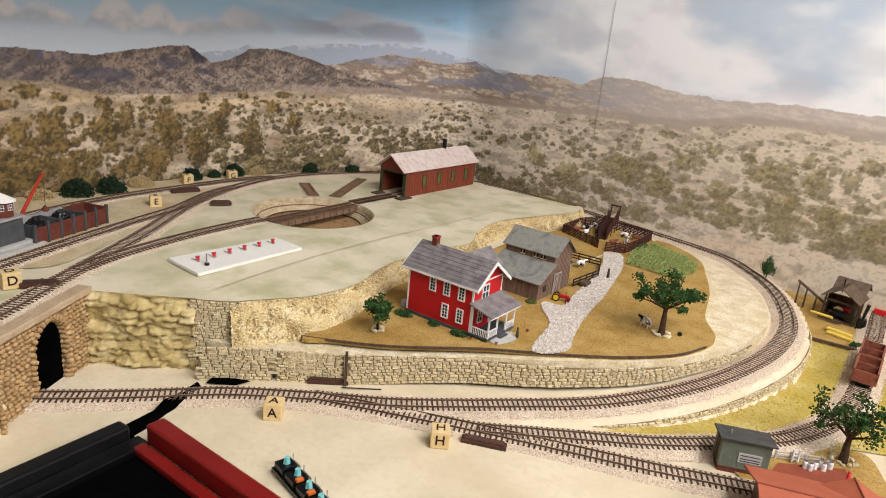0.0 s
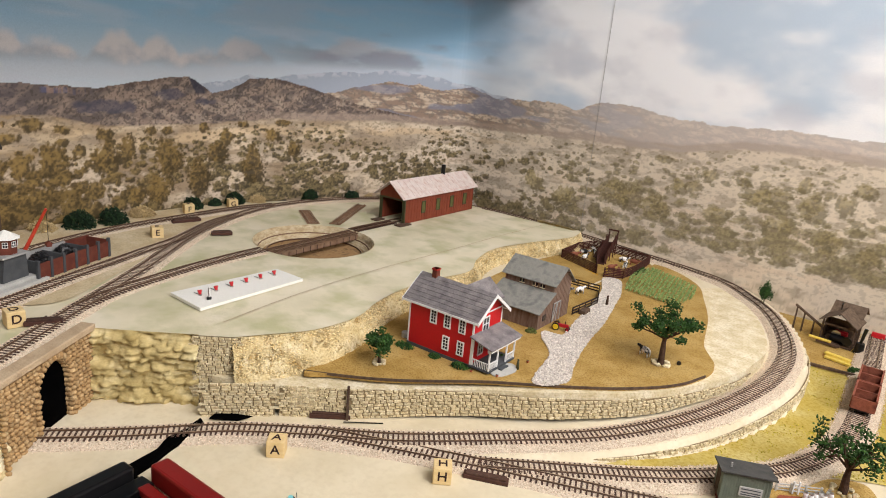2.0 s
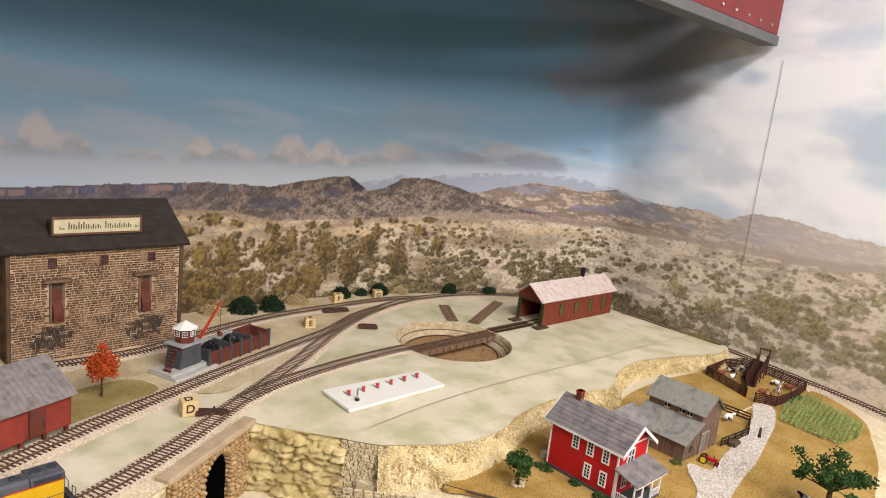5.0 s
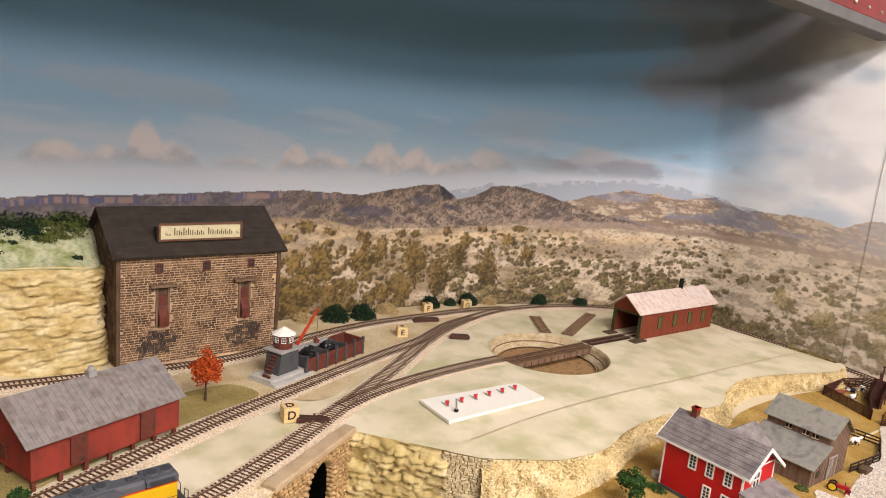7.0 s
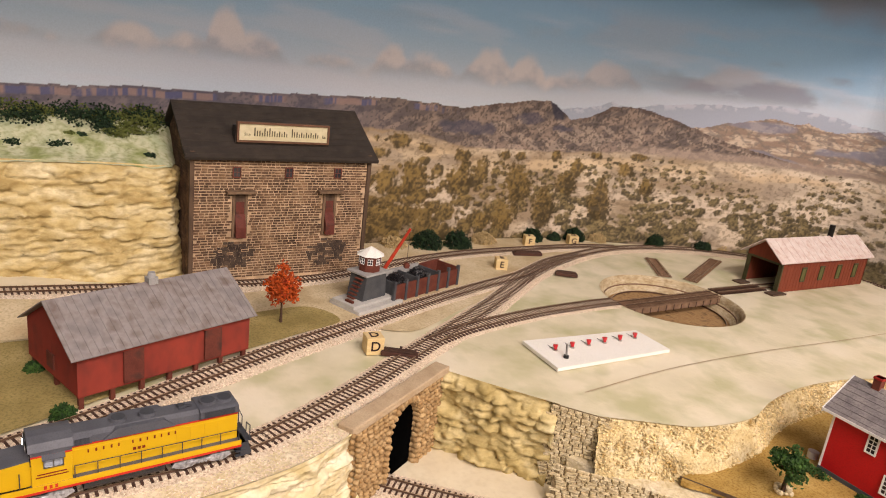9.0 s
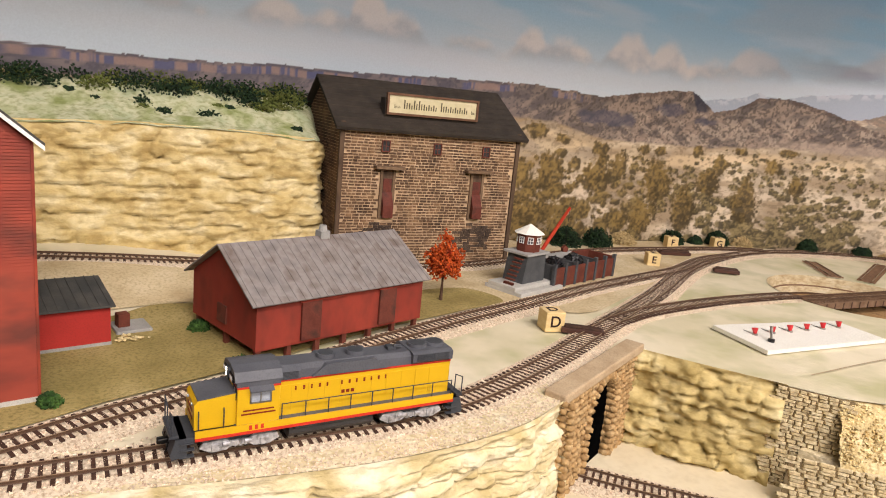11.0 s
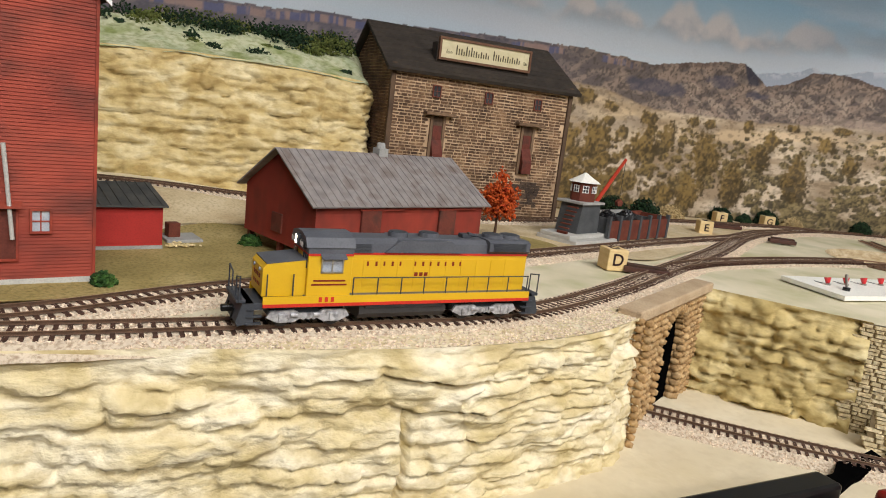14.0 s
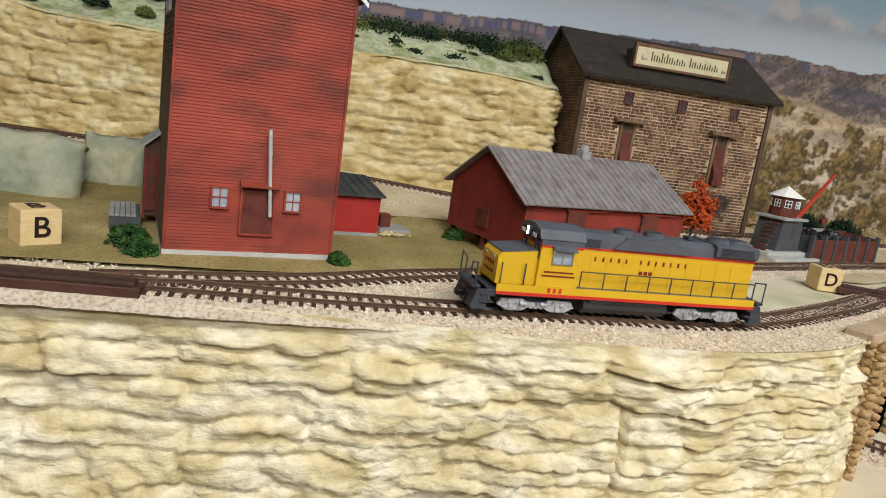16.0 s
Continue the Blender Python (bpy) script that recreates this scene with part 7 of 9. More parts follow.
# ---------------------------------------------------------------- barn
def barn():
    ob = thing("barn", pose(-0.405, 1.045, FZ), "weathered brown board barn with faded grey roofs and a lean-to", "barn")
    W, D, L = 0.096, 0.112, 0.046
    # main part behind, lean-to in front; the end wall faces +x
    part("wall", prism([(L, 0), (D, 0), (D, 0.066), (0.080, 0.093), (L, 0.070)], "x", 0, W), "barn_wall", ob)
    part("lean_to_wall", prism([(0, 0), (L, 0), (L, 0.054), (0, 0.032)], "x", 0, W), "barn_wall", ob)
    for k in range(18):
        x = 0.003 + k * (W - 0.006) / 17
        part("board", box(x, x + 0.0007, -0.0006, 0, 0.001, 0.031), "barn_wall", ob)
    for k in range(20):
        y = 0.003 + k * (D - 0.006) / 19
        top = 0.033 + 0.022 * y / L if y < L else min(0.070 + 0.023 * (y - L) / 0.034, 0.093 - 0.027 * (y - 0.080) / 0.032)
        part("board", box(W, W + 0.0006, y, y + 0.0007, 0.001, top - 0.002), "barn_wall", ob)
    part("lean_to_roof", prism([(-0.006, 0.029), (L + 0.001, 0.0545), (L + 0.001, 0.056), (-0.006, 0.0305)], "x", -0.005, W + 0.005), "barn_roof", ob)
    part("roof", prism([(L - 0.005, 0.0665), (0.080, 0.093), (0.080, 0.0945), (L - 0.005, 0.068)], "x", -0.005, W + 0.006), "barn_roof", ob)
    part("roof", prism([(D + 0.006, 0.061), (0.080, 0.093), (0.080, 0.0945), (D + 0.006, 0.0625)], "x", -0.005, W + 0.006), "barn_roof", ob)
    for x in (0.034, 0.060, 0.074):
        w = part("window", box(x - 0.004, x + 0.004, L - 0.0008, L, 0.0585, 0.0645), "glass_dark", ob)
        part("window_frame", box(x - 0.0005, x + 0.0005, L - 0.0014, L - 0.0006, 0.0580, 0.0650), "sign_cream", w)
        part("window_sill", box(x - 0.0048, x + 0.0048, L - 0.0020, L, 0.0575, 0.0585), "sign_cream", w)
    d = part("barn_door", box(W, W + 0.0014, 0.050, 0.076, 0.001, 0.036), "barn_wall", ob, "pair of barn doors with cross braces")
    for y in (0.050, 0.0630, 0.0755):
        part("door_stile", box(W + 0.0012, W + 0.0022, y - 0.0008, y + 0.0008, 0.001, 0.036), "concrete", d)
    part("door_rail", box(W + 0.0012, W + 0.0022, 0.050, 0.076, 0.034, 0.0358), "concrete", d)
    part("door_brace", cyl((W + 0.0018, 0.051, 0.002), (W + 0.0018, 0.062, 0.034), 0.0008, n=6), "concrete", d)
    part("window", box(W, W + 0.0012, 0.016, 0.026, 0.012, 0.022), "glass_dark", ob)
    part("hay_beam", box(W, W + 0.010, 0.079, 0.081, 0.0855, 0.0875), "wood_dark", ob)
    return ob


barn()


# ---------------------------------------------------------------- planting
LEAF_V = np.array([(1, 0, 0.1), (-0.5, 0.8, 0), (-0.5, -0.8, 0), (0.1, 0, 0.9), (0, 0.2, -0.7)], float)
LEAF_F = np.array([(0, 1, 3), (1, 2, 3), (2, 0, 3), (1, 0, 4), (2, 1, 4), (0, 2, 4)])


def tree(x, y, z, h, spread, leaf, seed, label, limbs=7, leaves=1500, size=0.0017, trunk=0.0045, low=0.45, clump=0.017, lean=0.0, category="tree", flat=0.75):
    rng = np.random.default_rng(seed)
    ob = thing("tree", pose(x, y, z), label, category, "trees")
    bm = bmesh.new()
    top = Vector((lean * h, 0, h * low))
    prev, r = Vector((0, 0, -0.002)), trunk
    for k in range(1, 6):
        t = k / 5
        nx = Vector((top.x * t + rng.normal(0, 0.02) * h * 0.15, rng.normal(0, 0.02) * h * 0.15, top.z * t))
        cyl(prev, nx, r, r * 0.88, bm, 8)
        prev, r = nx, r * 0.88
    tips = []
    for k in range(limbs):
        a = 2 * math.pi * (k + rng.uniform(-0.3, 0.3)) / limbs
        d = rng.uniform(0.45, 1.0)
        mid = prev + Vector((math.cos(a) * spread * d * 0.5, math.sin(a) * spread * d * 0.5, h * rng.uniform(0.04, 0.20)))
        end = Vector((prev.x + math.cos(a) * spread * d, prev.y + math.sin(a) * spread * d, h * rng.uniform(low + 0.12, 0.92) - 0.12 * h * d))
        cyl(prev - Vector((0, 0, h * 0.03)), mid, r * 0.62, r * 0.42, bm, 6)
        cyl(mid, end, r * 0.42, r * 0.16, bm, 6)
        tips += [end, mid * 0.4 + end * 0.6 + Vector(rng.normal(0, clump * 0.3, 3))]
        for _ in range(2):
            e2 = mid + Vector((rng.normal(0, spread * 0.35), rng.normal(0, spread * 0.35), rng.uniform(0.02, 0.22) * h))
            cyl(mid, e2, r * 0.25, r * 0.1, bm, 5)
            tips.append(e2)
    tips.append(Vector((top.x, 0, h * 0.92)))
    part("trunk", bm, "bark", ob)
    c = np.array([t[:] for t in tips])
    k = rng.integers(0, len(c), leaves)
    v = rng.normal(size=(leaves, 3))
    v /= np.linalg.norm(v, axis=1)[:, None]
    places = c[k] + v * clump * rng.uniform(0.25, 1.0, (leaves, 1)) * (1, 1, flat) * rng.uniform(0.7, 1.15, (len(c), 1))[k]
    pebbles("crown", places, size, leaf, rng, parent=ob, shape=(LEAF_V, LEAF_F), squash=1.0, kind="")
    return ob


def bush(x, y, z, r, leaf, seed, label, n=350, size=0.0016, squash=0.8, stretch=1.0, turn=0.0, group="bushes"):
    rng = np.random.default_rng(seed)
    v = rng.normal(size=(n, 3))
    v /= np.linalg.norm(v, axis=1)[:, None]
    v[:, 2] = np.abs(v[:, 2])
    bump = 0.75 + 0.5 * NZ.fbm(v[:, 0] * 2 + seed, v[:, 1] * 2 + v[:, 2] * 2, 3)
    p = v * (r * stretch, r, r * squash) * (rng.uniform(0.55, 1.0, n) * bump)[:, None]
    c, s = math.cos(turn), math.sin(turn)
    p = np.column_stack([x + p[:, 0] * c - p[:, 1] * s, y + p[:, 0] * s + p[:, 1] * c, z + p[:, 2]])
    ob = pebbles("bush", p, size, leaf, rng, label, "bush", shape=(LEAF_V, LEAF_F), squash=1.0, kind="thing")
    del ob["kind"]
    return tagged(ob, group=group)


def rock_ring(x, y, z, r, n, seed, label, material="stone", size=0.0045):
    rng = np.random.default_rng(seed)
    ob = thing("rock_ring", pose(x, y, z), label, "rocks", "rock rings")
    for k in range(n):
        a = 2 * math.pi * k / n + rng.uniform(-0.2, 0.2)
        bm = bmesh.new()
        bmesh.ops.create_icosphere(bm, subdivisions=1, radius=size * rng.uniform(0.6, 1.2))
        for v in bm.verts:
            v.co *= rng.uniform(0.75, 1.2)
            v.co.z *= 0.7
        part("rock", bm, material, ob, m=Matrix.Translation((r * math.cos(a) * rng.uniform(0.7, 1.1), r * math.sin(a) * rng.uniform(0.7, 1.1), size * 0.35)))
    return ob


tree(-0.111, 1.078, FZ, 0.106, 0.050, "leaf", 3, "green spreading tree with a forked brown trunk on the farm lawn", limbs=8, leaves=2300, size=0.0021, trunk=0.0058, low=0.42, clump=0.0125)
rock_ring(-0.111, 1.078, FZ, 0.012, 14, 4, "ring of pale stones round the foot of the tree")
tree(-0.414, 0.772, float(farm(-0.414, 0.772)) + 0.003, 0.056, 0.020, "leaf", 7, "small dark green tree beside the farmhouse", limbs=6, leaves=1200, size=0.0020, trunk=0.0026, low=0.42, clump=0.011)
rock_ring(-0.414, 0.772, float(farm(-0.414, 0.772)) + 0.003, 0.008, 12, 5, "ring of pale stones round the small tree", size=0.004)
tree(-0.864, 0.359, UP + 0.002, 0.080, 0.014, "leaf_orange", 9, "small autumn tree with bright orange leaves", limbs=7, leaves=1700, size=0.0021, trunk=0.0022, low=0.34, clump=0.0125, flat=1.1)
tree(-0.058, 1.548, 0.056, 0.050, 0.008, "leaf", 13, "slim dark conifer beside the rails", limbs=6, leaves=700, size=0.0018, trunk=0.0018, low=0.3, clump=0.009, flat=1.4)
tree(0.158, 1.010, 0.006, 0.098, 0.048, "leaf", 17, "green open-branched tree with twisted dark limbs in the yard", limbs=9, leaves=1100, size=0.0022, trunk=0.0060, low=0.36, clump=0.013)
rock_ring(0.158, 1.010, 0.006, 0.013, 10, 18, "pale stones round the yard tree")
for i, (x, y, r) in enumerate([(-1.150, 0.722, 0.028), (-1.140, 0.785, 0.026), (-1.168, 0.985, 0.020), (-1.160, 1.090, 0.022), (-1.098, 1.275, 0.020), (-1.05, 1.375, 0.017), (-1.165, 1.04, 0.013), (-0.965, 1.535, 0.014), (-0.87, 1.63, 0.013)]):
    bush(x, y, UP, r * 1.08, "leaf_dark", 40 + i, "dark green foliage clump against the backdrop", 1300, 0.0022, 1.15)
for i, (x, y, r) in enumerate([(-1.165, 0.86, 0.020), (-1.15, 1.15, 0.017), (-1.11, 1.33, 0.017), (-1.06, 1.44, 0.018), (-1.0, 1.51, 0.016), (-0.93, 1.59, 0.016), (-1.165, 0.66, 0.018), (-0.90, 1.60, 0.013)]):
    bush(x, y, UP, r * 1.35, "dry_bush", 60 + i, "dry tan brush clump at the foot of the backdrop", 900, 0.0020, 0.8, group="dry brush")
for i, (x, y, r, st, tn) in enumerate([(-0.418, 0.833, 0.010, 1.8, 0.0), (-0.365, 0.838, 0.008, 1.3, 0.0), (-0.320, 0.838, 0.010, 1.5, 0.2), (-0.313, 1.033, 0.009, 1.0, 0.0)]):
    bush(x, y, FZ, r, "leaf" if i < 3 else "leaf_olive", 80 + i, "low green shrub along the wall of the building", 240, 0.0015, 0.7, st, tn, "shrubs")
for i, (x, y, r) in enumerate([(-0.640, -0.142, 0.011), (-0.665, -0.018, 0.008), (-0.698, 0.112, 0.012), (-0.800, 0.088, 0.010), (-0.662, -0.154, 0.014)]):
    bush(x, y, UP + 0.002, r, "leaf", 90 + i, "green bush beside the red building", 380, 0.0017, 1.0, group="building bushes")
rngb = np.random.default_rng(77)
for i in range(74):
    y = rngb.uniform(-0.5, 0.235) if i < 62 else rngb.uniform(0.13, 0.25)
    k = 1.02 - 0.75 * rngb.random() ** 2.2
    x = -1.05 - 0.13 * k
    z = 0.262 + 0.042 * smoothstep(k * 1.1) - 0.004
    bush(x, y, z, rngb.uniform(0.018, 0.032) if k > 0.7 else rngb.uniform(0.007, 0.017), "leaf_dark" if rngb.random() < 0.68 else "leaf_olive", 100 + i, "dark green scrub on top of the cliff", 260, 0.0021, 1.0, 1.3, 1.2, "cliff scrub")
bush(0.127, 1.450, 0.007, 0.011, "leaf", 141, "dark green bush by the wagon track", 260, 0.0017, 0.9)
bush(-0.292, 0.905, FZ, 0.004, "leaf", 143, "small potted green plant by the porch", 120, 0.0013, 2.2)

# turf clumps of the lower yard
rng = np.random.default_rng(55)
c = rng.uniform((-0.12, 0.8), (0.6, 1.68), (16000, 2))
c = c[inside(yard, c[:, 0], c[:, 1])]
c = c[NZ.fbm(c[:, 0] * 22, c[:, 1] * 22, 3) > 0.52]
pebbles("grass_tufts", np.column_stack([c, low_ground(c[:, 0], c[:, 1]) + 0.002]), 0.0012, "leaf_yellow", rng, "yellow-green turf clumps scattered on the yard", "grass")

# crop field
FIELD = np.array([(-0.288, 1.372), (-0.178, 1.362), (-0.166, 1.440), (-0.185, 1.515), (-0.300, 1.572), (-0.318, 1.50)])
c = rng.uniform((-0.33, 1.35), (-0.16, 1.58), (14000, 2))
c = c[inside(FIELD, c[:, 0], c[:, 1])]
row = np.abs(((c[:, 0] * 0.98 + c[:, 1] * 0.15) / 0.0085) % 1 - 0.5) * 2
c = c[row < 0.62]
pebbles("crop_rows", np.column_stack([c, FZ + 0.002 + 0.005 * rng.random(len(c))]), 0.0016, "crop_green", rng, "rows of pale green crop plants", "crops", shape=(LEAF_V, LEAF_F), squash=1.0)
bush(-0.315, 1.52, FZ, 0.012, "leaf", 151, "dark green hedge along the cattle pen", 420, 0.0017, 0.8, 3.4, 1.6, "hedges")
c = rng.uniform((-0.487, 1.41), (-0.365, 1.47), (700, 2))
c = c[np.abs((c[:, 1] - 1.462) + (c[:, 0] + 0.47) * 0.42) < 0.006]
pebbles("straw", np.column_stack([c, np.full(len(c), FZ + 0.002)]), 0.0018, "straw", rng, "golden straw strewn along the pen fence", "straw", shape=(LEAF_V, LEAF_F))


# ---------------------------------------------------------------- diesel locomotive
def locomotive():
    """Local +x is the front; z from the rail head; built in millimetres."""
    ys = P_MAIN[:, 1]
    i0 = int(np.argmin(np.abs(ys[:200] - 0.082)))
    i1 = int(np.argmin(np.abs(ys[:200] - 0.216)))
    a, b = P_MAIN[i0], P_MAIN[i1]
    cx, cy = (a[0] + b[0]) / 2 + 0.001, (a[1] + b[1]) / 2
    m = pose(cx, cy, UP + 0.0062, 0, 0, math.degrees(math.atan2(a[1] - b[1], a[0] - b[0]))) @ Matrix.Scale(0.00105, 4)
    ob = thing("locomotive", m, "yellow and grey model diesel locomotive with red stripes", "locomotive")

    def P(name, bm, mat, parent=ob, label="", smooth=False):
        return part(name, bm, mat, parent, label, smooth=smooth)
    P("frame", box(-92, 92, -14.5, 14.5, 11.5, 14.5, bevel=0.4), "loco_dark")
    for s in (-1, 1):
        sill = P("side_sill", box(-86, 82, s * 15.6 - 0.5, s * 15.6 + 0.5, 14.2, 18.2), "loco_yellow")
        P("red_stripe", box(-86, 82, s * 15.9 - 0.5, s * 15.9 + 0.5, 12.4, 14.2), "loco_red", sill)
        P("walkway", box(-86, 60, s * 13 - 2.6, s * 13 + 2.6, 17.2, 18.0), "loco_grey")
    # long hood
    hood = [(-10.5, 17.5), (10.5, 17.5), (10.5, 40.0), (-10.5, 40.0)]
    h = P("long_hood", prism(hood, "x", -84, 34), "loco_yellow")
    P("hood_stripe", box(-84.2, 34, -10.9, 10.9, 40.0, 41.2), "loco_red", h)
    P("hood_top", prism([(-10.6, 41.2), (10.6, 41.2), (10.2, 46.5), (7.0, 49.0), (-7.0, 49.0), (-10.2, 46.5)], "x", -84, 34), "loco_grey", h)
    for k in range(11):
        x = -78 + k * 10.5
        for s in (-1, 1):
            P("hood_door", box(x, x + 9.6, s * 10.6 - 0.15, s * 10.6 + 0.15, 20.5, 37.5), "loco_yellow", h)
    rad = P("radiator", prism([(-10.5, 41.3), (10.5, 41.3), (13.2, 43.0), (13.2, 48.4), (10.5, 49.6), (-10.5, 49.6), (-13.2, 48.4), (-13.2, 43.0)], "x", -84, -54), "loco_grey", ob, "flared grey radiator with slatted grilles")
    for s in (-1, 1):
        for k in range(7):
            P("grille_slat", box(-81, -57, s * 13.3 - 0.25, s * 13.3 + 0.25, 43.4 + k * 0.72, 43.75 + k * 0.72), "loco_dark", rad)
    dyn = P("brake_blister", prism([(14, 41.6), (5, 48.5), (-28, 48.5), (-36, 41.6)], "y", -12.2, 12.2), "loco_grey")
    for x, r in ((-76, 6.8), (-63, 6.8), (-18, 6.2), (2, 6.0)):
        f = P("roof_fan", cyl((x, 0, 49.0), (x, 0, 51.6), r, r * 0.96, n=24), "loco_grey")
        P("fan_grille", cyl((x, 0, 51.6), (x, 0, 51.9), r * 0.8, n=20), "loco_dark", f)
    P("exhaust", box(-46, -40, -3, 3, 49, 51.5, bevel=0.5), "loco_dark")
    P("air_horn", cyl((-50, 2, 50.5), (-44, 2, 51.6), 0.8, 1.4, n=8), "loco_dark")
    fi = P("air_filter_box", prism([(-11.5, 41.2), (11.5, 41.2), (11.5, 46.0), (8, 48.6), (-8, 48.6), (-11.5, 46.0)], "x", 21, 34), "loco_grey")
    for s in (-1, 1):
        for k in range(6):
            P("filter_slat", box(22.5, 32, s * 11.6 - 0.2, s * 11.6 + 0.2, 41.8 + k * 0.8, 42.2 + k * 0.8), "loco_dark", fi)
    # cab
    cab = P("cab", box(34, 59, -14.6, 14.6, 17.5, 40.5, bevel=0.5), "loco_yellow")
    P("cab_stripe", box(33.9, 59.1, -14.9, 14.9, 40.0, 41.2), "loco_red", cab)
    P("cab_upper", prism([(-14.6, 41.2), (14.6, 41.2), (14.6, 44.5), (-14.6, 44.5)], "x", 34, 59.2), "loco_grey", cab)
    P("cab_roof", prism([(-15.2, 44.5), (15.2, 44.5), (12.0, 49.5), (4, 51.4), (-4, 51.4), (-12.0, 49.5)], "x", 33, 60.5), "loco_grey", cab)
    for s in (-1, 1):
        w = P("side_window", box(40, 51, s * 14.7 - 0.2, s * 14.7 + 0.2, 31.5, 39.2), "glass", cab)
        fr = bmesh.new()
        for x0, x1, z0, z1 in ((39.2, 40, 30.8, 40), (51, 51.8, 30.8, 40), (45.2, 45.9, 31, 39.6), (39.2, 51.8, 30.6, 31.5), (39.2, 51.8, 39.2, 40.0)):
            box(x0, x1, s * 14.9 - 0.35, s * 14.9 + 0.35, z0, z1, fr)
        P("window_frame", fr, "steel", w)
        P("sunshade", prism([(s * 14.8, 40.6), (s * 18.4, 38.8), (s * 18.4, 39.3), (s * 14.8, 41.3)], "x", 38.5, 52.5), "loco_grey", w)
        f2 = P("front_window", box(59.0, 59.5, s * 9.4 - 3.6, s * 9.4 + 3.6, 33.0, 40.5), "glass_dark", cab)
        P("wiper", box(59.5, 59.8, s * 9.4 - 0.3, s * 9.4 + 0.3, 33.5, 39.5), "steel", f2)
        P("cab_lettering", box(37.5, 55.5, s * 14.75 - 0.1, s * 14.75 + 0.1, 25.9, 26.8), "loco_letter", cab)
        P("cab_lettering", box(36.5, 56.5, s * 14.75 - 0.1, s * 14.75 + 0.1, 23.7, 24.6), "loco_letter", cab)
        for k in range(3):
            P("number_bar", box(43.5 + k * 3.4, 45.3 + k * 3.4, s * 16.15 - 0.1, s * 16.15 + 0.1, 19.4 - 4.6, 22.4 - 4.8), "loco_red", cab)
        x = 24.0
        for n, wd in ((5, 2.6), (7, 2.6)):
            for k in range(n):
                P("lettering_bar", box(x - 1.0 - 0.3 * (k % 2), x, s * 10.85 - 0.1, s * 10.85 + 0.1, 33.6, 36.2), "loco_letter", h)
                x -= 5.0
            x -= 4.5
        for k in range(3):
            P("number_bar", box(-6 - k * 3.2 - 2.2, -6 - k * 3.2, s * 10.85 - 0.1, s * 10.85 + 0.1, 27.6, 29.8), "loco_letter", h)
    bo = P("number_board", box(59.2, 61.4, -11.5, 11.5, 43.0, 47.2, bevel=0.6), "black", cab, "black number board with pale marks")
    for s in (-1, 1):
        for k in range(3):
            P("number_bar", box(61.4, 61.6, s * 8 - 2.6 + k * 1.9, s * 8 - 1.4 + k * 1.9, 44.0, 46.4), "white", bo)
    hl = P("headlight", box(59.5, 62.2, -2.6, 2.6, 43.5, 49.0, bevel=0.5), "loco_dark", cab)
    for z in (45.0, 47.7):
        P("headlight_lens", cyl((62.0, 0, z), (62.6, 0, z), 1.15, n=12), "lens_light", hl)
    # short nose
    nose = P("nose", prism([(59, 17.5), (82, 17.5), (82, 32.5), (80, 34.8), (59, 37.0)], "y", -12.2, 12.2), "loco_yellow")
    P("nose_top", prism([(59, 37.1), (80.2, 34.9), (80.2, 35.5), (59, 37.7)], "y", -12.0, 12.0), "loco_grey", nose)
    for k in range(4):
        P("lettering_bar", box(82.0, 82.2, -7 + k * 3.8, -4.6 + k * 3.8, 26.2, 28.4), "loco_letter", nose)
        P("lettering_bar", box(82.0, 82.2, -7 + k * 3.8, -4.6 + k * 3.8, 21.7, 23.6), "loco_letter", nose)
    for s in (-1, 1):
        P("ditch_light", cyl((82.0, s * 6, 31), (82.7, s * 6, 31), 1.0, n=10), "glass", nose)
    # ends
    for e in (-1, 1):
        pil = P("pilot", prism([(e * 86, 4.0), (e * 94, 2.6), (e * 95, 5.0), (e * 92, 14.5), (e * 86, 14.5)], "y", -15, 15), "loco_dark", ob, "dark grey pilot plate with steps")
        P("coupler", box(min(e * 93, e * 100), max(e * 93, e * 100), -2, 2, 6.5, 10.0, bevel=0.8), "black", pil)
        P("anticlimber", box(min(e * 90, e * 95), max(e * 90, e * 95), -13.5, 13.5, 14.5, 16.2, bevel=0.3), "loco_dark", pil)
        for s in (-1, 1):
            for k in range(3):
                P("step", box(min(e * 82, e * 90), max(e * 82, e * 90), s * 14.3 - 1.6, s * 14.3 + 1.6, 3.2 + k * 4.0, 3.9 + k * 4.0), "loco_dark", pil)
            P("hand_rail", cyl((e * 93.5, s * 13.8, 15.5), (e * 93.5, s * 13.8, 29.0), 0.42, n=6), "loco_dark", pil)
            P("hand_rail", cyl((e * 93.5, s * 5.0, 15.5), (e * 93.5, s * 5.0, 27.0), 0.42, n=6), "loco_dark", pil)
            P("hand_rail", cyl((e * 93.5, s * 13.8, 28.6), (e * 93.5, s * 5.0, 26.8), 0.4, n=6), "loco_dark", pil)
            P("air_hose", cyl((e * 94.5, s * 6.5, 10.0), (e * 96.0, s * 6.8, 4.0), 0.5, n=6), "black", pil)
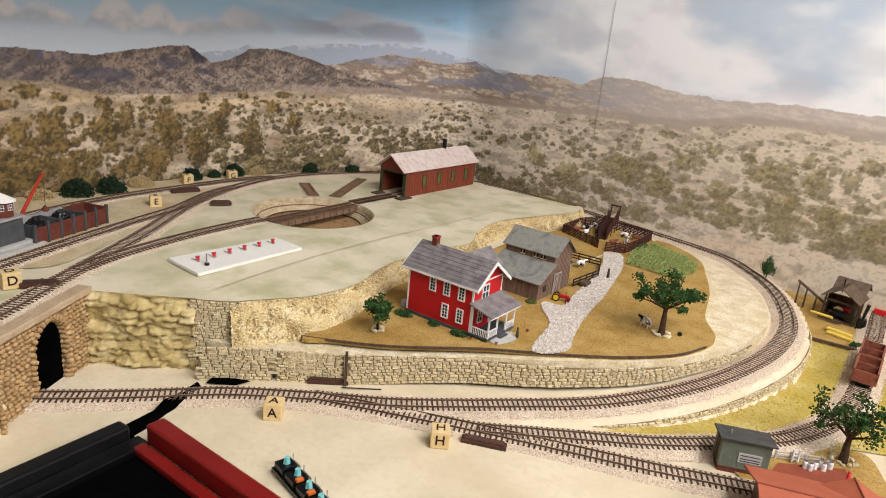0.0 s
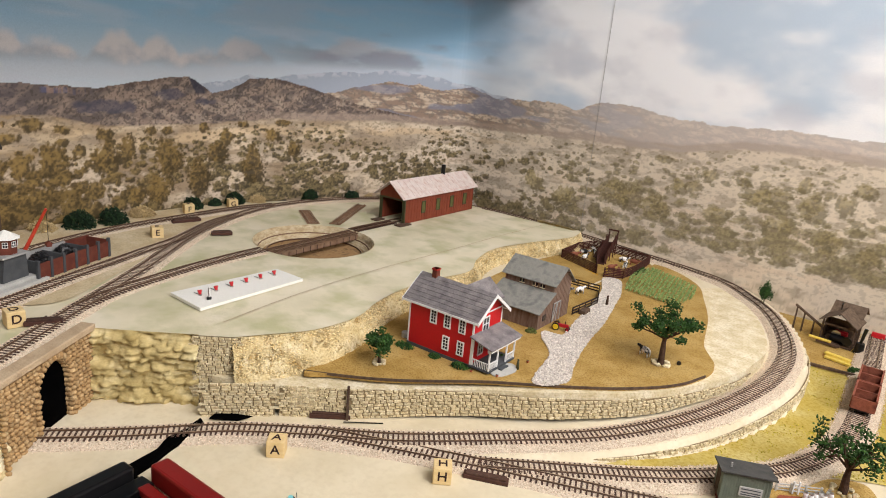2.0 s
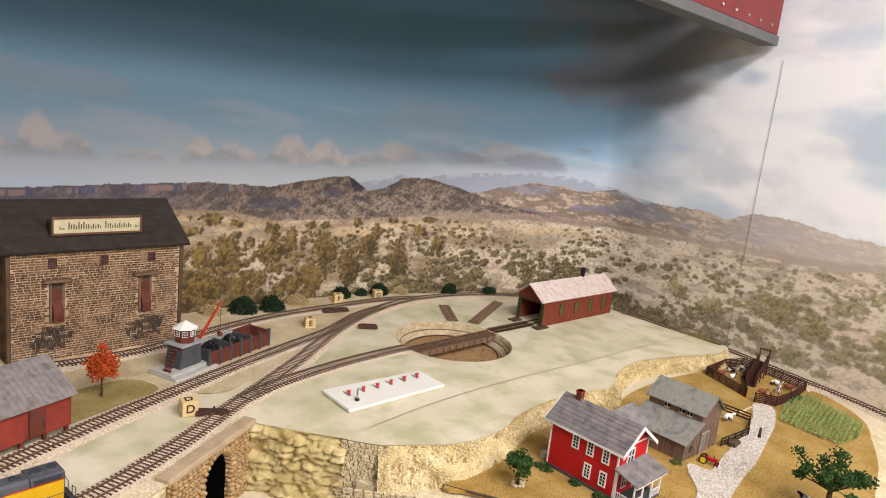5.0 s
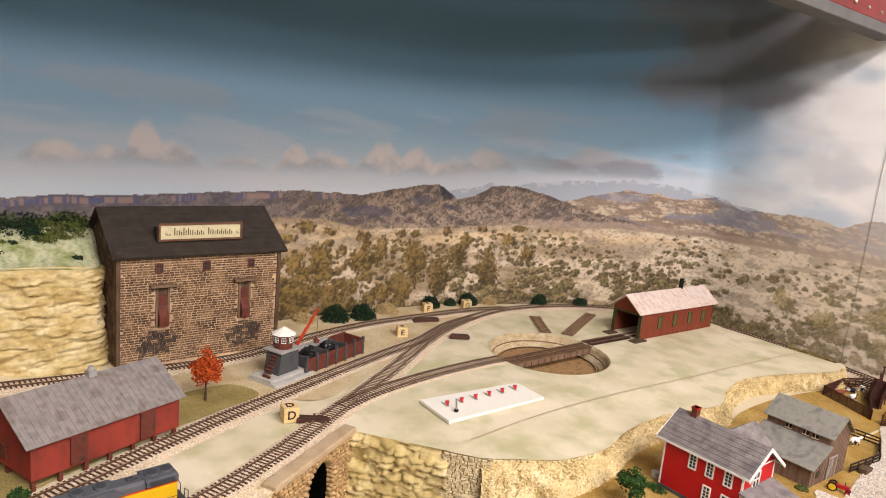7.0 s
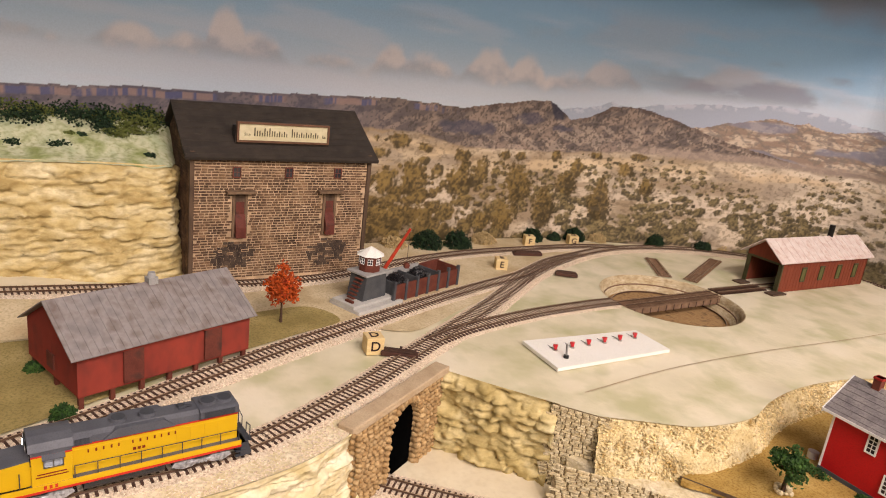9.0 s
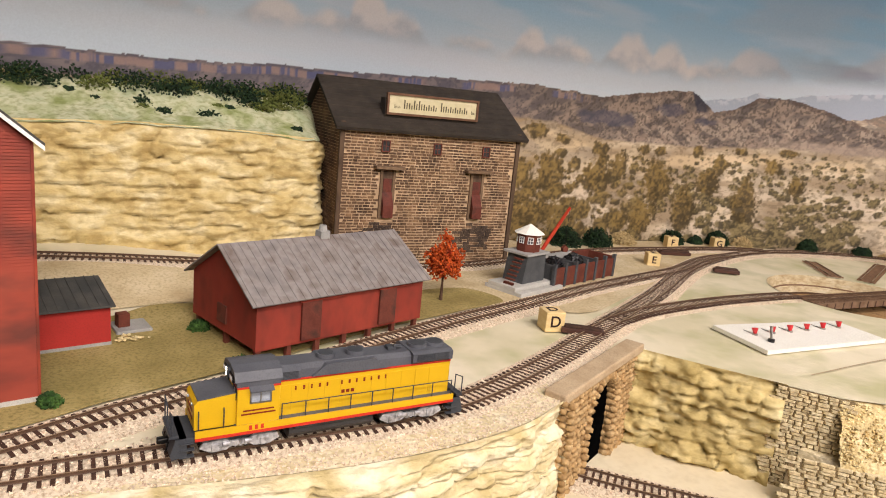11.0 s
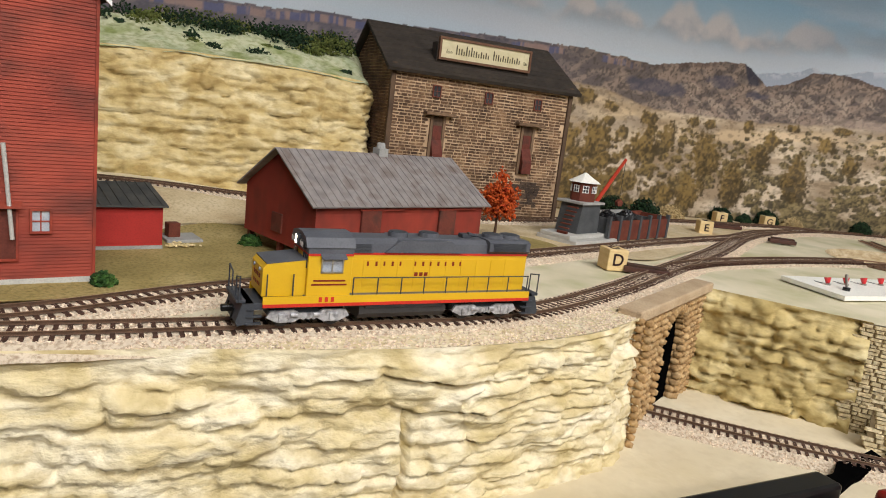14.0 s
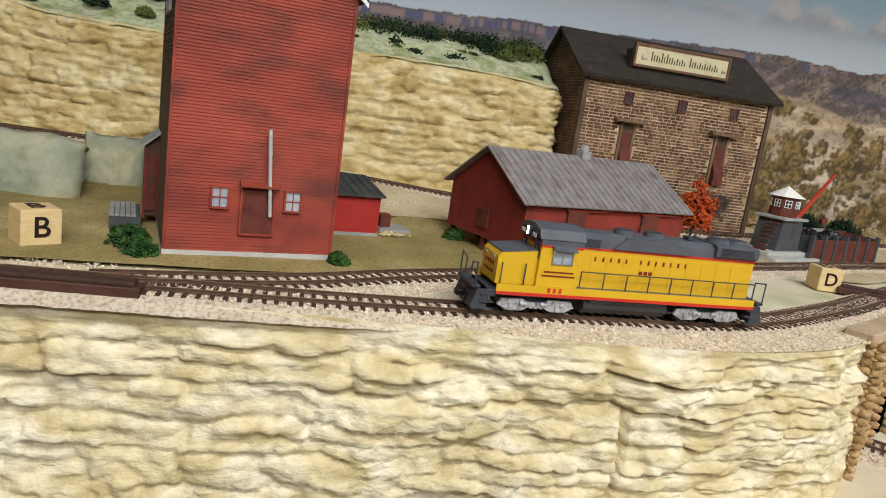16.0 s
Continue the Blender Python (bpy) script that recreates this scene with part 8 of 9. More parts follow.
    # trucks
    for e in (-1, 1):
        tr = P("truck", box(e * 56 - 21, e * 56 + 21, -9, 9, 5.5, 10.5), "loco_dark", ob, "silver painted truck with two axles")
        for s in (-1, 1):
            sf = prism([(e * 56 - 23, 6.0), (e * 56 - 21, 9.5), (e * 56 - 8, 9.8), (e * 56 - 5, 8.0), (e * 56 + 5, 8.0), (e * 56 + 8, 9.8), (e * 56 + 21, 9.5), (e * 56 + 23, 6.0), (e * 56 + 17, 3.0), (e * 56 + 8, 3.2), (e * 56 + 5, 5.0), (e * 56 - 5, 5.0), (e * 56 - 8, 3.2), (e * 56 - 17, 3.0)], "y", s * 12.6 - 0.9, s * 12.6 + 0.9)
            P("side_frame", sf, "loco_silver", tr)
            for x in (-14, 14):
                P("journal_box", box(e * 56 + x - 2.6, e * 56 + x + 2.6, s * 13.6 - 0.9, s * 13.6 + 0.9, 3.2, 8.0, bevel=0.5), "loco_silver", tr)
                P("brake_cylinder", cyl((e * 56 + x * 0.45, s * 13.6, 7.2), (e * 56 + x * 0.45 + 4, s * 13.6, 7.2), 1.3, n=10), "loco_silver", tr)
                P("wheel", cyl((e * 56 + x, s * 8.9 - 1.2, 5.2), (e * 56 + x, s * 8.9 + 1.2, 5.2), 5.2, n=24), "tank", tr)
            for x in (-3, 0, 3):
                P("spring", cyl((e * 56 + x, s * 13.2, 4.6), (e * 56 + x, s * 13.2, 8.2), 0.9, n=8), "loco_silver", tr)
    P("fuel_tank", prism([(-13, 10.8), (13, 10.8), (13.4, 6.5), (10, 3.0), (-10, 3.0), (-13.4, 6.5)], "x", -28, 27), "tank", ob, "long dark fuel tank")
    P("air_tank", cyl((-24, 13.4, 11.2), (24, 13.4, 11.2), 1.5, n=10), "loco_dark")
    P("air_tank", cyl((-24, -13.4, 11.2), (24, -13.4, 11.2), 1.5, n=10), "loco_dark")
    for s in (-1, 1):
        for k in range(9):
            x = -84 + k * 14.6
            P("railing_post", cyl((x, s * 15.3, 16.5), (x, s * 15.3, 28.2), 0.38, n=6), "loco_dark")
        P("railing", cyl((-84, s * 15.3, 28.0), (33, s * 15.3, 28.0), 0.36, n=6), "loco_dark")
        P("railing_post", cyl((66, s * 14.0, 17.5), (66, s * 14.0, 30.0), 0.4, n=6), "loco_dark")
        P("railing_post", cyl((80, s * 14.6, 17.5), (80, s * 14.6, 30.0), 0.4, n=6), "loco_dark")
    return ob


locomotive()


# ---------------------------------------------------------------- farmyard
def rail_fence(pts, z, label, h=0.018, rails=4, material="pen_wood", gap=0.020, group="fences"):
    ob = thing("fence", None, label, "fence", group)
    for (ax, ay), (bx, by) in zip(pts, pts[1:]):
        a, b = Vector((ax, ay, z)), Vector((bx, by, z))
        L = (b - a).length
        n = max(1, int(round(L / gap)))
        for k in range(n + 1):
            p = a + (b - a) * k / n
            part("post", cyl(p - Vector((0, 0, 0.001)), p + Vector((0, 0, h)), 0.0011, n=6), material, ob)
        turn = math.atan2(by - ay, bx - ax)
        for r in range(rails):
            zz = z + h * (0.15 + 0.80 * r / max(1, rails - 1))
            part("rail", box(0, L, -0.0006, 0.0006, -0.0012, 0.0012, m=Matrix.Translation((ax, ay, zz)) @ Matrix.Rotation(turn, 4, "Z")), material, ob)
    return ob


rail_fence([(-0.478, 1.470), (-0.425, 1.448), (-0.372, 1.424)], FZ, "dark brown cattle pen fence of five rails", 0.022, 6)
rail_fence([(-0.478, 1.470), (-0.480, 1.560), (-0.462, 1.612)], FZ, "dark brown cattle pen fence of five rails", 0.022, 6)
rail_fence([(-0.372, 1.424), (-0.415, 1.520), (-0.430, 1.590)], FZ, "dark brown inner fence dividing the cattle pen", 0.022, 6)
rail_fence([(-0.352, 1.418), (-0.318, 1.440), (-0.312, 1.500), (-0.318, 1.600)], FZ, "dark brown cattle pen fence of five rails", 0.022, 6)
rail_fence([(-0.462, 1.612), (-0.390, 1.612), (-0.318, 1.600)], FZ, "dark brown cattle pen fence of five rails", 0.022, 6)
rail_fence([(-0.300, 1.160), (-0.292, 1.250), (-0.318, 1.318), (-0.386, 1.314)], FZ, "black post and rail paddock fence", 0.014, 3, "fence_black", 0.024)
ramp = thing("cattle_chute", pose(-0.405, 1.555, FZ, 0, 0, 100), "dark brown plank loading chute rising to the railway", "cattle chute")
part("floor", prism([(-0.060, 0.002), (0.045, 0.030), (0.045, 0.032), (-0.060, 0.004)], "y", -0.009, 0.009), "pen_wood", ramp)
for s in (-1, 1):
    for k in range(4):
        part("side_plank", prism([(-0.060, 0.006 + k * 0.006), (0.045, 0.034 + k * 0.006), (0.045, 0.038 + k * 0.006), (-0.060, 0.010 + k * 0.006)], "y", s * 0.009 - 0.0006, s * 0.009 + 0.0006), "pen_wood", ramp)
    for x in (-0.050, -0.015, 0.018, 0.044):
        part("post", box(x - 0.001, x + 0.001, s * 0.0102 - 0.001, s * 0.0102 + 0.001, -0.001, 0.034 + (x + 0.06) * 0.28), "pen_wood", ramp)
part("cross_beam", box(0.042, 0.045, -0.012, 0.012, 0.060, 0.063), "pen_wood", ramp)
part("catwalk", prism([(-0.050, 0.012), (0.030, 0.036), (0.030, 0.0375), (-0.050, 0.0135)], "y", 0.011, 0.020), "pen_wood", ramp)


def cow(x, y, z, turn, hide, seed):
    """One plain model animal with no parts."""
    bm = ball((0, 0, 0.0105), 0.0062, None, 2, (1.7, 0.75, 0.85))
    ball((0.0125, 0, 0.0135), 0.0028, bm, 2, (1.5, 0.8, 0.9))
    cyl((0.008, 0, 0.012), (0.0115, 0, 0.0135), 0.0028, 0.0020, bm, 8)
    for lx in (-0.0072, 0.0068):
        for ly in (-0.0028, 0.0028):
            cyl((lx, ly, 0.009), (lx, ly, 0), 0.0013, 0.0009, bm, 6)
    cyl((-0.0100, 0, 0.013), (-0.0112, 0, 0.005), 0.0005, 0.0003, bm, 5)
    return mesh_ob("cow_figure", bm, hide, pose(x, y, z, 0, 0, turn), "small black and white model cow on the farm" if hide == "cow" else "small brown model cow in the pen", "cow figure", "cow figures", smooth=True)


for i, (x, y, t, hd) in enumerate([(-0.455, 1.54, 20, "cow"), (-0.435, 1.50, 80, "cow"), (-0.445, 1.575, 140, "cow"), (-0.365, 1.56, 30, "cow"), (-0.345, 1.52, 100, "cow"), (-0.360, 1.475, 60, "cow_brown"), (-0.340, 1.56, 10, "cow_brown"),
                                  (-0.335, 1.46, 120, "cow_brown"), (-0.46, 1.50, 50, "cow_brown"), (-0.34, 1.275, 70, "cow"), (-0.36, 1.255, 10, "cow"), (-0.140, 1.088, 160, "cow")]):
    cow(x, y, FZ, t, hd, i)


def figure(x, y, z, turn, h, material, label):
    """A plain painted peg-like shape."""
    bm = cyl((0, 0, 0), (0, 0, h * 0.8), h * 0.16, h * 0.10, None, 8)
    ball((0, 0, h * 0.9), h * 0.11, bm, 1)
    return mesh_ob("figurine", bm, material, pose(x, y, z, 0, 0, turn), label, "figurine", "figurines", smooth=True)


figure(-0.276, 1.258, FZ, 0, 0.020, "bark", "tiny dark painted figurine on the gravel path")
figure(-0.352, 1.432, FZ, 0, 0.020, "yellow_wheel", "tiny yellow painted figurine at the pen gate")
figure(-0.258, 0.895, FZ, 0, 0.016, "green_trim", "tiny green painted figurine by the porch")
figure(0.062, 1.372, 0.006, 0, 0.020, "pad", "tiny pale painted figurine at the sawmill")
figure(0.045, 1.335, 0.006, 0, 0.018, "brown_red", "tiny brown painted figurine at the sawmill")
figure(0.168, 0.948, 0.009, 0, 0.019, "knob_red", "tiny red painted figurine on the loading deck")

tractor = thing("tractor", pose(-0.285, 1.078, FZ, 0, 0, 15), "small red farm tractor with yellow wheels", "tractor")
part("body", box(-0.004, 0.016, -0.0028, 0.0028, 0.006, 0.0115, bevel=0.001), "tractor_red", tractor)
part("seat", box(-0.009, -0.005, -0.0025, 0.0025, 0.0095, 0.0110, bevel=0.0006), "tractor_red", tractor)
part("exhaust", cyl((0.010, 0, 0.0115), (0.010, 0, 0.017), 0.0006, n=6), "black", tractor)
part("steering_wheel", cyl((-0.002, 0, 0.0135), (-0.0012, 0, 0.0142), 0.0024, n=12), "black", tractor)
for s in (-1, 1):
    w = part("wheel", cyl((-0.005, s * 0.0052 - 0.001, 0.0066), (-0.005, s * 0.0052 + 0.001, 0.0066), 0.0066, n=18), "black", tractor)
    part("rim", cyl((-0.005, s * 0.0052 - 0.0012, 0.0066), (-0.005, s * 0.0052 + 0.0012, 0.0066), 0.0048, n=14), "yellow_wheel", w)
    w = part("wheel", cyl((0.0145, s * 0.0042 - 0.0007, 0.0036), (0.0145, s * 0.0042 + 0.0007, 0.0036), 0.0036, n=14), "black", tractor)
    part("rim", cyl((0.0145, s * 0.0042 - 0.0009, 0.0036), (0.0145, s * 0.0042 + 0.0009, 0.0036), 0.0024, n=12), "tractor_red", w)
mesh_ob("water_trough", box(-0.006, 0.006, -0.012, 0.012, 0, 0.008, bevel=0.0008), "wood_dark", pose(-0.288, 1.185, FZ), "small brown wooden trough by the barn", "trough")
mesh_ob("tyre_swing", cyl((0, -0.001, 0.0035), (0, 0.001, 0.0035), 0.0035, n=16), "black", pose(-0.088, 1.095, FZ, 0, 0, 30), "small black tyre lying under the tree", "tyre")
mesh_ob("water_tank", cyl((0, 0, 0), (0, 0, 0.010), 0.006, n=16), "pad", pose(-0.440, 0.862, FZ - 0.002), "small pale round tank beside the farmhouse", "tank")
for i, (x, y) in enumerate([(-0.266, 0.852), (-0.258, 0.925), (-0.300, 0.838)]):
    p_ = thing("flower_pot", pose(x, y, FZ), "tiny terracotta flower pot by the porch", "flower pot", "flower pots")
    part("pot", cyl((0, 0, 0), (0, 0, 0.003), 0.0016, 0.0022, n=10), "terracotta", p_)
    part("soil", cyl((0, 0, 0.0026), (0, 0, 0.0032), 0.0019, n=10), "bark", p_)


# ---------------------------------------------------------------- lower yard
def sawmill():
    ob = thing("sawmill", pose(0.083, 1.588, 0.005, 0, 0, -8), "small open-sided brown sawmill with a shingled gable roof", "sawmill")
    part("floor", box(-0.030, 0.030, -0.022, 0.030, 0.002, 0.006), "wood_dark", ob)
    for x in (-0.028, 0.028):
        for y in (-0.020, 0.004, 0.028):
            part("post", box(x - 0.0015, x + 0.0015, y - 0.0015, y + 0.0015, -0.002, 0.050), "wood_dark", ob)
    for s in (-1, 1):
        part("roof", prism([(s * 0.034, 0.048), (0, 0.070), (0, 0.072), (s * 0.034, 0.050)], "y", -0.034, 0.036), "mill_roof", ob, "brown shingled roof")
    part("rear_roof", prism([(0.020, 0.056), (0.045, 0.074), (0.070, 0.056), (0.045, 0.076)], "x", -0.030, 0.030), "mill_roof", ob)
    part("boiler", cyl((-0.012, -0.010, 0.014), (0.016, -0.010, 0.014), 0.008, n=14), "black", ob)
    part("flywheel", cyl((0.020, -0.022, 0.018), (0.020, -0.025, 0.018), 0.009, n=18), "black", ob)
    part("saw_bench", box(-0.022, 0.012, -0.004, 0.010, 0.006, 0.016), "wood_dark", ob)
    en = part("steam_engine", cyl((0.042, -0.018, -0.004), (0.042, -0.018, 0.022), 0.009, 0.008, n=14), "black", ob, "small black upright boiler")
    part("chimney", cyl((0.042, -0.018, 0.022), (0.046, -0.018, 0.052), 0.0025, 0.0035, n=10), "black", en)
    part("side_wall", box(-0.0295, -0.0280, 0.000, 0.028, 0.004, 0.043), "wood_dark", ob)
    part("rear_wall", box(-0.028, 0.028, 0.0275, 0.029, 0.004, 0.043), "wood_dark", ob)
    part("tie_beam", box(-0.030, 0.030, -0.0215, -0.0185, 0.040, 0.043), "wood_dark", ob)
    part("log_ramp", box(-0.030, 0.012, -0.036, -0.030, 0.004, 0.008), "wood_dark", ob)
    part("log", cyl((-0.044, -0.034, 0.011), (-0.004, -0.034, 0.011), 0.0028, n=10), "lumber", ob, "pale debarked log")
    part("saw_blade", cyl((-0.004, -0.006, 0.020), (-0.004, -0.0066, 0.020), 0.009, n=20), "steel", ob)
    part("red_machine", box(-0.012, 0.012, 0.008, 0.020, 0.006, 0.024, bevel=0.002), "tractor_red", ob)
    for k in range(6):
        part("rafter", box(-0.0345 + k * 0.012, -0.0335 + k * 0.012, -0.0305, -0.0295, 0.040, 0.043), "wood_dark", ob)
    part("stove_pipe", cyl((-0.012, 0.024, 0.050), (-0.012, 0.024, 0.078), 0.0014, n=8), "black", ob)
    cv = part("conveyor", prism([(-0.030, 0.020), (-0.090, 0.052), (-0.090, 0.055), (-0.030, 0.023)], "y", 0.002, 0.010), "wood_dark", ob, "long sloping log conveyor")
    for x in (-0.050, -0.070, -0.086):
        zz = 0.020 + (-0.030 - x) * 0.533
        part("trestle", cyl((x, 0.002, -0.003), (x, 0.004, zz), 0.0011, n=6), "wood_dark", cv)
        part("trestle", cyl((x, 0.010, -0.003), (x, 0.008, zz), 0.0011, n=6), "wood_dark", cv)
    return ob


sawmill()
mill_turf = closed([(0.055, 1.43), (0.095, 1.425), (0.128, 1.44), (0.130, 1.55), (0.122, 1.685), (0.02, 1.69), (-0.05, 1.69), (-0.01, 1.60), (0.035, 1.51)])
patch("sawmill_turf", mill_turf, low_ground, 0.0028, "grass_tan", "golden-brown turf round the sawmill", cell=0.015)
for i in range(3):
    mesh_ob("lumber_stack", box(-0.022, 0.022, -0.005, 0.005, 0, 0.004, bevel=0.0004), "lumber", pose(0.096 - 0.001 * i, 1.490 + 0.0105 * (i - 1), 0.007 + 0.004 * (i == 1), 0, 0, -14), "stack of fresh yellow lumber at the sawmill", "lumber", "lumber stacks")
mesh_ob("timber_edging", box(-0.045, 0.045, -0.002, 0.002, 0, 0.005), "wood_dark", pose(0.094, 1.427, 0.006, 0, 0, 6), "dark timber edging along the sawmill ground", "edging")


def wagon(x, y, z, turn, L=0.075):
    ob = thing("hopper_wagon", pose(x, y, z, 0, 0, turn), "open rust-brown model wagon with empty bays", "wagon", "wagons")
    part("floor", box(-L / 2, L / 2, -0.015, 0.015, 0.010, 0.012), "wagon", ob)
    for s in (-1, 1):
        part("side", box(-L / 2, L / 2, s * 0.0155 - 0.0007, s * 0.0155 + 0.0007, 0.010, 0.030), "wagon", ob)
        for k in range(7):
            xx = -L / 2 + 0.002 + k * (L - 0.004) / 6
            part("side_rib", box(xx - 0.0008, xx + 0.0008, s * 0.0168 - 0.0006, s * 0.0168 + 0.0006, 0.010, 0.030), "wagon", ob)
        part("top_rail", box(-L / 2, L / 2, s * 0.0160 - 0.0014, s * 0.0160 + 0.0014, 0.029, 0.0305), "wagon", ob)
    for xx in (-L / 2, 0, L / 2):
        part("bulkhead", box(xx - 0.001, xx + 0.001, -0.0155, 0.0155, 0.010, 0.029), "wagon", ob)
    for e in (-1, 1):
        tr = part("truck", box(e * (L / 2 - 0.014) - 0.010, e * (L / 2 - 0.014) + 0.010, -0.010, 0.010, 0.005, 0.009), "black", ob)
        for s in (-1, 1):
            for xx in (-0.006, 0.006):
                part("wheel", cyl((e * (L / 2 - 0.014) + xx, s * 0.0085 - 0.001, 0.0050), (e * (L / 2 - 0.014) + xx, s * 0.0085 + 0.001, 0.0050), 0.0046, n=14), "black", tr)
    rng = np.random.default_rng(int(y * 1000))
    n = 120
    q = np.column_stack([rng.uniform(-L / 2 + 0.005, L / 2 - 0.005, n), rng.uniform(-0.013, 0.013, n), np.full(n, 0.0135)])
    pebbles("scrap_load", q, 0.0022, "coal", rng, parent=ob, kind="")
    return ob


wagon(0.1535, 1.288, 0.0115, 90)
wagon(0.1530, 1.368, 0.0115, 90)
mesh_ob("buffer_stop", box(-0.012, 0.012, -0.003, 0.003, 0, 0.014, bevel=0.001), "knob_red", pose(0.146, 1.665, 0.012), "small red buffer stop at the end of the siding", "buffer stop")


def milk_shed():
    ob = thing("milk_shed", pose(0.040, 0.874, 0.003, 0, 0, 24), "small grey-green board shed with a dark flat roof and pale sign", "shed")
    W, D, H = 0.055, 0.034, 0.045
    part("floor_frame", box(0.001, W - 0.001, 0.001, D - 0.001, 0.0, 0.008), "brown_red", ob)
    part("wall", prism([(0, 0.008), (D, 0.008), (D, H - 0.004), (0, H)], "x", 0, W), "milk_wall", ob)
    for k in range(17):
        x = 0.001 + k * (W - 0.003) / 16
        part("batten", box(x, x + 0.001, -0.0007, 0, 0.008, H - 0.001), "milk_wall", ob)
    part("roof", prism([(-0.005, H + 0.0005), (D + 0.004, H - 0.0055), (D + 0.004, H - 0.0035), (-0.005, H + 0.0025)], "x", -0.004, W + 0.004), "roof_dark", ob)
    sg = part("sign", box(0.020, 0.046, -0.0022, -0.0008, 0.018, 0.030), "pad", ob, "pale sign with unreadable lines")
    for z in (0.0265, 0.0225, 0.0195):
        part("writing_bar", box(0.022, 0.044, -0.0024, -0.0022, z, z + 0.0014), "concrete_d", sg)
    part("door", box(-0.0008, 0.0, 0.010, 0.024, 0.008, 0.036), "wood_dark", ob)
    part("roof_vent", cyl((0.010, 0.012, H), (0.010, 0.012, H + 0.006), 0.001, n=8), "concrete", ob)
    return ob


milk_shed()


def depot():
    ob = thing("depot", pose(0.071, 0.843, 0.0, 0, 0, 20), "brown depot with a terracotta gabled roof", "depot")
    part("wall", box(0.012, 0.165, -0.125, -0.014, 0.0, 0.046), "barn_wall", ob)
    part("roof", prism([(0.0, 0.043), (-0.070, 0.066), (-0.140, 0.043), (-0.140, 0.041), (-0.070, 0.0635), (0.0, 0.041)], "x", 0.0, 0.180), "terracotta", ob, "terracotta roof sheet")
    part("cross_roof", prism([(0.066, 0.042), (0.104, 0.063), (0.142, 0.042), (0.142, 0.040), (0.104, 0.0605), (0.066, 0.040)], "y", -0.070, -0.010), "terracotta", ob)
    part("ridge_cap", cyl((0.0, -0.070, 0.0662), (0.180, -0.070, 0.0662), 0.0010, n=6), "brown_deck", ob)
    part("ridge_cap", cyl((0.104, -0.070, 0.0632), (0.104, -0.010, 0.0632), 0.0010, n=6), "brown_deck", ob)
    return ob


depot()
mesh_ob("loading_deck", prism([(0.090, 0.880), (0.096, 0.938), (0.130, 0.962), (0.163, 0.986), (0.182, 0.944), (0.190, 0.890)], "z", -0.001, 0.009), "brown_deck", None, "brown-red loading deck behind the depot", "deck")
patch("depot_turf", closed([(0.045, 0.905), (0.085, 0.955), (0.120, 0.990), (0.140, 1.030), (0.180, 1.050), (0.205, 1.000), (0.225, 0.930), (0.215, 0.860), (0.150, 0.850), (0.080, 0.870)]), low_ground, 0.0026, "grass_tan", "olive-brown turf round the loading deck", cell=0.015)
dm = pose(0, 0, 0.009)
for i, (x, y) in enumerate([(0.123, 0.951), (0.129, 0.950), (0.133, 0.958), (0.138, 0.966), (0.142, 0.962), (0.148, 0.972), (0.145, 0.976)]):
    can = thing("milk_can", dm @ Matrix.Translation((x, y, 0)), "small pale grey milk can on the deck", "milk can", "milk cans")
    part("can", cyl((0, 0, 0), (0, 0, 0.0075), 0.0030, n=12), "white", can)
    part("neck", cyl((0, 0, 0.0075), (0, 0, 0.0095), 0.0030, 0.0017, n=12), "white", can)
    part("lid", cyl((0, 0, 0.0095), (0, 0, 0.0110), 0.0022, n=12), "steel", can)
lad = thing("deck_railing", pose(0.090, 0.951, 0.004, 0, 0, 32), "pale grey wooden railing and ladder along the deck", "railing")
for z in (0.003, 0.007, 0.011):
    part("rail", box(0.0, 0.055, -0.0006, 0.0006, z, z + 0.0012), "pad", lad)
for x in (0.0, 0.018, 0.036, 0.055):
    part("post", box(x - 0.0009, x + 0.0009, -0.0012, 0.0012, -0.003, 0.0135), "pad", lad)
for x in (0.018, 0.025):
    part("ladder_side", box(x - 0.0008, x + 0.0008, -0.006, -0.0035, 0.003, 0.020), "white", lad)
for z in (0.006, 0.011, 0.016):
    part("rung", box(0.0188, 0.0242, -0.0052, -0.0042, z, z + 0.0009), "white", lad)

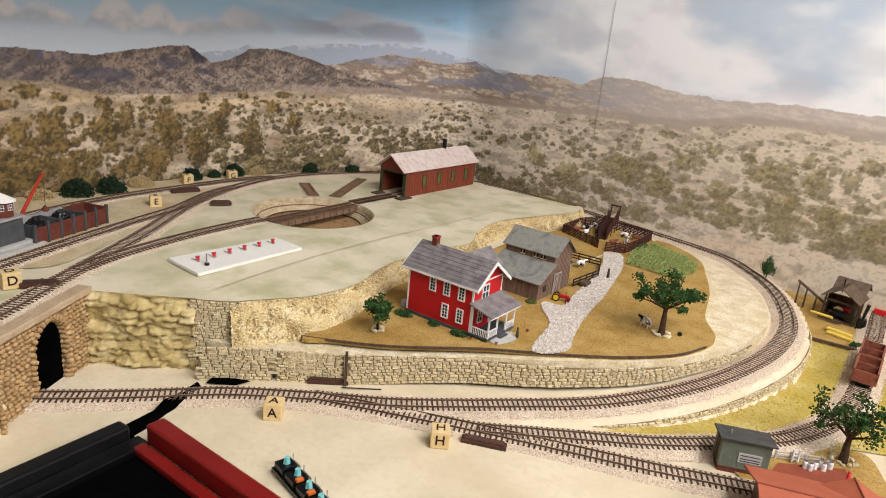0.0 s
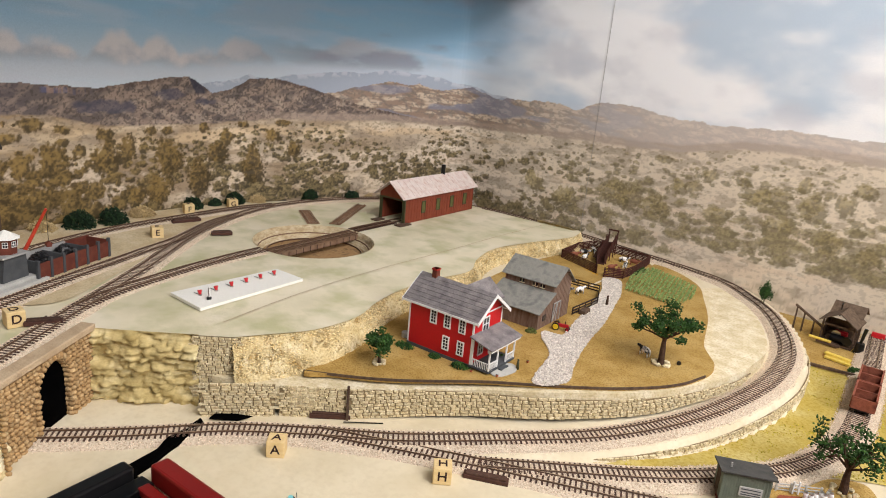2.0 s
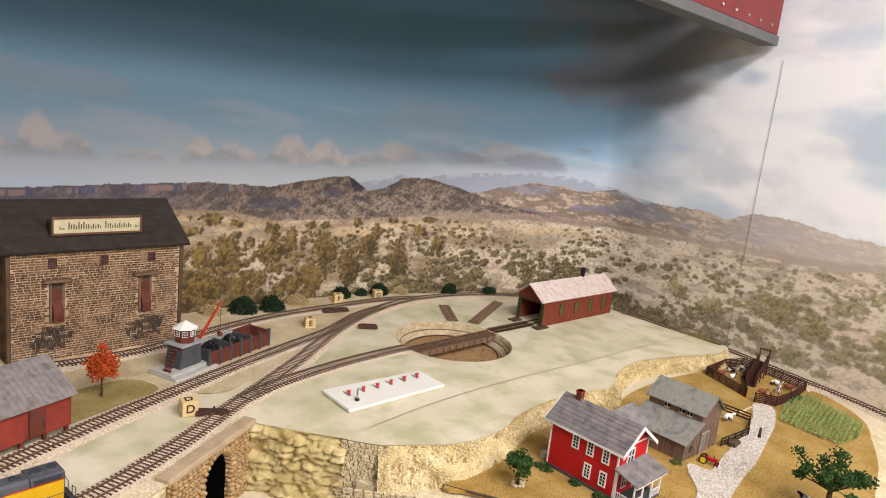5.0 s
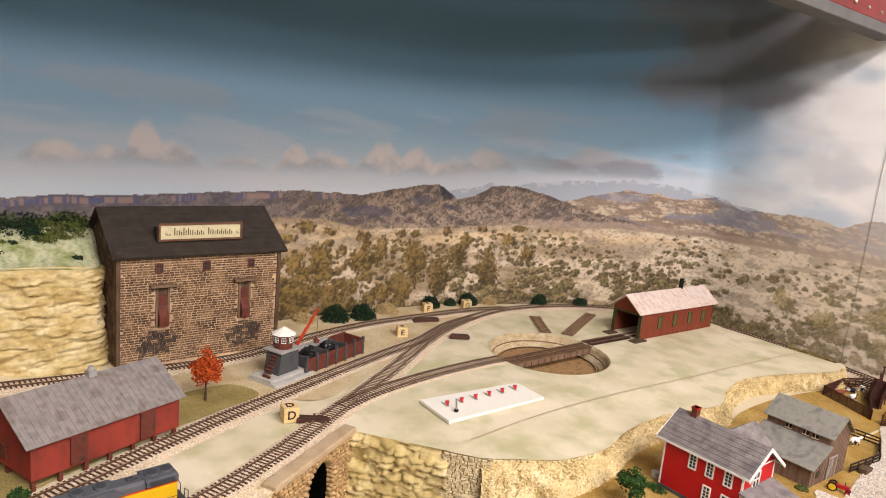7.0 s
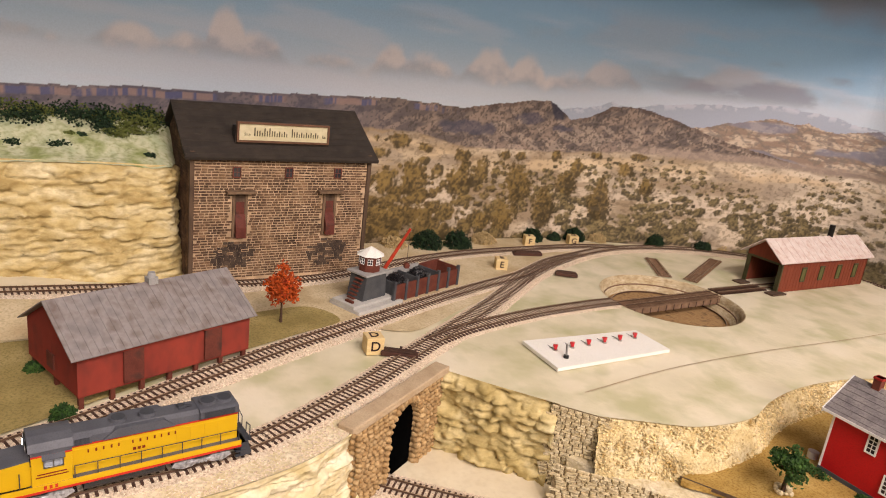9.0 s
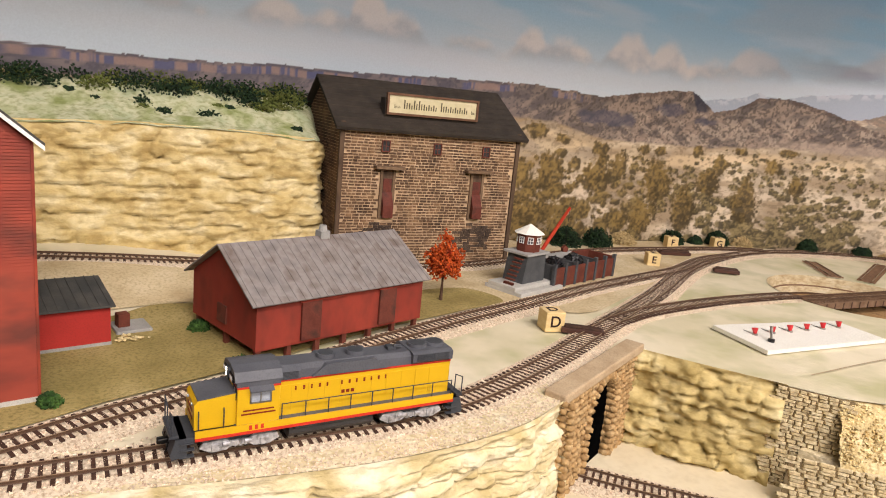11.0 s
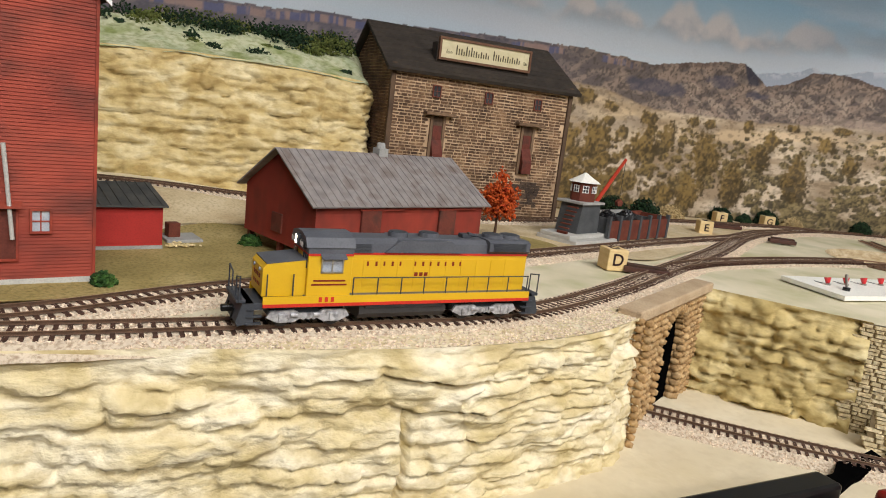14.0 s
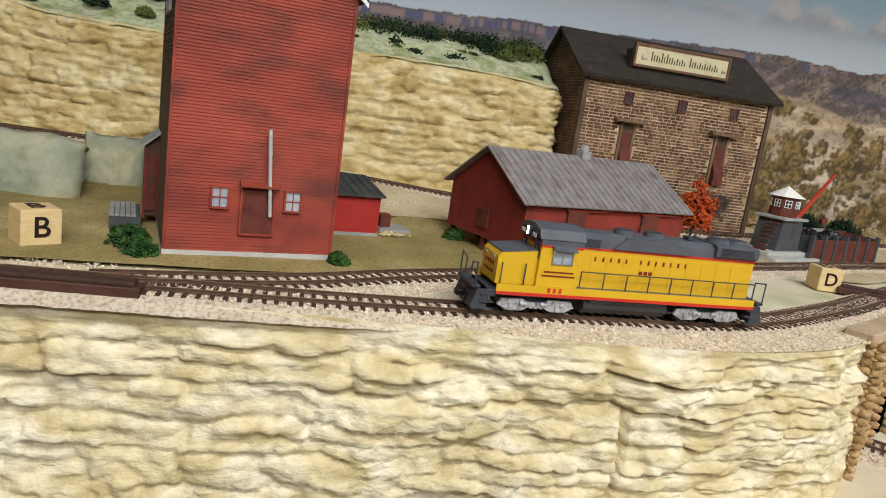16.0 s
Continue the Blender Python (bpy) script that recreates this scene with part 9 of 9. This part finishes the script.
# ---------------------------------------------------------------- front edge: opening in the board, wiring
well = thing("board_opening", None, "black-lined opening in the board edged with black and red bars", "opening")
part("black_bar", box(-0.34, 0.0, -0.020, 0.0, 0.006, 0.027, bevel=0.003), "black", well, "glossy black bar", m=pose(-0.4890, 0.4350, 0, 0, 0, 93.75))
part("black_ledge", box(-0.34, 0.008, -0.042, -0.0205, 0.002, 0.012, bevel=0.001), "black", well, m=pose(-0.4890, 0.4350, 0, 0, 0, 93.75))
part("red_bar", box(-0.456, -0.12, 0.446, 0.468, 0.006, 0.031, bevel=0.003), "box_red", well, "dark red lacquered bar")
part("red_ledge", box(-0.452, -0.12, 0.428, 0.442, 0.004, 0.013, bevel=0.002), "box_red", well)
part("lining", box(-0.482, -0.12, 0.10, 0.446, 0.0035, 0.0045), "void", well, "black lining")
mesh_ob("board_joint", prism([(-0.505, 0.432), (-0.488, 0.440), (-0.494, 0.470), (-0.506, 0.502), (-0.512, 0.530), (-0.524, 0.562), (-0.538, 0.566), (-0.530, 0.538), (-0.528, 0.512), (-0.514, 0.490), (-0.510, 0.462)], "z", -0.004, 0.0040), "void", None, "dark uneven joint across the board", "joint", "board joints")
mesh_ob("board_joint", prism([(-0.020, -0.006), (0.018, -0.008), (0.034, 0.004), (0.004, 0.010), (-0.016, 0.006)], "z", 0, 0.0012), "void", pose(-0.520, 0.592, 0.0016, 0, 0, 40), "dark gap at the foot of the stone pillar", "joint", "board joints")
pcb = thing("circuit_board", pose(-0.280, 0.512, 0.004, 0, 0, -14), "black relay circuit board with teal and orange parts", "circuit board")
part("board", box(-0.045, 0.055, -0.012, 0.012, 0, 0.004), "black", pcb)
for k in range(4):
    x = -0.034 + k * 0.024
    r = part("relay", box(x - 0.009, x + 0.009, -0.010, 0.008, 0.004, 0.012, bevel=0.0008), "black", pcb)
    part("button", cyl((x, 0, 0.012), (x, 0, 0.019), 0.0042, 0.0030, n=6), "teal", r, "teal push button")
    part("terminal", box(x - 0.008, x + 0.008, 0.009, 0.012, 0.004, 0.008), "steel", r)
    if k in (1, 2):
        part("orange_relay", box(x + 0.007, x + 0.0125, -0.007, 0.001, 0.012, 0.0145), "orange", r)
    part("pin", cyl((x - 0.006, 0.0105, 0.008), (x - 0.006, 0.0105, 0.016), 0.0006, n=6), "steel", r)
mesh_ob("lead_wire", cyl((-0.40, 0.690, 0.004), (-0.36, 0.725, 0.004), 0.0009, n=6), "black", None, "short black wire lying by the rails", "wire")
